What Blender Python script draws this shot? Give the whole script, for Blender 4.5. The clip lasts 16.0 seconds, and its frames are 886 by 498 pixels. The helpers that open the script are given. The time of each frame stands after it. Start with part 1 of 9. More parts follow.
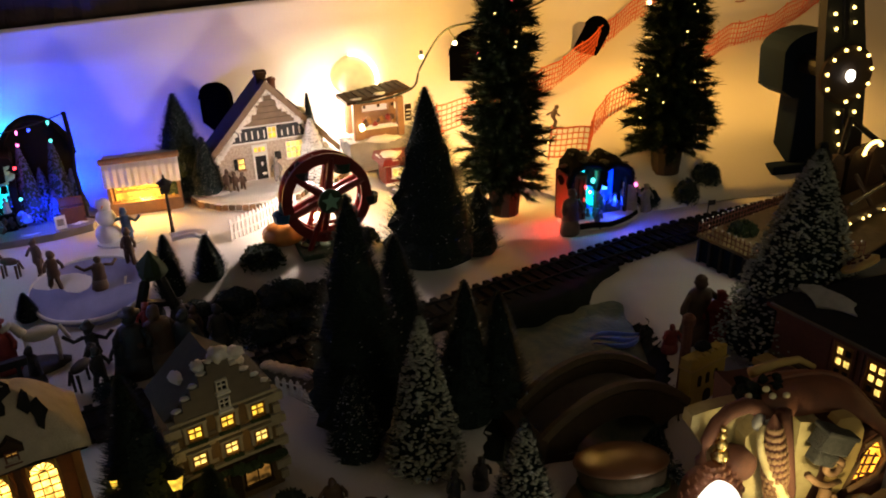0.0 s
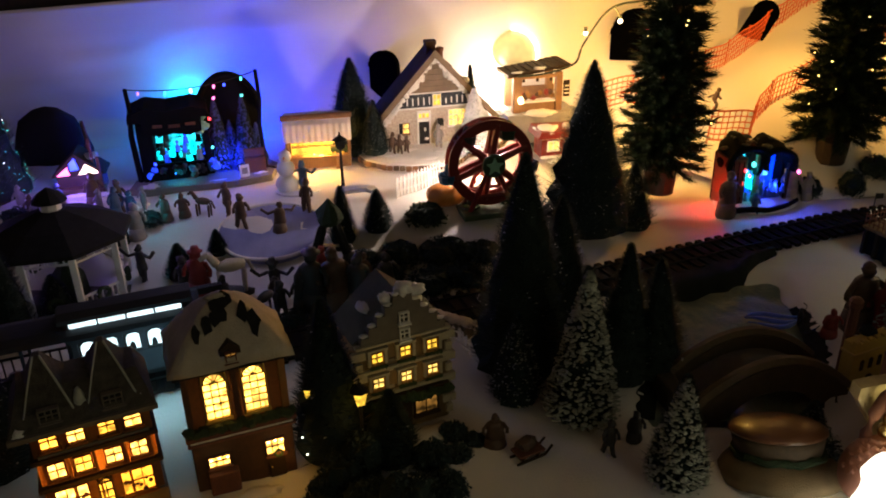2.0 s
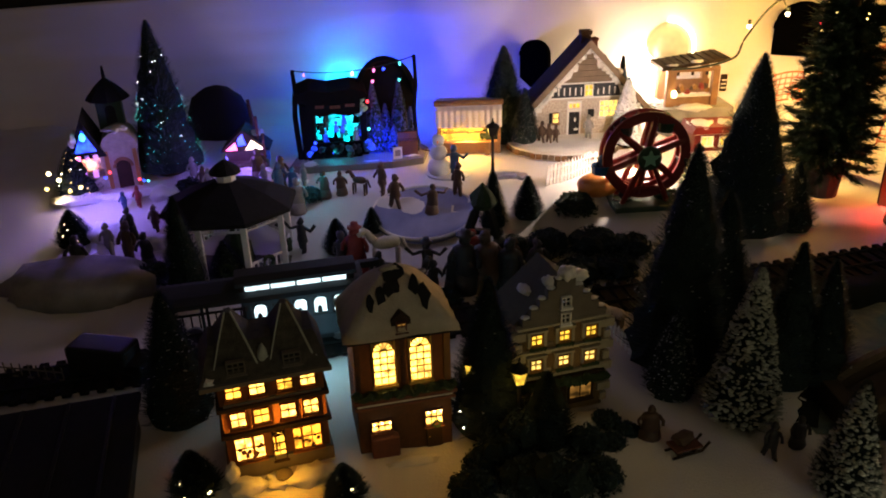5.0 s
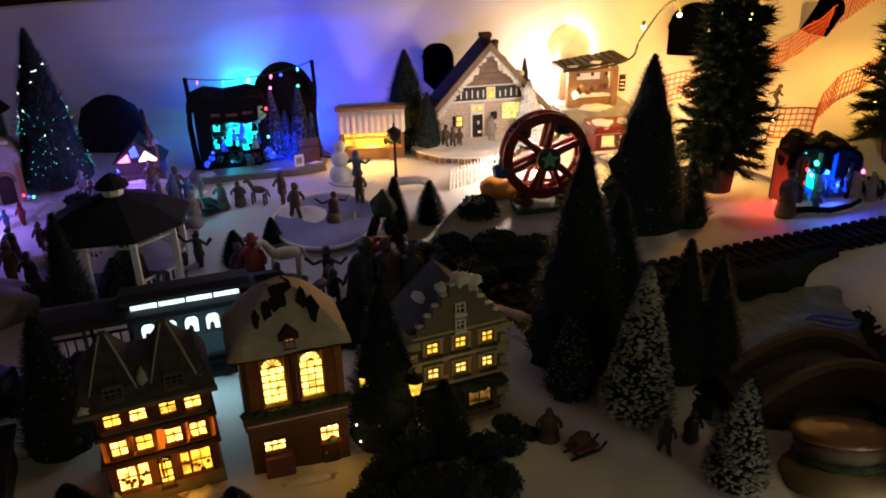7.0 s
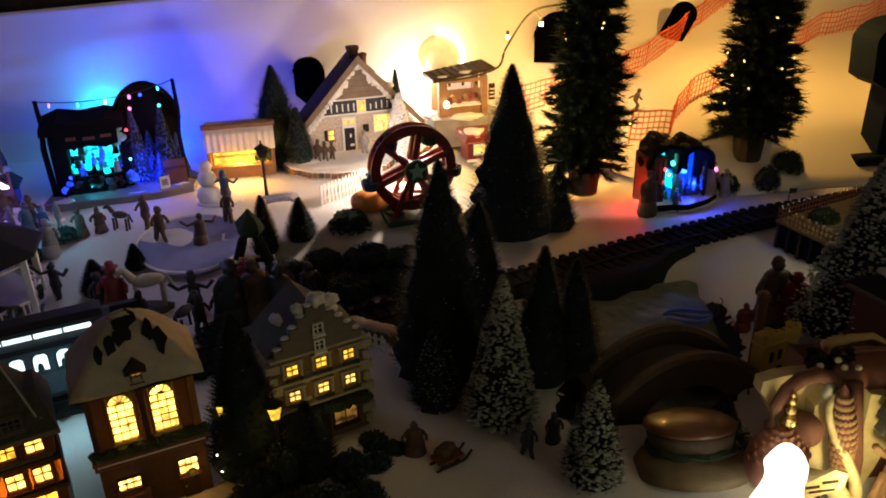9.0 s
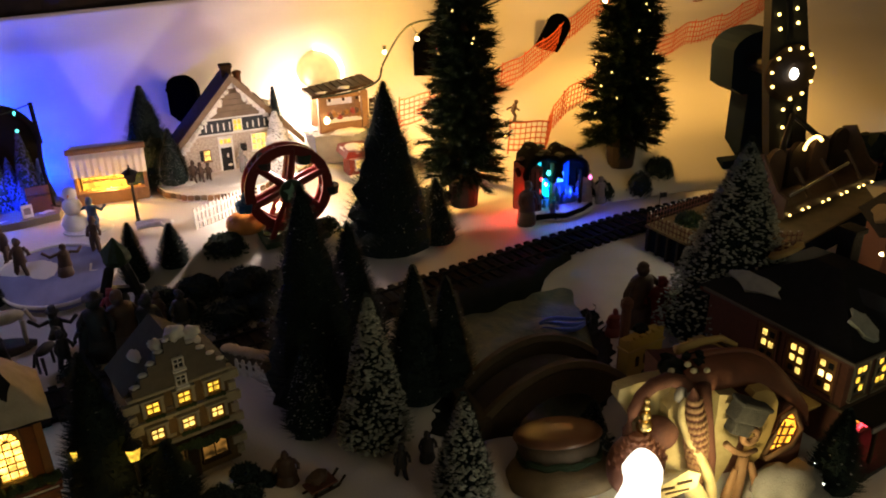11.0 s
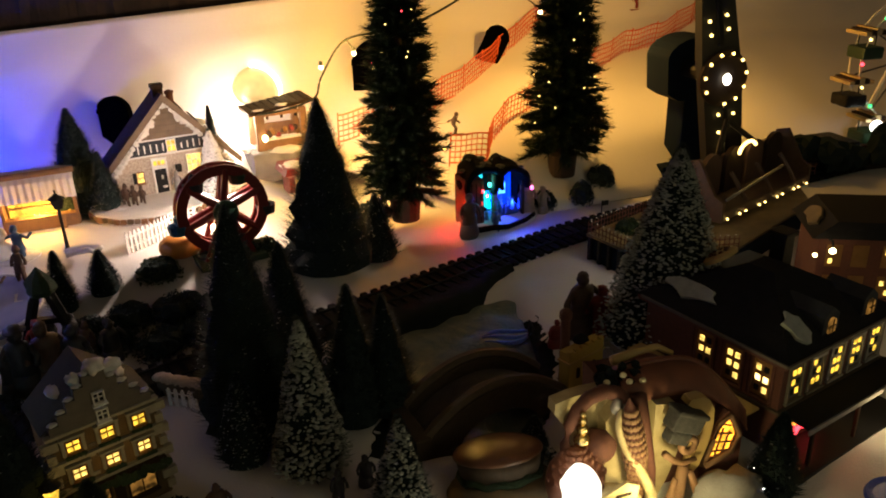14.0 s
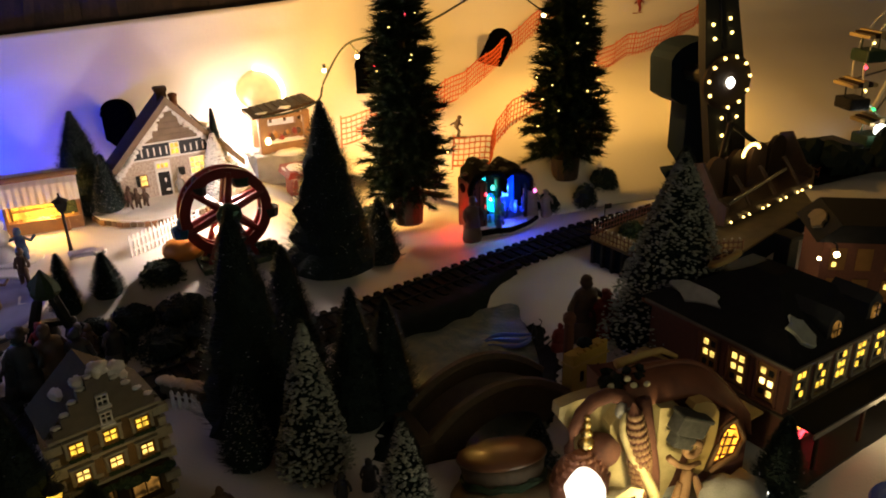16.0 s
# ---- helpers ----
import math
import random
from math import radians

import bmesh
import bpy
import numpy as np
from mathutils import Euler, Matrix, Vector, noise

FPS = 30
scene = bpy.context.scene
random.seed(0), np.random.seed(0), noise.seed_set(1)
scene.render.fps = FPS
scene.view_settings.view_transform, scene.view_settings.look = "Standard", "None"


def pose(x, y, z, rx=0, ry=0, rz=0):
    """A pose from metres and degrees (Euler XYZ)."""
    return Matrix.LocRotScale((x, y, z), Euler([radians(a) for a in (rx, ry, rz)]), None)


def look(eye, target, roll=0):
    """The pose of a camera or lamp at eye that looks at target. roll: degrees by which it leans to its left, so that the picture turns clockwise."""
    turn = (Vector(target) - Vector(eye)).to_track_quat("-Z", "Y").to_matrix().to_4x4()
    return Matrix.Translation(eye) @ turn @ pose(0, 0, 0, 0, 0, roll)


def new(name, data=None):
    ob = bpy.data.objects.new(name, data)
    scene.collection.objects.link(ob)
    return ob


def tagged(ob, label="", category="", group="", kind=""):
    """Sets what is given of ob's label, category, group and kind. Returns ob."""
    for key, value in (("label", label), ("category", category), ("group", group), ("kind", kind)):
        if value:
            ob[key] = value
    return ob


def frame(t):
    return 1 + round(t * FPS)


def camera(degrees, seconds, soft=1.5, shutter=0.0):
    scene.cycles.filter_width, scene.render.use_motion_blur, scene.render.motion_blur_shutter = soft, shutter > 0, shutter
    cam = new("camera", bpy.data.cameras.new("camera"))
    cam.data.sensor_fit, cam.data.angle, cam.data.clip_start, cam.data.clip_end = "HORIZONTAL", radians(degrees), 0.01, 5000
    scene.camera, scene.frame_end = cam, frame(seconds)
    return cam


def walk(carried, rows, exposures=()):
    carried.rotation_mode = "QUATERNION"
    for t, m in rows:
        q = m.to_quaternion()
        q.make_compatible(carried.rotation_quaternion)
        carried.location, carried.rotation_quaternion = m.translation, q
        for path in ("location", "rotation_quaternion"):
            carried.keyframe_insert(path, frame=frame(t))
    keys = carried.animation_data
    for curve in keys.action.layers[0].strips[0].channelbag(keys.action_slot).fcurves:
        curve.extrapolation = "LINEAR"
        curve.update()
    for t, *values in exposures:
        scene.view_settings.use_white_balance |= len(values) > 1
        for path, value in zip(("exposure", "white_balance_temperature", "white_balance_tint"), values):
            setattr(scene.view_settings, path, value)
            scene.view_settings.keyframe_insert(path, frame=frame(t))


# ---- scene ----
cam = camera(58.8, 16.0, soft=1.9)
PATH = [
    (0, (0.2578, -1.9405, 0.6311), (0.4718, -1.0538, 0.2214), -1.85),
    (0.5, (0.2434, -1.9566, 0.6303), (0.4187, -1.0656, 0.2115), -1.75),
    (1, (0.2192, -1.9616, 0.6215), (0.3495, -1.0614, 0.2061), -2.06),
    (1.5, (0.1998, -1.9762, 0.6161), (0.2941, -1.0718, 0.2001), -1.65),
    (2, (0.1824, -1.9969, 0.6220), (0.2445, -1.0927, 0.1994), -1.32),
    (2.5, (0.1696, -2.0048, 0.6242), (0.1992, -1.0996, 0.2002), -1.30),
    (3, (0.1648, -2.0080, 0.6244), (0.1789, -1.1031, 0.1989), -1.53),
    (3.5, (0.1501, -2.0003, 0.6134), (0.1317, -1.0947, 0.1896), -1.60),
    (3.7, (0.1408, -2.0128, 0.6252), (0.1032, -1.1110, 0.1946), -1.44),
    (4.4, (0.1245, -2.0156, 0.6229), (0.0486, -1.1151, 0.1917), -1.56),
    (5.1, (0.1227, -2.0146, 0.6179), (0.0380, -1.1131, 0.1906), -1.81),
    (5.8, (0.1342, -2.0099, 0.6157), (0.0742, -1.1069, 0.1901), -1.79),
    (6, (0.1374, -2.0098, 0.6172), (0.0849, -1.1076, 0.1891), -1.67),
    (6.5, (0.1518, -2.0034, 0.6166), (0.1348, -1.0994, 0.1896), -1.50),
    (7, (0.1646, -1.9954, 0.6160), (0.1726, -1.0909, 0.1896), -1.44),
    (7.5, (0.1757, -1.9923, 0.6140), (0.2228, -1.0897, 0.1861), -1.06),
    (8, (0.1919, -1.9906, 0.6184), (0.2659, -1.0896, 0.1908), -1.20),
    (8.5, (0.2047, -1.9921, 0.6197), (0.3057, -1.0938, 0.1921), -1.24),
    (9, (0.2241, -1.9967, 0.6257), (0.3522, -1.0989, 0.2045), -1.37),
    (9.5, (0.2401, -2.0015, 0.6270), (0.3984, -1.1069, 0.2090), -1.09),
    (9.7, (0.2482, -2.0014, 0.6300), (0.4219, -1.1108, 0.2097), -0.86),
    (10.4, (0.2681, -2.0027, 0.6357), (0.4819, -1.1195, 0.2169), -0.74),
    (11.1, (0.2820, -1.9995, 0.6415), (0.5263, -1.1228, 0.2260), -1.06),
    (11.8, (0.2934, -1.9946, 0.6430), (0.5604, -1.1221, 0.2338), -1.32),
    (12, (0.2981, -1.9930, 0.6412), (0.5702, -1.1202, 0.2360), -1.30),
    (12.5, (0.3045, -1.9898, 0.6410), (0.5913, -1.1199, 0.2397), -1.36),
    (13, (0.3109, -1.9867, 0.6391), (0.5955, -1.1167, 0.2365), -1.57),
    (13.5, (0.3172, -1.9836, 0.6356), (0.6039, -1.1153, 0.2309), -1.76),
    (14, (0.3172, -1.9915, 0.6375), (0.6094, -1.1241, 0.2348), -1.75),
    (14.5, (0.3157, -1.9898, 0.6407), (0.6101, -1.1218, 0.2407), -1.84),
    (15, (0.3173, -1.9899, 0.6390), (0.6116, -1.1216, 0.2397), -1.74),
    (15.5, (0.3157, -1.9883, 0.6390), (0.6100, -1.1200, 0.2397), -1.64),
    (16, (0.3156, -1.9899, 0.6375), (0.6059, -1.1202, 0.2382), -1.75),
]
walk(cam, [(t, look(eye, target, roll)) for t, eye, target, roll in PATH], exposures=[(0, 0.27), (16, 0.27)])

# ---- light of the place: the village's own lamps in a closed room, and added fill points ----
world = bpy.data.worlds.new("world")
scene.world = world
world.use_nodes = True
world.node_tree.nodes["Background"].inputs[0].default_value = (1.0, 0.90, 0.68, 1)
world.node_tree.nodes["Background"].inputs[1].default_value = 0.075


def lamp_point(name, x, y, z, colour, watts, radius=0.012):
    data = bpy.data.lights.new(name, "POINT")
    data.color, data.energy, data.shadow_soft_size = colour, watts, radius
    ob = new(name, data)
    ob.location = (x, y, z)
    return ob


WARM, YELLOW, BLUE, CYAN, RED, COLD = (1, 0.76, 0.56), (1, 0.50, 0.09), (0.02, 0.06, 1), (0.02, 0.75, 1), (1, 0.04, 0.02), (0.75, 0.95, 1)
lamp_point("globe_light", 0.450, -0.105, 0.180, WARM, 1.7, 0.03)
lamp_point("yard_light", 0.362, -0.548, 0.190, (1, 0.78, 0.64), 2.4, 0.010)
lamp_point("hill_light", 0.70, -0.36, 0.16, (1, 0.56, 0.13), 2.0, 0.015)
lamp_point("cable_light", 0.69, -0.26, 0.33, YELLOW, 2.6, 0.012)
lamp_point("bulb_light", 1.20, -0.28, 0.43, YELLOW, 4.3, 0.012)
lamp_point("stage_back_light", -0.180, -0.145, 0.085, (0.0, 0.02, 1), 5.2, 0.03)
lamp_point("stage_cyan_light", -0.310, -0.066, 0.172, (0.0, 0.75, 1), 0.30, 0.02)
# Unseen violet fill over the rink, added to brighten its snow.
lamp_point("stage_string_light", -0.150, -0.690, 0.310, (0.62, 0.56, 1), 0.42, 0.02)
lamp_point("stage_light", -0.250, -0.452, 0.100, CYAN, 0.10, 0.006)
lamp_point("stall_light", 0.03, -0.345, 0.108, YELLOW, 0.8, 0.006)
lamp_point("workshop_red_light", 0.832, -0.545, 0.042, RED, 0.17, 0.006)
lamp_point("workshop_blue_light", 0.960, -0.552, 0.05, BLUE, 0.26, 0.006)
lamp_point("hut_light", -0.44, -0.53, 0.13, (0.26, 0.14, 1), 0.42, 0.01)
# Unseen point added for the turquoise spill on the snow.
lamp_point("spill_light", -0.262, -0.628, 0.105, CYAN, 0.035, 0.004)
lamp_point("chapel_light", -0.66, -0.69, 0.11, (0.28, 0.17, 1), 0.42, 0.01)
lamp_point("chapel_warm_light", -0.745, -0.665, 0.075, (1, 0.72, 0.35), 0.07, 0.008)
lamp_point("fairy_light", 0.720, -1.475, 0.075, (1, 0.80, 0.36), 0.44, 0.012)
# Unseen orange point added to brighten the backdrop beside the ride.
lamp_point("ride_light", 1.62, -0.40, 0.33, (1, 0.50, 0.09), 1.2, 0.02)
lamp_point("tram_light", -0.130, -1.128, 0.060, (0.42, 0.85, 1), 0.10, 0.015)
lamp_point("street_light", 0.128, -1.272, 0.080, YELLOW, 0.006, 0.006)
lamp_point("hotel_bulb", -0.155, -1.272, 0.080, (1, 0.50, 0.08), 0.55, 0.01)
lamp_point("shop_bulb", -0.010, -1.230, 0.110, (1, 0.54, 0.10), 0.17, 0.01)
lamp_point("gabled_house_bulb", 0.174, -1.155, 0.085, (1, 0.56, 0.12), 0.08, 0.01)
# Unseen points added before the two facades to tint them orange.
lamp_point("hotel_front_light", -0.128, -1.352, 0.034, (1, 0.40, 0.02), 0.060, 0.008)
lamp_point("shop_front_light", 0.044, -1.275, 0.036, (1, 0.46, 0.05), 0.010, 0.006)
lamp_point("station_light", 1.10, -1.40, 0.048, (1, 0.74, 0.38), 0.055, 0.01)
lamp_point("workshop_cyan_light", 0.908, -0.545, 0.088, CYAN, 0.05, 0.004)
lamp_point("stage_red_light", -0.155, -0.43, 0.235, (1, 0.05, 0.03), 0.03, 0.004)
lamp_point("drape_light", -0.143, -0.420, 0.120, (0.02, 0.08, 1), 0.30, 0.006)
# Unseen point added over the snow strip below the terrace.
lamp_point("deck_light", 1.09, -0.935, 0.170, (1, 0.88, 0.50), 0.21, 0.012)
# Unseen point added outside the stall for its yellow spill.
lamp_point("stall_front_light", 0.04, -0.425, 0.10, YELLOW, 0.10, 0.01)
# Second unseen point, added to carry the fairy house's glow over the snow.
lamp_point("lamp_light", 0.640, -1.450, 0.150, (1, 0.83, 0.46), 0.07, 0.03)
# Unseen fill added before the gabled house wall.
lamp_point("gabled_front_light", 0.205, -1.245, 0.100, (1, 0.66, 0.20), 0.010, 0.012)
lamp_point("back_house_light", 1.215, -1.215, 0.150, (1, 0.70, 0.28), 0.014, 0.012)
# Unseen fill point behind the camera, added to lift dark fronts.
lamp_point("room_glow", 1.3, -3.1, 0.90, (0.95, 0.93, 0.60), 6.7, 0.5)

# ---- materials ----
def mat(name, base, rough=0.7, metal=0.0, scale=60.0, var=0.25, bump=0.3, fine=600.0, second=None, coat=0.0):
    """A surface with colour drift at two scales and a fine relief."""
    m = bpy.data.materials.new(name)
    m.use_nodes = True
    nt = m.node_tree
    b = nt.nodes["Principled BSDF"]
    b.inputs["Metallic"].default_value = metal
    b.inputs["Coat Weight"].default_value = coat
    co = nt.nodes.new("ShaderNodeTexCoord")
    n1, n2 = nt.nodes.new("ShaderNodeTexNoise"), nt.nodes.new("ShaderNodeTexNoise")
    n1.inputs["Scale"].default_value, n1.inputs["Detail"].default_value = scale, 4
    n2.inputs["Scale"].default_value, n2.inputs["Detail"].default_value = fine, 3
    ramp = nt.nodes.new("ShaderNodeMix")
    ramp.data_type = "RGBA"
    dark = second or tuple(c * (1 - var) for c in base)
    ramp.inputs["A"].default_value, ramp.inputs["B"].default_value = (*dark, 1), (*base, 1)
    mix = nt.nodes.new("ShaderNodeMath")
    mix.operation = "MULTIPLY_ADD"
    mix.inputs[1].default_value, mix.inputs[2].default_value = 0.45, 0.0
    add = nt.nodes.new("ShaderNodeMath")
    add.operation = "MULTIPLY_ADD"
    add.inputs[1].default_value = 1.5
    spread = nt.nodes.new("ShaderNodeMath")
    spread.operation, spread.use_clamp = "SUBTRACT", True
    spread.inputs[1].default_value = 0.45
    info = nt.nodes.new("ShaderNodeObjectInfo")
    shift = nt.nodes.new("ShaderNodeMath")
    shift.operation = "MULTIPLY_ADD"
    shift.inputs[1].default_value, shift.inputs[2].default_value = 0.25, -0.12
    tot = nt.nodes.new("ShaderNodeMath")
    tot.operation, tot.use_clamp = "ADD", True
    rr = nt.nodes.new("ShaderNodeMapRange")
    rr.inputs["To Min"].default_value, rr.inputs["To Max"].default_value = max(0.03, rough - 0.1), min(1, rough + 0.12)
    bp = nt.nodes.new("ShaderNodeBump")
    bp.inputs["Strength"].default_value, bp.inputs["Distance"].default_value = bump, 0.002
    L = nt.links.new
    L(co.outputs["Object"], n1.inputs["Vector"]), L(co.outputs["Object"], n2.inputs["Vector"])
    L(n2.outputs["Fac"], mix.inputs[0]), L(n1.outputs["Fac"], add.inputs[0]), L(mix.outputs[0], add.inputs[2])
    L(add.outputs[0], spread.inputs[0]), L(info.outputs["Random"], shift.inputs[0])
    L(spread.outputs[0], tot.inputs[0]), L(shift.outputs[0], tot.inputs[1])
    L(tot.outputs[0], ramp.inputs["Factor"]), L(ramp.outputs["Result"], b.inputs["Base Color"])
    L(n1.outputs["Fac"], rr.inputs["Value"]), L(rr.outputs[0], b.inputs["Roughness"])
    L(n2.outputs["Fac"], bp.inputs["Height"]), L(bp.outputs[0], b.inputs["Normal"])
    return m


def glow(name, colour, strength, uneven=0.0, scale=90.0):
    """A pane, a bulb or a glow put in for lamplight, a little uneven where a bulb stands behind it."""
    m = bpy.data.materials.new(name)
    m.use_nodes = True
    nt = m.node_tree
    b = nt.nodes["Principled BSDF"]
    b.inputs["Base Color"].default_value = (0.06, 0.05, 0.04, 1)
    b.inputs["Roughness"].default_value = 0.3
    b.inputs["Emission Color"].default_value = (*colour, 1)
    b.inputs["Emission Strength"].default_value = strength
    if uneven:
        co, n = nt.nodes.new("ShaderNodeTexCoord"), nt.nodes.new("ShaderNodeTexNoise")
        n.inputs["Scale"].default_value = scale
        r = nt.nodes.new("ShaderNodeMapRange")
        r.inputs["From Min"].default_value, r.inputs["From Max"].default_value = 0.35, 0.65
        r.inputs["To Min"].default_value, r.inputs["To Max"].default_value = strength * (1 - uneven), strength * (1 + uneven)
        nt.links.new(co.outputs["Object"], n.inputs["Vector"])
        nt.links.new(n.outputs["Fac"], r.inputs["Value"])
        nt.links.new(r.outputs[0], b.inputs["Emission Strength"])
    return m


SNOW = mat("snow", (0.70, 0.68, 0.66), 0.75, scale=12, var=0.08, bump=0.5, fine=350)
SNOWCAP = mat("snow_cap", (0.74, 0.73, 0.71), 0.6, scale=60, var=0.12, bump=0.5)
SHEET = mat("white_sheet", (0.82, 0.80, 0.78), 0.85, scale=4, var=0.07, bump=0.15, fine=160)
BLACK = mat("black_cloth", (0.0012, 0.0012, 0.0014), 1.0, var=0.3, bump=0.0)
BLACK.node_tree.nodes["Principled BSDF"].inputs["Specular IOR Level"].default_value = 0.0
ROOM = mat("dim_room", (0.46, 0.42, 0.36), 0.9, scale=3, var=0.12)
CURTAIN = mat("dark_foliage_cloth", (0.034, 0.023, 0.018), 0.95, scale=22, var=0.9, fine=60, bump=1.0, second=(0.004, 0.003, 0.003))
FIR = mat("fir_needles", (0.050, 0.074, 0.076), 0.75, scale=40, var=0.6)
# Darker copy of FIR: the shade inside a crown put into colour.
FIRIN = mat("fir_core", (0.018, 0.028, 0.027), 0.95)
PINE = mat("garland_needles", (0.018, 0.032, 0.013), 0.6, scale=30, var=0.5)
TRUNK = mat("bark", (0.05, 0.03, 0.018), 0.9, scale=80, var=0.5)
TIP = mat("frost", (0.66, 0.70, 0.72), 0.7, var=0.3)
BRICK = mat("brick_red", (0.20, 0.065, 0.04), 0.85, scale=160, var=0.45)
BRICKD = mat("brick_brown", (0.15, 0.055, 0.035), 0.85, scale=160, var=0.4)
STONE = mat("grey_stone", (0.15, 0.13, 0.105), 0.85, scale=90, var=0.4)
OCHRE = mat("ochre_plaster", (0.42, 0.22, 0.07), 0.75, scale=70, var=0.35)
FARM = mat("speckled_plaster", (0.80, 0.72, 0.62), 0.8, scale=260, var=0.9, fine=700, bump=1.0, second=(0.24, 0.17, 0.11))
PLANK = mat("grey_brown_planks", (0.22, 0.16, 0.11), 0.8, scale=60, var=0.4)
WOOD = mat("warm_wood", (0.28, 0.15, 0.07), 0.7, scale=70, var=0.4)
DARKWOOD = mat("dark_wood", (0.045, 0.028, 0.018), 0.7, scale=70, var=0.4)
ROOFD = mat("dark_roof", (0.020, 0.020, 0.022), 0.85, scale=90, var=0.5)
ROOFG = mat("green_grey_roof", (0.06, 0.065, 0.055), 0.7, scale=80, var=0.5)
ROOFR = mat("red_brown_roof", (0.24, 0.085, 0.045), 0.6, scale=60, var=0.45)
CREAM = mat("cream_plaster", (0.66, 0.56, 0.30), 0.6, scale=46, var=0.5, bump=0.7, second=(0.34, 0.25, 0.11))
CLUMP = mat("old_snow", (0.44, 0.47, 0.42), 0.8, scale=90, var=0.4)
WHITE = mat("white_paint", (0.78, 0.77, 0.74), 0.5, scale=60, var=0.1)
GREYBLUE = mat("slate_boards", (0.045, 0.05, 0.06), 0.6, scale=60, var=0.3)
GREEN = mat("green_paint", (0.015, 0.05, 0.025), 0.5, scale=60, var=0.4)
GARLAND = mat("leaf_garland", (0.025, 0.055, 0.02), 0.8, scale=200, var=0.6, bump=1.0)
REDP = mat("red_paint", (0.19, 0.009, 0.008), 0.42, scale=60, var=0.35, coat=0.12)
BLUEP = mat("blue_paint", (0.02, 0.10, 0.22), 0.45, scale=60, var=0.3)
MINT = mat("mint_paint", (0.22, 0.48, 0.36), 0.5, scale=60, var=0.2)
NAVY = mat("night_blue_paint", (0.008, 0.018, 0.040), 0.85, scale=40, var=0.35)
BLACKP = mat("black_paint", (0.020, 0.020, 0.021), 0.4, scale=60, var=0.3)
ORANGE = mat("orange_net", (0.75, 0.13, 0.035), 0.5, scale=60, var=0.2)
PUMPKIN = mat("orange_glaze", (0.75, 0.28, 0.05), 0.35, scale=60, var=0.3, coat=0.4)
YELLOWP = mat("yellow_paint", (0.55, 0.38, 0.08), 0.5, scale=60, var=0.25)
ICE = mat("blue_ice", (0.36, 0.38, 0.66), 0.16, scale=14, var=0.45, bump=0.05, coat=0.6)
MOSS = mat("dark_moss", (0.017, 0.021, 0.018), 0.95, scale=60, var=0.5, bump=1.0)
BROWNST = mat("brown_stone", (0.075, 0.050, 0.028), 0.85, scale=120, var=0.5)
BROWNTOP = mat("worn_brown_edge", (0.12, 0.085, 0.052), 0.8, scale=120, var=0.5)
WATER = mat("painted_water", (0.20, 0.21, 0.14), 0.5, scale=11, var=0.7, bump=0.9, fine=46, second=(0.010, 0.060, 0.085))
for nd in WATER.node_tree.nodes:
    if nd.bl_idname == "ShaderNodeTexNoise":
        nd.inputs["Distortion"].default_value = 2.6
STEEL = mat("dull_steel", (0.25, 0.25, 0.26), 0.35, metal=0.9, scale=60)
SLEEPER = mat("sleeper_brown", (0.014, 0.011, 0.009), 0.9)
CABLE = mat("green_cable", (0.012, 0.02, 0.012), 0.5)
BROWNF = mat("brown_figure", (0.10, 0.055, 0.035), 0.55, scale=90, var=0.5)
REDF = mat("red_figure", (0.28, 0.03, 0.025), 0.5, scale=90, var=0.5)
DARKF = mat("dark_figure", (0.03, 0.03, 0.035), 0.5, scale=90, var=0.5)
BLUEF = mat("blue_figure", (0.05, 0.11, 0.22), 0.5, scale=90, var=0.5)
PALEF = mat("pale_figure", (0.62, 0.55, 0.44), 0.55, scale=90, var=0.3)
GREYF = mat("grey_figure", (0.30, 0.28, 0.27), 0.6, scale=90, var=0.4)
LAWN = mat("terrace_top", (0.26, 0.19, 0.10), 0.9, scale=50, var=0.4, bump=0.8)
ROCK = mat("snowy_rock", (0.40, 0.38, 0.36), 0.85, scale=18, var=0.75, bump=0.8)
HONEY = mat("honey_plaster", (0.55, 0.38, 0.13), 0.6, scale=50)
BRASS = mat("brass_ball", (0.75, 0.55, 0.22), 0.22, metal=1.0, var=0.1)
MOTTLE = mat("mottled_slate", (0.070, 0.066, 0.058), 0.8, scale=160, var=0.9, bump=1.0, second=(0.010, 0.010, 0.010))
GLINT = mat("pale_bud", (0.75, 0.68, 0.45), 0.25, coat=0.6)
STANDTOP = mat("brown_glaze", (0.19, 0.085, 0.042), 0.34, scale=40, var=0.25, coat=0.6)
W_HOTP = glow("hot_pane", (1, 0.74, 0.25), 3.2)
STREAK = mat("blue_streak", (0.05, 0.12, 0.42), 0.35, scale=60, var=0.5)
# White frost with the blue stage light put into its colour.
CONESNOW = mat("blue_frost", (0.075, 0.11, 0.40), 0.7, scale=60, var=0.3)
GREYSNOW = mat("trodden_snow", (0.20, 0.18, 0.17), 0.8, scale=40, var=0.3, bump=0.6)
STAGEB = mat("stage_black", (0.0045, 0.0045, 0.006), 0.95, scale=60, var=0.5)
# Toys and puppets glow themselves: coloured lamplight put into their surface.
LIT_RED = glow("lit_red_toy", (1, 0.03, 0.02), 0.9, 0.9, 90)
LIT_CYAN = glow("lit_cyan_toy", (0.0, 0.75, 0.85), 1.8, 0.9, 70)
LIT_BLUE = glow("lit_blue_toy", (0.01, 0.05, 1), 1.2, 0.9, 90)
RAIL = mat("black_rail", (0.012, 0.012, 0.012), 0.7)
G_STRIPE = glow("violet_stripe", (0.75, 0.25, 1), 0.9)
SOOT = mat("soot_grey", (0.022, 0.022, 0.020), 0.8, scale=90, var=0.5)
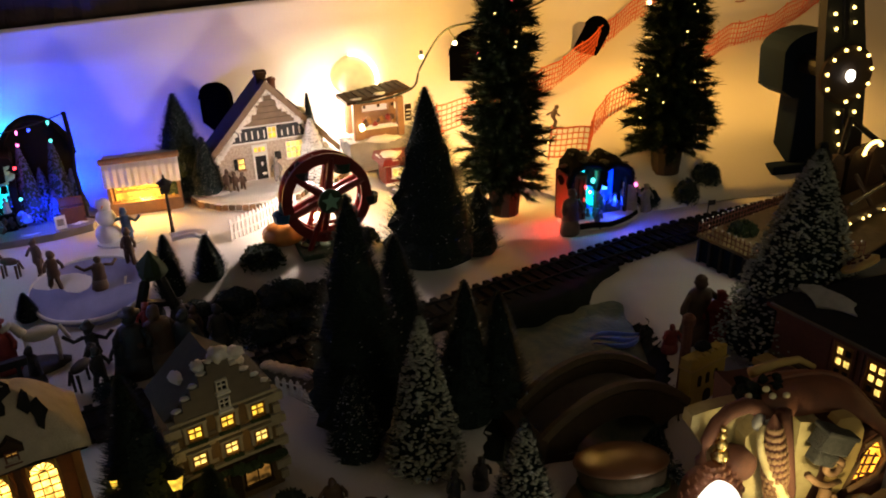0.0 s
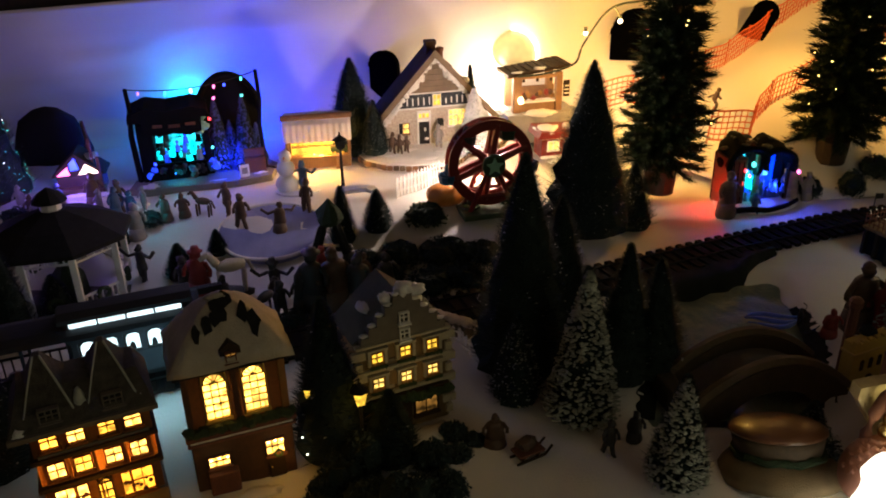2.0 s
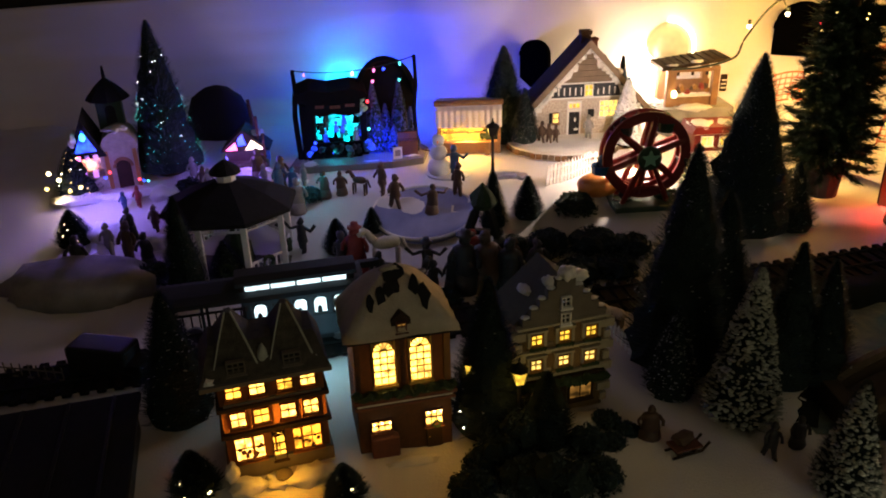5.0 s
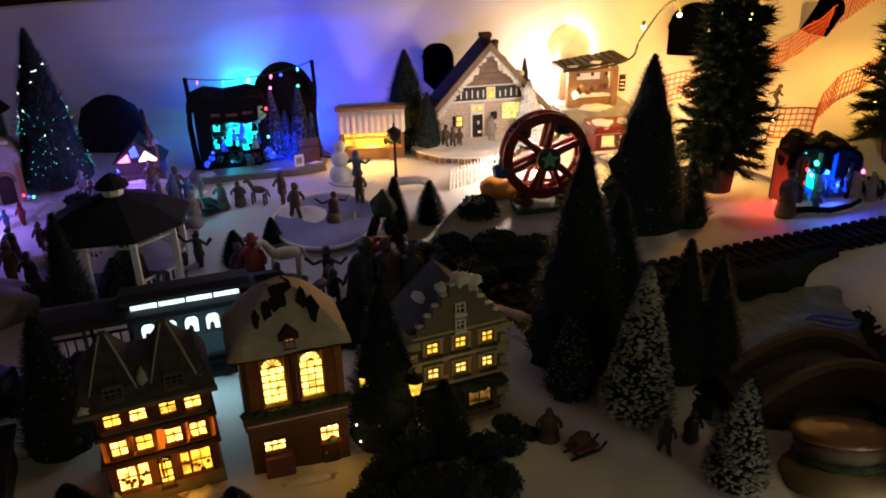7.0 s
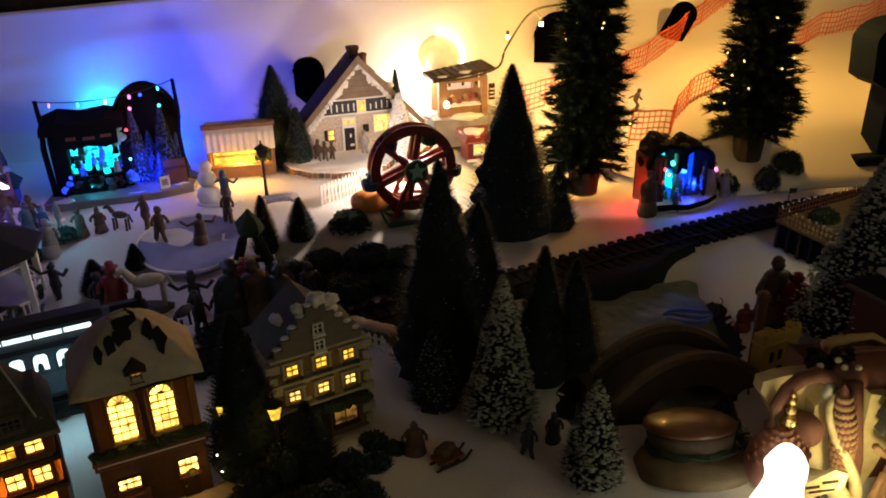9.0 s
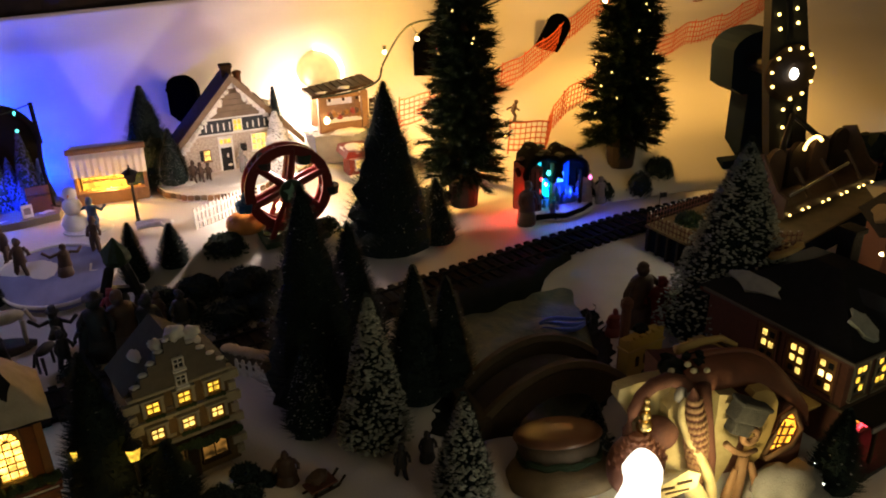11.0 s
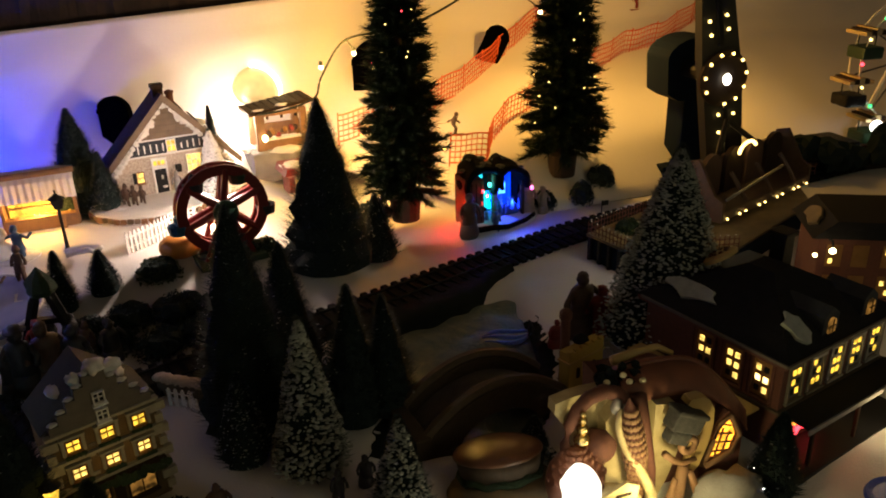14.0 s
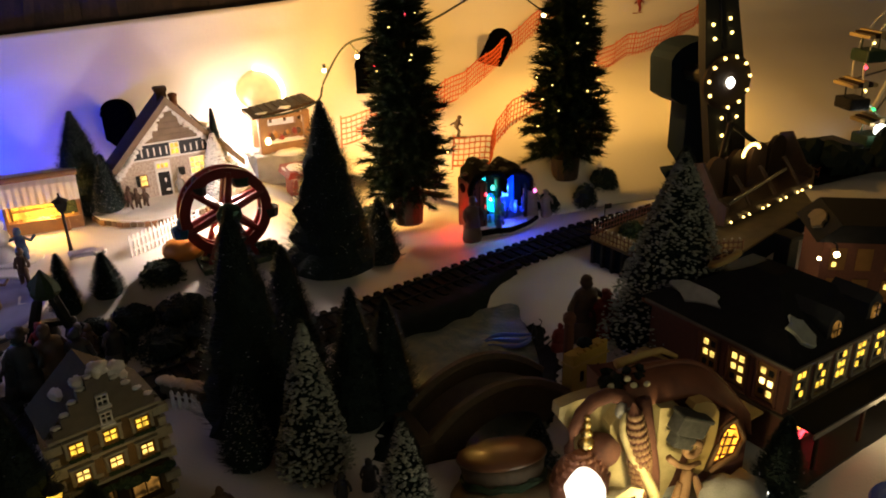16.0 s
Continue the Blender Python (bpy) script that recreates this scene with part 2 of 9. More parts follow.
STRIPE = mat("striped_cloth", (0.55, 0.42, 0.22), 0.7)
CANVAS = mat("white_canvas", (0.72, 0.66, 0.60), 0.8, scale=40, var=0.12)
W_ORANGE = glow("orange_window", (1, 0.38, 0.025), 2.2, 0.7, 80)
W_HOT = glow("bright_window", (1, 0.47, 0.042), 2.9, 0.75, 75)
W_YELLOW = glow("yellow_window", (1, 0.58, 0.05), 1.3, 0.5, 90)
W_PALE = glow("pale_yellow_window", (1, 0.66, 0.14), 1.5, 0.5, 120)
W_DIM = glow("dim_window", (1, 0.45, 0.08), 0.16, 0.9, 70)
W_COLD = glow("cold_white_window", (0.72, 0.95, 1), 1.6, 0.3, 60)
G_WARM = glow("warm_bulb", (1, 0.72, 0.34), 14)
G_GLOBE = glow("moon_globe", (1, 0.62, 0.20), 0.95, 0.35, 14)
G_YEL = glow("yellow_bulb", (1, 0.66, 0.18), 5)
G_RED = glow("red_bulb", (1, 0.04, 0.06), 5)
G_GREEN = glow("green_bulb", (0.05, 1, 0.25), 2)
G_PINK = glow("pink_bulb", (1, 0.15, 0.5), 4)
G_BLUE = glow("blue_bulb", (0.02, 0.05, 1), 5)
G_CYAN = glow("cyan_panel", (0.02, 0.62, 0.80), 1.7, 0.95, 38)
G_AQUA = glow("aqua_bulb", (0.1, 1, 0.85), 2.5)
G_WHITE = glow("white_bulb", (1, 0.96, 0.82), 7)
G_VIOLET = glow("violet_bulb", (0.35, 0.12, 1), 4)


def thin_shell(m, share):
    """Lets light pass through a thin fired-clay wall."""
    nt = m.node_tree
    b = nt.nodes["Principled BSDF"]
    out = nt.nodes["Material Output"]
    tr, mx = nt.nodes.new("ShaderNodeBsdfTranslucent"), nt.nodes.new("ShaderNodeMixShader")
    mx.inputs[0].default_value = share
    nt.links.new(b.inputs["Base Color"].links[0].from_socket, tr.inputs["Color"])
    nt.links.new(b.outputs[0], mx.inputs[1])
    nt.links.new(tr.outputs[0], mx.inputs[2])
    nt.links.new(mx.outputs[0], out.inputs["Surface"])


ROOFM = mat("mottled_roof", (0.085, 0.075, 0.062), 0.85, scale=110, var=0.8, bump=1.0, second=(0.012, 0.011, 0.010))
OLDROOF = mat("mossy_snow_roof", (0.10, 0.095, 0.070), 0.85, scale=70, var=0.7, bump=1.0, second=(0.05, 0.05, 0.042))
OLDSNOW = mat("old_snow_roof", (0.50, 0.45, 0.37), 0.8, scale=60, var=0.35, bump=0.5)
SURROUND = mat("cream_surround", (0.40, 0.36, 0.27), 0.75, scale=120, var=0.4)
HOTELWALL = mat("rust_plaster", (0.34, 0.13, 0.035), 0.75, scale=90, var=0.5)
SHOPWALL = mat("brown_brick", (0.11, 0.05, 0.025), 0.85, scale=160, var=0.5)
W_WHITEHOT = glow("white_hot_window", (1, 0.52, 0.085), 4.0, 0.7, 110)
thin_shell(HOTELWALL, 0.45)
thin_shell(SHOPWALL, 0.25)
thin_shell(OCHRE, 0.4)
thin_shell(BRICK, 0.15)
STONEC = mat("pale_stone", (0.11, 0.082, 0.048), 0.85, scale=90, var=0.4)
thin_shell(STONEC, 0.3)


# ---- mesh helpers ----
def part(name, bm, material, parent=None, label="", at=None, rz=0.0, smooth=False):
    me = bpy.data.meshes.new(name)
    bmesh.ops.recalc_face_normals(bm, faces=bm.faces)
    bm.to_mesh(me)
    bm.free()
    me.materials.append(material)
    if smooth:
        me.shade_smooth()
    ob = new(name, me)
    ob.parent = parent
    if at is not None:
        ob.matrix_basis = pose(*at, 0, 0, rz)
    return tagged(ob, label)


def share(ob, x, y, z, rz=0.0, rx=0.0, ry=0.0, s=1.0):
    """One more piece like ob, on the same mesh and under the same thing."""
    o = bpy.data.objects.new(ob.name.split(".")[0], ob.data)
    scene.collection.objects.link(o)
    o.parent = ob.parent
    o.matrix_basis = pose(x, y, z, rx, ry, rz) @ Matrix.Scale(s, 4)
    return o


def thing(name, x, y, z, rz=0.0, label="", category="", group="", kind=""):
    ob = new(name)
    ob.empty_display_size = 0.01
    ob.matrix_basis = pose(x, y, z, 0, 0, rz)
    return tagged(ob, label, category, group, kind)


def box(bm, x0, x1, y0, y1, z0, z1, bevel=0.0):
    r = bmesh.ops.create_cube(bm, size=1.0, matrix=Matrix.LocRotScale(((x0 + x1) / 2, (y0 + y1) / 2, (z0 + z1) / 2), None, (x1 - x0, y1 - y0, z1 - z0)))
    if bevel:
        es = list({e for v in r["verts"] for e in v.link_edges})
        bmesh.ops.bevel(bm, geom=es, offset=bevel, segments=2, profile=0.6, affect="EDGES")
    return bm


def boxes(*rows, bevel=0.0):
    bm = bmesh.new()
    for r in rows:
        box(bm, *r, bevel=bevel)
    return bm


def tube(bm, pts, r, n=6, taper=None):
    """A round bar along points."""
    pts = [Vector(p) for p in pts]
    rings = []
    for i, p in enumerate(pts):
        d = (pts[min(i + 1, len(pts) - 1)] - pts[max(i - 1, 0)]).normalized()
        a = d.orthogonal().normalized() if abs(d.z) > 0.95 else d.cross(Vector((0, 0, 1))).normalized()
        b = d.cross(a)
        k = r if taper is None else r + (taper - r) * i / (len(pts) - 1)
        rings.append([bm.verts.new(p + k * (math.cos(2 * math.pi * j / n) * a + math.sin(2 * math.pi * j / n) * b)) for j in range(n)])
    for q, w in zip(rings, rings[1:]):
        for j in range(n):
            bm.faces.new((q[j], q[(j + 1) % n], w[(j + 1) % n], w[j]))
    bm.faces.new(rings[0][::-1])
    bm.faces.new(rings[-1])
    return bm


def turned(bm, prof, n=16, cx=0.0, cy=0.0, cz=0.0, wob=0.0, sy=1.0):
    """A turned body from (radius, height) pairs."""
    rings = []
    for r, z in prof:
        rings.append([bm.verts.new((cx + max(r, 1e-4) * (1 + wob * noise.noise((j * 1.7, z * 60, r * 40))) * math.cos(2 * math.pi * j / n),
                                    cy + sy * max(r, 1e-4) * math.sin(2 * math.pi * j / n), cz + z)) for j in range(n)])
    for q, w in zip(rings, rings[1:]):
        for j in range(n):
            bm.faces.new((q[j], q[(j + 1) % n], w[(j + 1) % n], w[j]))
    bm.faces.new(rings[0][::-1])
    bm.faces.new(rings[-1])
    return bm


ICO = {}


def ico(sub):
    if sub not in ICO:
        b = bmesh.new()
        bmesh.ops.create_icosphere(b, subdivisions=sub, radius=1.0)
        b.verts.index_update()
        ICO[sub] = ([v.co.copy() for v in b.verts], [[v.index for v in f.verts] for f in b.faces])
        b.free()
    return ICO[sub]


def ball(bm, x, y, z, r, sub=2, sx=1.0, sy=1.0, sz=1.0, lump=0.0):
    """A round or lumpy pad."""
    co, faces = ico(sub)
    vs = []
    for c in co:
        k = r * (1 + lump * noise.noise(c * 2.3 + Vector((x * 50, y * 50, z * 50)))) if lump else r
        vs.append(bm.verts.new((x + c.x * k * sx, y + c.y * k * sy, z + c.z * k * sz)))
    for f in faces:
        bm.faces.new([vs[i] for i in f])
    return bm


def slab(bm, poly, y0, y1):
    """A polygon of (x, z) pulled out from y0 to y1."""
    a = [bm.verts.new((x, y0, z)) for x, z in poly]
    b = [bm.verts.new((x, y1, z)) for x, z in poly]
    n = len(poly)
    bm.faces.new(a)
    bm.faces.new(b[::-1])
    for i in range(n):
        bm.faces.new((a[i], b[i], b[(i + 1) % n], a[(i + 1) % n]))
    return bm


def plate(bm, poly, z0, z1):
    """A polygon of (x, y) pulled up from z0 to z1."""
    a = [bm.verts.new((x, y, z0)) for x, y in poly]
    b = [bm.verts.new((x, y, z1)) for x, y in poly]
    n = len(poly)
    bm.faces.new(a[::-1])
    bm.faces.new(b)
    for i in range(n):
        bm.faces.new((a[i], a[(i + 1) % n], b[(i + 1) % n], b[i]))
    return bm


def arch(x0, x1, z0, z1, n=8):
    """Outline of an opening with a round head."""
    r, c = (x1 - x0) / 2, (x0 + x1) / 2
    h = min(r, z1 - z0)
    return [(x0, z0), (x1, z0)] + [(c + r * math.cos(math.pi * k / n), z1 - h + h * math.sin(math.pi * k / n)) for k in range(n + 1)]


def ss(a, b, x):
    k = min(1.0, max(0.0, (x - a) / (b - a)))
    return k * k * (3 - 2 * k)


for dull in (SLEEPER, ROOFD, GREYBLUE, NAVY, RAIL, MOSS, STAGEB, FIR, FIRIN, PINE, BLACKP, DARKWOOD):
    dull.node_tree.nodes["Principled BSDF"].inputs["Specular IOR Level"].default_value = 0.12

# ---- the ground, the draped backdrop and the room ----
def track_y(x):
    return float(np.interp(x, [-0.9, -0.5, -0.15, 0.04, 0.28, 0.44, 0.57, 0.78, 1.07, 1.41, 1.9], [-1.29, -1.155, -1.04, -0.977, -0.90, -0.855, -0.812, -0.737, -0.645, -0.585, -0.53]))


def river_depth(x, y):
    t = (y + 0.76) / (-0.60)
    if t < -0.1 or t > 1.1:
        return 0.0
    c = 0.70 - 0.10 * t + 0.03 * math.sin(t * 5)
    return 0.035 * max(0.0, 1 - ((x - c) / 0.125) ** 2) ** 0.5 * ss(0.10, 0.2, t) * (1 - ss(0.70, 0.80, t)) if abs(x - c) < 0.125 else 0.0


def lie(x, y):
    """Height of the snow at a place."""
    return 0.065 * ss(-0.80, -0.58, y) * (1 - ss(0.42, 0.62, x))


RIGHT = [(-0.52, 0.0), (-0.38, 0.085), (-0.234, 0.15), (-0.10, 0.19), (0.06, 0.235), (0.15, 0.30), (0.2, 0.40), (0.22, 0.8)]
LEFT = [(-0.16, 0.055), (-0.10, 0.075), (-0.05, 0.11), (-0.025, 0.16), (-0.01, 0.22), (0.0, 0.28), (0.01, 0.34), (0.015, 0.40)]


def make_ground():
    bm = bmesh.new()
    nx, ny = 260, 150
    rows = []
    for i in range(nx + 1):
        x = -1.7 + 4.5 * i / nx
        col = []
        for j in range(ny + 1):
            y = -2.3 + 2.6 * j / ny
            z = lie(x, y) - river_depth(x, y) + 0.005 * noise.noise((x * 9, y * 9, 0)) + 0.0028 * noise.noise((x * 26, y * 26, 3))
            col.append(bm.verts.new((x, y, z)))
        rows.append(col)
    for a, b in zip(rows, rows[1:]):
        for j in range(ny):
            bm.faces.new((a[j], b[j], b[j + 1], a[j + 1]))
    g = part("ground", bm, SNOW, smooth=True)
    tagged(g, "white artificial snow sheet with soft hollows on a tabletop", "ground", kind="structure")


def make_backdrop():
    bm = bmesh.new()
    nx, nz = 120, 36
    rows = []
    for i in range(nx + 1):
        x = -1.7 + 4.5 * i / nx
        w = ss(0.60, 1.05, x)
        col = []
        for j in range(nz + 1):
            s = (len(LEFT) - 1) * j / nz
            k = min(int(s), len(LEFT) - 2)
            f = s - k
            a = Vector(LEFT[k]).lerp(Vector(LEFT[k + 1]), f)
            b = Vector(RIGHT[k]).lerp(Vector(RIGHT[k + 1]), f)
            top = (0.40 + 0.055 * (x + 0.1)) / 0.40
            a = Vector((a.x, a.y * (1 + (top - 1) * ss(0.1, 0.3, a.y))))
            p = a.lerp(b, w)
            q = 0.006 * noise.noise((x * 3.5, s * 0.8, 5)) + 0.003 * noise.noise((x * 11, s * 2.0, 9))
            col.append(bm.verts.new((x, p.x + q * (1 - 0.6 * w), p.y + q * w * 0.8)))
        rows.append(col)
    for a, b in zip(rows, rows[1:]):
        for j in range(nz):
            bm.faces.new((a[j], b[j], b[j + 1], a[j + 1]))
    o = part("backdrop", bm, SHEET, smooth=True)
    tagged(o, "white cloth draped up the wall behind the village", "backdrop", kind="structure")
    m = o.modifiers.new("thickness", "SOLIDIFY")
    m.thickness = 0.004


def make_room():
    # Closing walls, pale on purpose so that bounced light lifts the shade.
    for name, b in (("wall_north", (-2.6, 3.6, 1.0, 1.1, -0.8, 2.4)), ("wall_south", (-2.6, 3.6, -3.6, -3.5, -0.8, 2.4)),
                    ("wall_west", (-2.7, -2.6, -3.6, 1.1, -0.8, 2.4)), ("wall_east", (3.6, 3.7, -3.6, 1.1, -0.8, 2.4)),
                    ("floor", (-2.7, 3.7, -3.6, 1.1, -0.9, -0.8)), ("ceiling", (-2.7, 3.7, -3.6, 1.1, 2.4, 2.5))):
        tagged(part(name, boxes(b), ROOM), "plain room surface, made pale to bounce the village light", "room", kind="structure")
    # dark woven cloth hanging behind the sheet, with a ragged lower hem
    bm = bmesh.new()
    n = 220
    prev = None
    for i in range(n + 1):
        x = -1.7 + 4.4 * i / n
        y0 = 0.035 + 0.25 * ss(0.55, 0.95, x)
        col = []
        for j in range(7):
            z = 0.30 + 0.012 * noise.noise((x * 14, 0, 0)) + 0.7 * j / 6
            col.append(bm.verts.new((x, y0 + 0.02 * noise.noise((x * 9, z * 5, 2)) + 0.008 * noise.noise((x * 40, z * 30, 5)), z)))
        if prev:
            for j in range(6):
                bm.faces.new((prev[j], col[j], col[j + 1], prev[j + 1]))
        prev = col
    c = tagged(part("trim", bm, CURTAIN), "dark patterned cloth hanging behind the white sheet", "cloth", kind="structure")
    m = c.modifiers.new("thickness", "SOLIDIFY")
    m.thickness = 0.004


def make_track():
    t = thing("railway_track", 0, 0, 0, 0, "black model railway track on dark sleepers across the snow", "railway track")
    for side in (-1, 1):
        bm = bmesh.new()
        tube(bm, [(x, track_y(x) + side * 0.0225, 0.0125) for x in np.linspace(-0.9, 1.9, 70)], 0.0022, 6)
        part("rail", bm, RAIL, t)
    bm = bmesh.new()
    prev = None
    for x in np.linspace(-0.9, 1.9, 90):
        y = track_y(x)
        cur = [bm.verts.new((x, y + a, b)) for a, b in ((-0.042, -0.03), (-0.040, 0.0065), (0.040, 0.0065), (0.042, -0.03))]
        if prev:
            for k in range(3):
                bm.faces.new((prev[k], cur[k], cur[k + 1], prev[k + 1]))
        prev = cur
    part("trackbed", bm, RAIL, t, "black strip under the sleepers")
    s = None
    x = -0.9
    while x < 1.9:
        a = math.degrees(math.atan2(track_y(x + 0.01) - track_y(x - 0.01), 0.02))
        if s is None:
            s = part("sleeper", boxes((-0.0060, 0.0060, -0.050, 0.042, 0, 0.006), bevel=0.001), SLEEPER, t, at=(x, track_y(x), 0.0045), rz=a)
        else:
            share(s, x, track_y(x), 0.0045, a)
        x += 0.021


def make_river():
    bm = bmesh.new()
    prev = None
    for k in range(40):
        t = 0.15 + 0.60 * k / 39
        c, y = 0.70 - 0.10 * t + 0.03 * math.sin(t * 5), -0.76 - 0.60 * t
        cur = [bm.verts.new((c + u * 0.121, y, -0.010 + 0.006 * noise.noise((c * 14 + u * 2.2, y * 26, u * 2)) - 0.003 * abs(u))) for u in np.linspace(-1, 1, 25)]
        if prev:
            for q in range(24):
                bm.faces.new((prev[q], cur[q], cur[q + 1], prev[q + 1]))
        prev = cur
    for side in (-1, 1):
        bk = bmesh.new()
        prev = None
        for k in range(50):
            t = (0.17 if side < 0 else 0.30) + (0.56 if side < 0 else 0.43) * k / 49
            c, y = 0.70 - 0.10 * t + 0.03 * math.sin(t * 5), -0.76 - 0.60 * t
            w = 0.034 + 0.022 * noise.noise((k * 0.35, side * 3.0, 0))
            cur = [bk.verts.new((c + side * (0.108 + w * q), y, -0.010 + 0.013 * ss(0, 1, q) + 0.002 * noise.noise((k * 0.5, q * 3, side)) - 0.008 * (q == 1))) for q in (0.0, 0.35, 0.7, 1.0)]
            if prev:
                for q in range(3):
                    bk.faces.new((prev[q], cur[q], cur[q + 1], prev[q + 1]))
            prev = cur
        tagged(part("bank", bk, MOSS, smooth=True), "dark mossy river bank", "river bank", kind="structure")
    em = bmesh.new()
    prev = None
    for k in range(46):
        x = 0.47 + 0.40 * k / 45
        ty = track_y(x)
        far = 0.060 + 0.055 * ss(0.50, 0.60, x) * (1 - ss(0.74, 0.87, x)) + 0.012 * noise.noise((x * 22, 1.5, 0))
        cur = [em.verts.new((x, ty - 0.030 - (far - 0.030) * q, h + 0.005 * noise.noise((x * 40, q * 4, 2)))) for q, h in ((0, 0.006), (0.25, 0.010), (0.55, 0.011), (0.85, 0.004), (1.0, -0.016))]
        if prev:
            for q in range(4):
                em.faces.new((prev[q], cur[q], cur[q + 1], prev[q + 1]))
        prev = cur
    tagged(part("embankment", em, MOSS, smooth=True), "near-black embankment below the track", "embankment", kind="structure")
    rng = random.Random(12)
    wt = part("water", bm, WATER, smooth=True)
    # Blue ribbons paint the streak of blue light lying on the river.
    for k in range(3):
        rp = bmesh.new()
        prev = None
        for j in range(15):
            f = j / 14
            cx, cy = 0.725 + 0.084 * f, -0.962 - 0.012 * k + 0.010 * math.sin(f * 5 + k)
            w = 0.0068 * math.sin(math.pi * min(0.98, f + 0.02))
            cur = [rp.verts.new((cx, cy + a * w, -0.0075 + b * 0.0016 + 0.002 * f)) for a, b in ((-1, -1), (-0.4, 1), (0.4, 1), (1, -1))]
            if prev:
                for q in range(3):
                    rp.faces.new((prev[q], cur[q], cur[q + 1], prev[q + 1]))
            prev = cur
        part("ripple", rp, STREAK, wt, "ripple coloured as a streak of blue light on the water", smooth=True)
    tagged(wt, "dark teal painted river with pale streaks under the railway", "river", kind="structure")


make_ground()
make_backdrop()
make_room()
make_track()
make_river()


# ---- trees ----
def bristle(bm, h, r, count, rng, z0=0.06, needle=0.013, top=0.0):
    """Stiff needles standing out of a cone, as on a bottle brush tree."""
    for k in range(count):
        s = rng.random() ** 0.8
        z = h * (z0 + (1 - z0) * s)
        rad = r * (1 - s) ** 0.80 * (0.78 + 0.3 * rng.random()) + 0.001
        a = rng.random() * 6.2832
        d = Vector((math.cos(a), math.sin(a), 0.35 + 0.5 * rng.random()))
        p = Vector((rad * 0.72 * math.cos(a), rad * 0.72 * math.sin(a), z))
        side = Vector((-math.sin(a), math.cos(a), 0)) * 0.0011
        e = p + d * (needle * (0.25 + 0.75 * (1 - s)) * (0.6 + 0.7 * rng.random()) + rad * 0.2)
        bm.faces.new((bm.verts.new(p - side), bm.verts.new(p + side), bm.verts.new(e)))
    return bm


def fir(x, y, h, r, label, seed, frost=0, z=None, clumps=False, base=True, lights=None, group="fir trees", lean=0.0, white=False):
    """A bottle brush fir on a turned foot, plain, frosted or with heavy snow clumps."""
    rng = random.Random(seed)
    r *= 1.38
    t = thing("fir_tree", x, y, (lie(x, y) if z is None else z) - 0.002, rng.random() * 360, label, "tree", group)
    t.matrix_basis = pose(x, y, (lie(x, y) if z is None else z) - 0.002, 0, lean, 0)
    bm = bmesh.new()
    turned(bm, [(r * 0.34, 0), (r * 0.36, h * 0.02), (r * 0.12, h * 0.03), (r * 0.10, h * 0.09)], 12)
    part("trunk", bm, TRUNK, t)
    # Solid dark cone inside the needles, added to block light.
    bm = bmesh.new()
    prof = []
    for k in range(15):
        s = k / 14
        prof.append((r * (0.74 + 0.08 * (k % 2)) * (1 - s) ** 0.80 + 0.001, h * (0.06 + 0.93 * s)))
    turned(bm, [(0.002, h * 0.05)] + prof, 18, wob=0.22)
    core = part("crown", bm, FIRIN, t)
    bm = bmesh.new()
    bristle(bm, h, r, int(2600 + 60000 * h * r), rng, needle=min(0.010 + 0.03 * r, 0.42 * r))
    tagged(part("needles", bm, FIR, core), kind="stuff")
    if frost:
        bm = bmesh.new()
        if clumps:
            for k in range(int(frost * 4.2)):
                s = rng.random() ** 1.1
                a, zz = rng.random() * 6.2832, h * (0.08 + 0.9 * s)
                rad = r * (1 - s) ** 0.80 * (0.86 + 0.22 * rng.random())
                ball(bm, rad * math.cos(a), rad * math.sin(a), zz, (0.0020 if white else 0.0012) + 0.0017 * rng.random(), 1, 1.2, 1.2, 0.6, 0.8)
        else:
            for k in range(frost):
                s = rng.random() ** 0.9
                a, zz = rng.random() * 6.2832, h * (0.08 + 0.9 * s)
                rad = r * (1 - s) ** 0.80 * (0.9 + 0.25 * rng.random())
                q = Vector((rad * math.cos(a), rad * math.sin(a), zz))
                u = 0.0011 + 0.0013 * rng.random()
                bm.faces.new([bm.verts.new(q + Vector(v) * u) for v in ((1, 0, 0.4), (-0.5, 1, 0), (-0.5, -1, 0.3))])
        tagged(part("snow", bm, TIP if not clumps else SNOWCAP if white else CLUMP, core, "frosted snow on the tips"), kind="stuff")
    for colour, n, lo, hi in lights or ():
        for k in range(n):
            s = lo + (hi - lo) * rng.random()
            a = rng.random() * 6.2832
            rad = r * (1 - s) ** 0.80 * 0.88
            bm = bmesh.new()
            ball(bm, 0, 0, 0, 0.0011 if colour is not G_AQUA else 0.0007, 1)
            part("bulb", bm, colour, t, "tiny lit bulb", at=(rad * math.cos(a), rad * math.sin(a), h * (0.06 + 0.93 * s)))
    return t


DK = "dark green bottle-brush fir standing on the snow"
fir(0.106, -0.268, 0.218, 0.056, "tall dark bottle-brush fir beside the market stall", 1, 120)
fir(0.153, -0.335, 0.122, 0.025, "small frosted bottle-brush fir beside the farmhouse", 2, 900, z=0.083)
fir(0.545, -0.655, 0.325, 0.074, "tall broad dark bottle-brush fir with faint frost", 3, 420)
fir(0.648, -0.612, 0.136, 0.034, "small dark bottle-brush fir behind the railway", 4, 60)
fir(0.352, -1.075, 0.318, 0.060, "tall nearly black fir in front of the red wheel", 5, 130)
fir(0.415, -1.015, 0.235, 0.045, "dark fir behind the tall black one", 55, 50)
fir(0.333, -1.148, 0.132, 0.026, "slim dark fir with a frosted tip", 6, 520)
fir(0.408, -1.195, 0.216, 0.034, "fir thickly clumped with old snow", 7, 460, clumps=True)
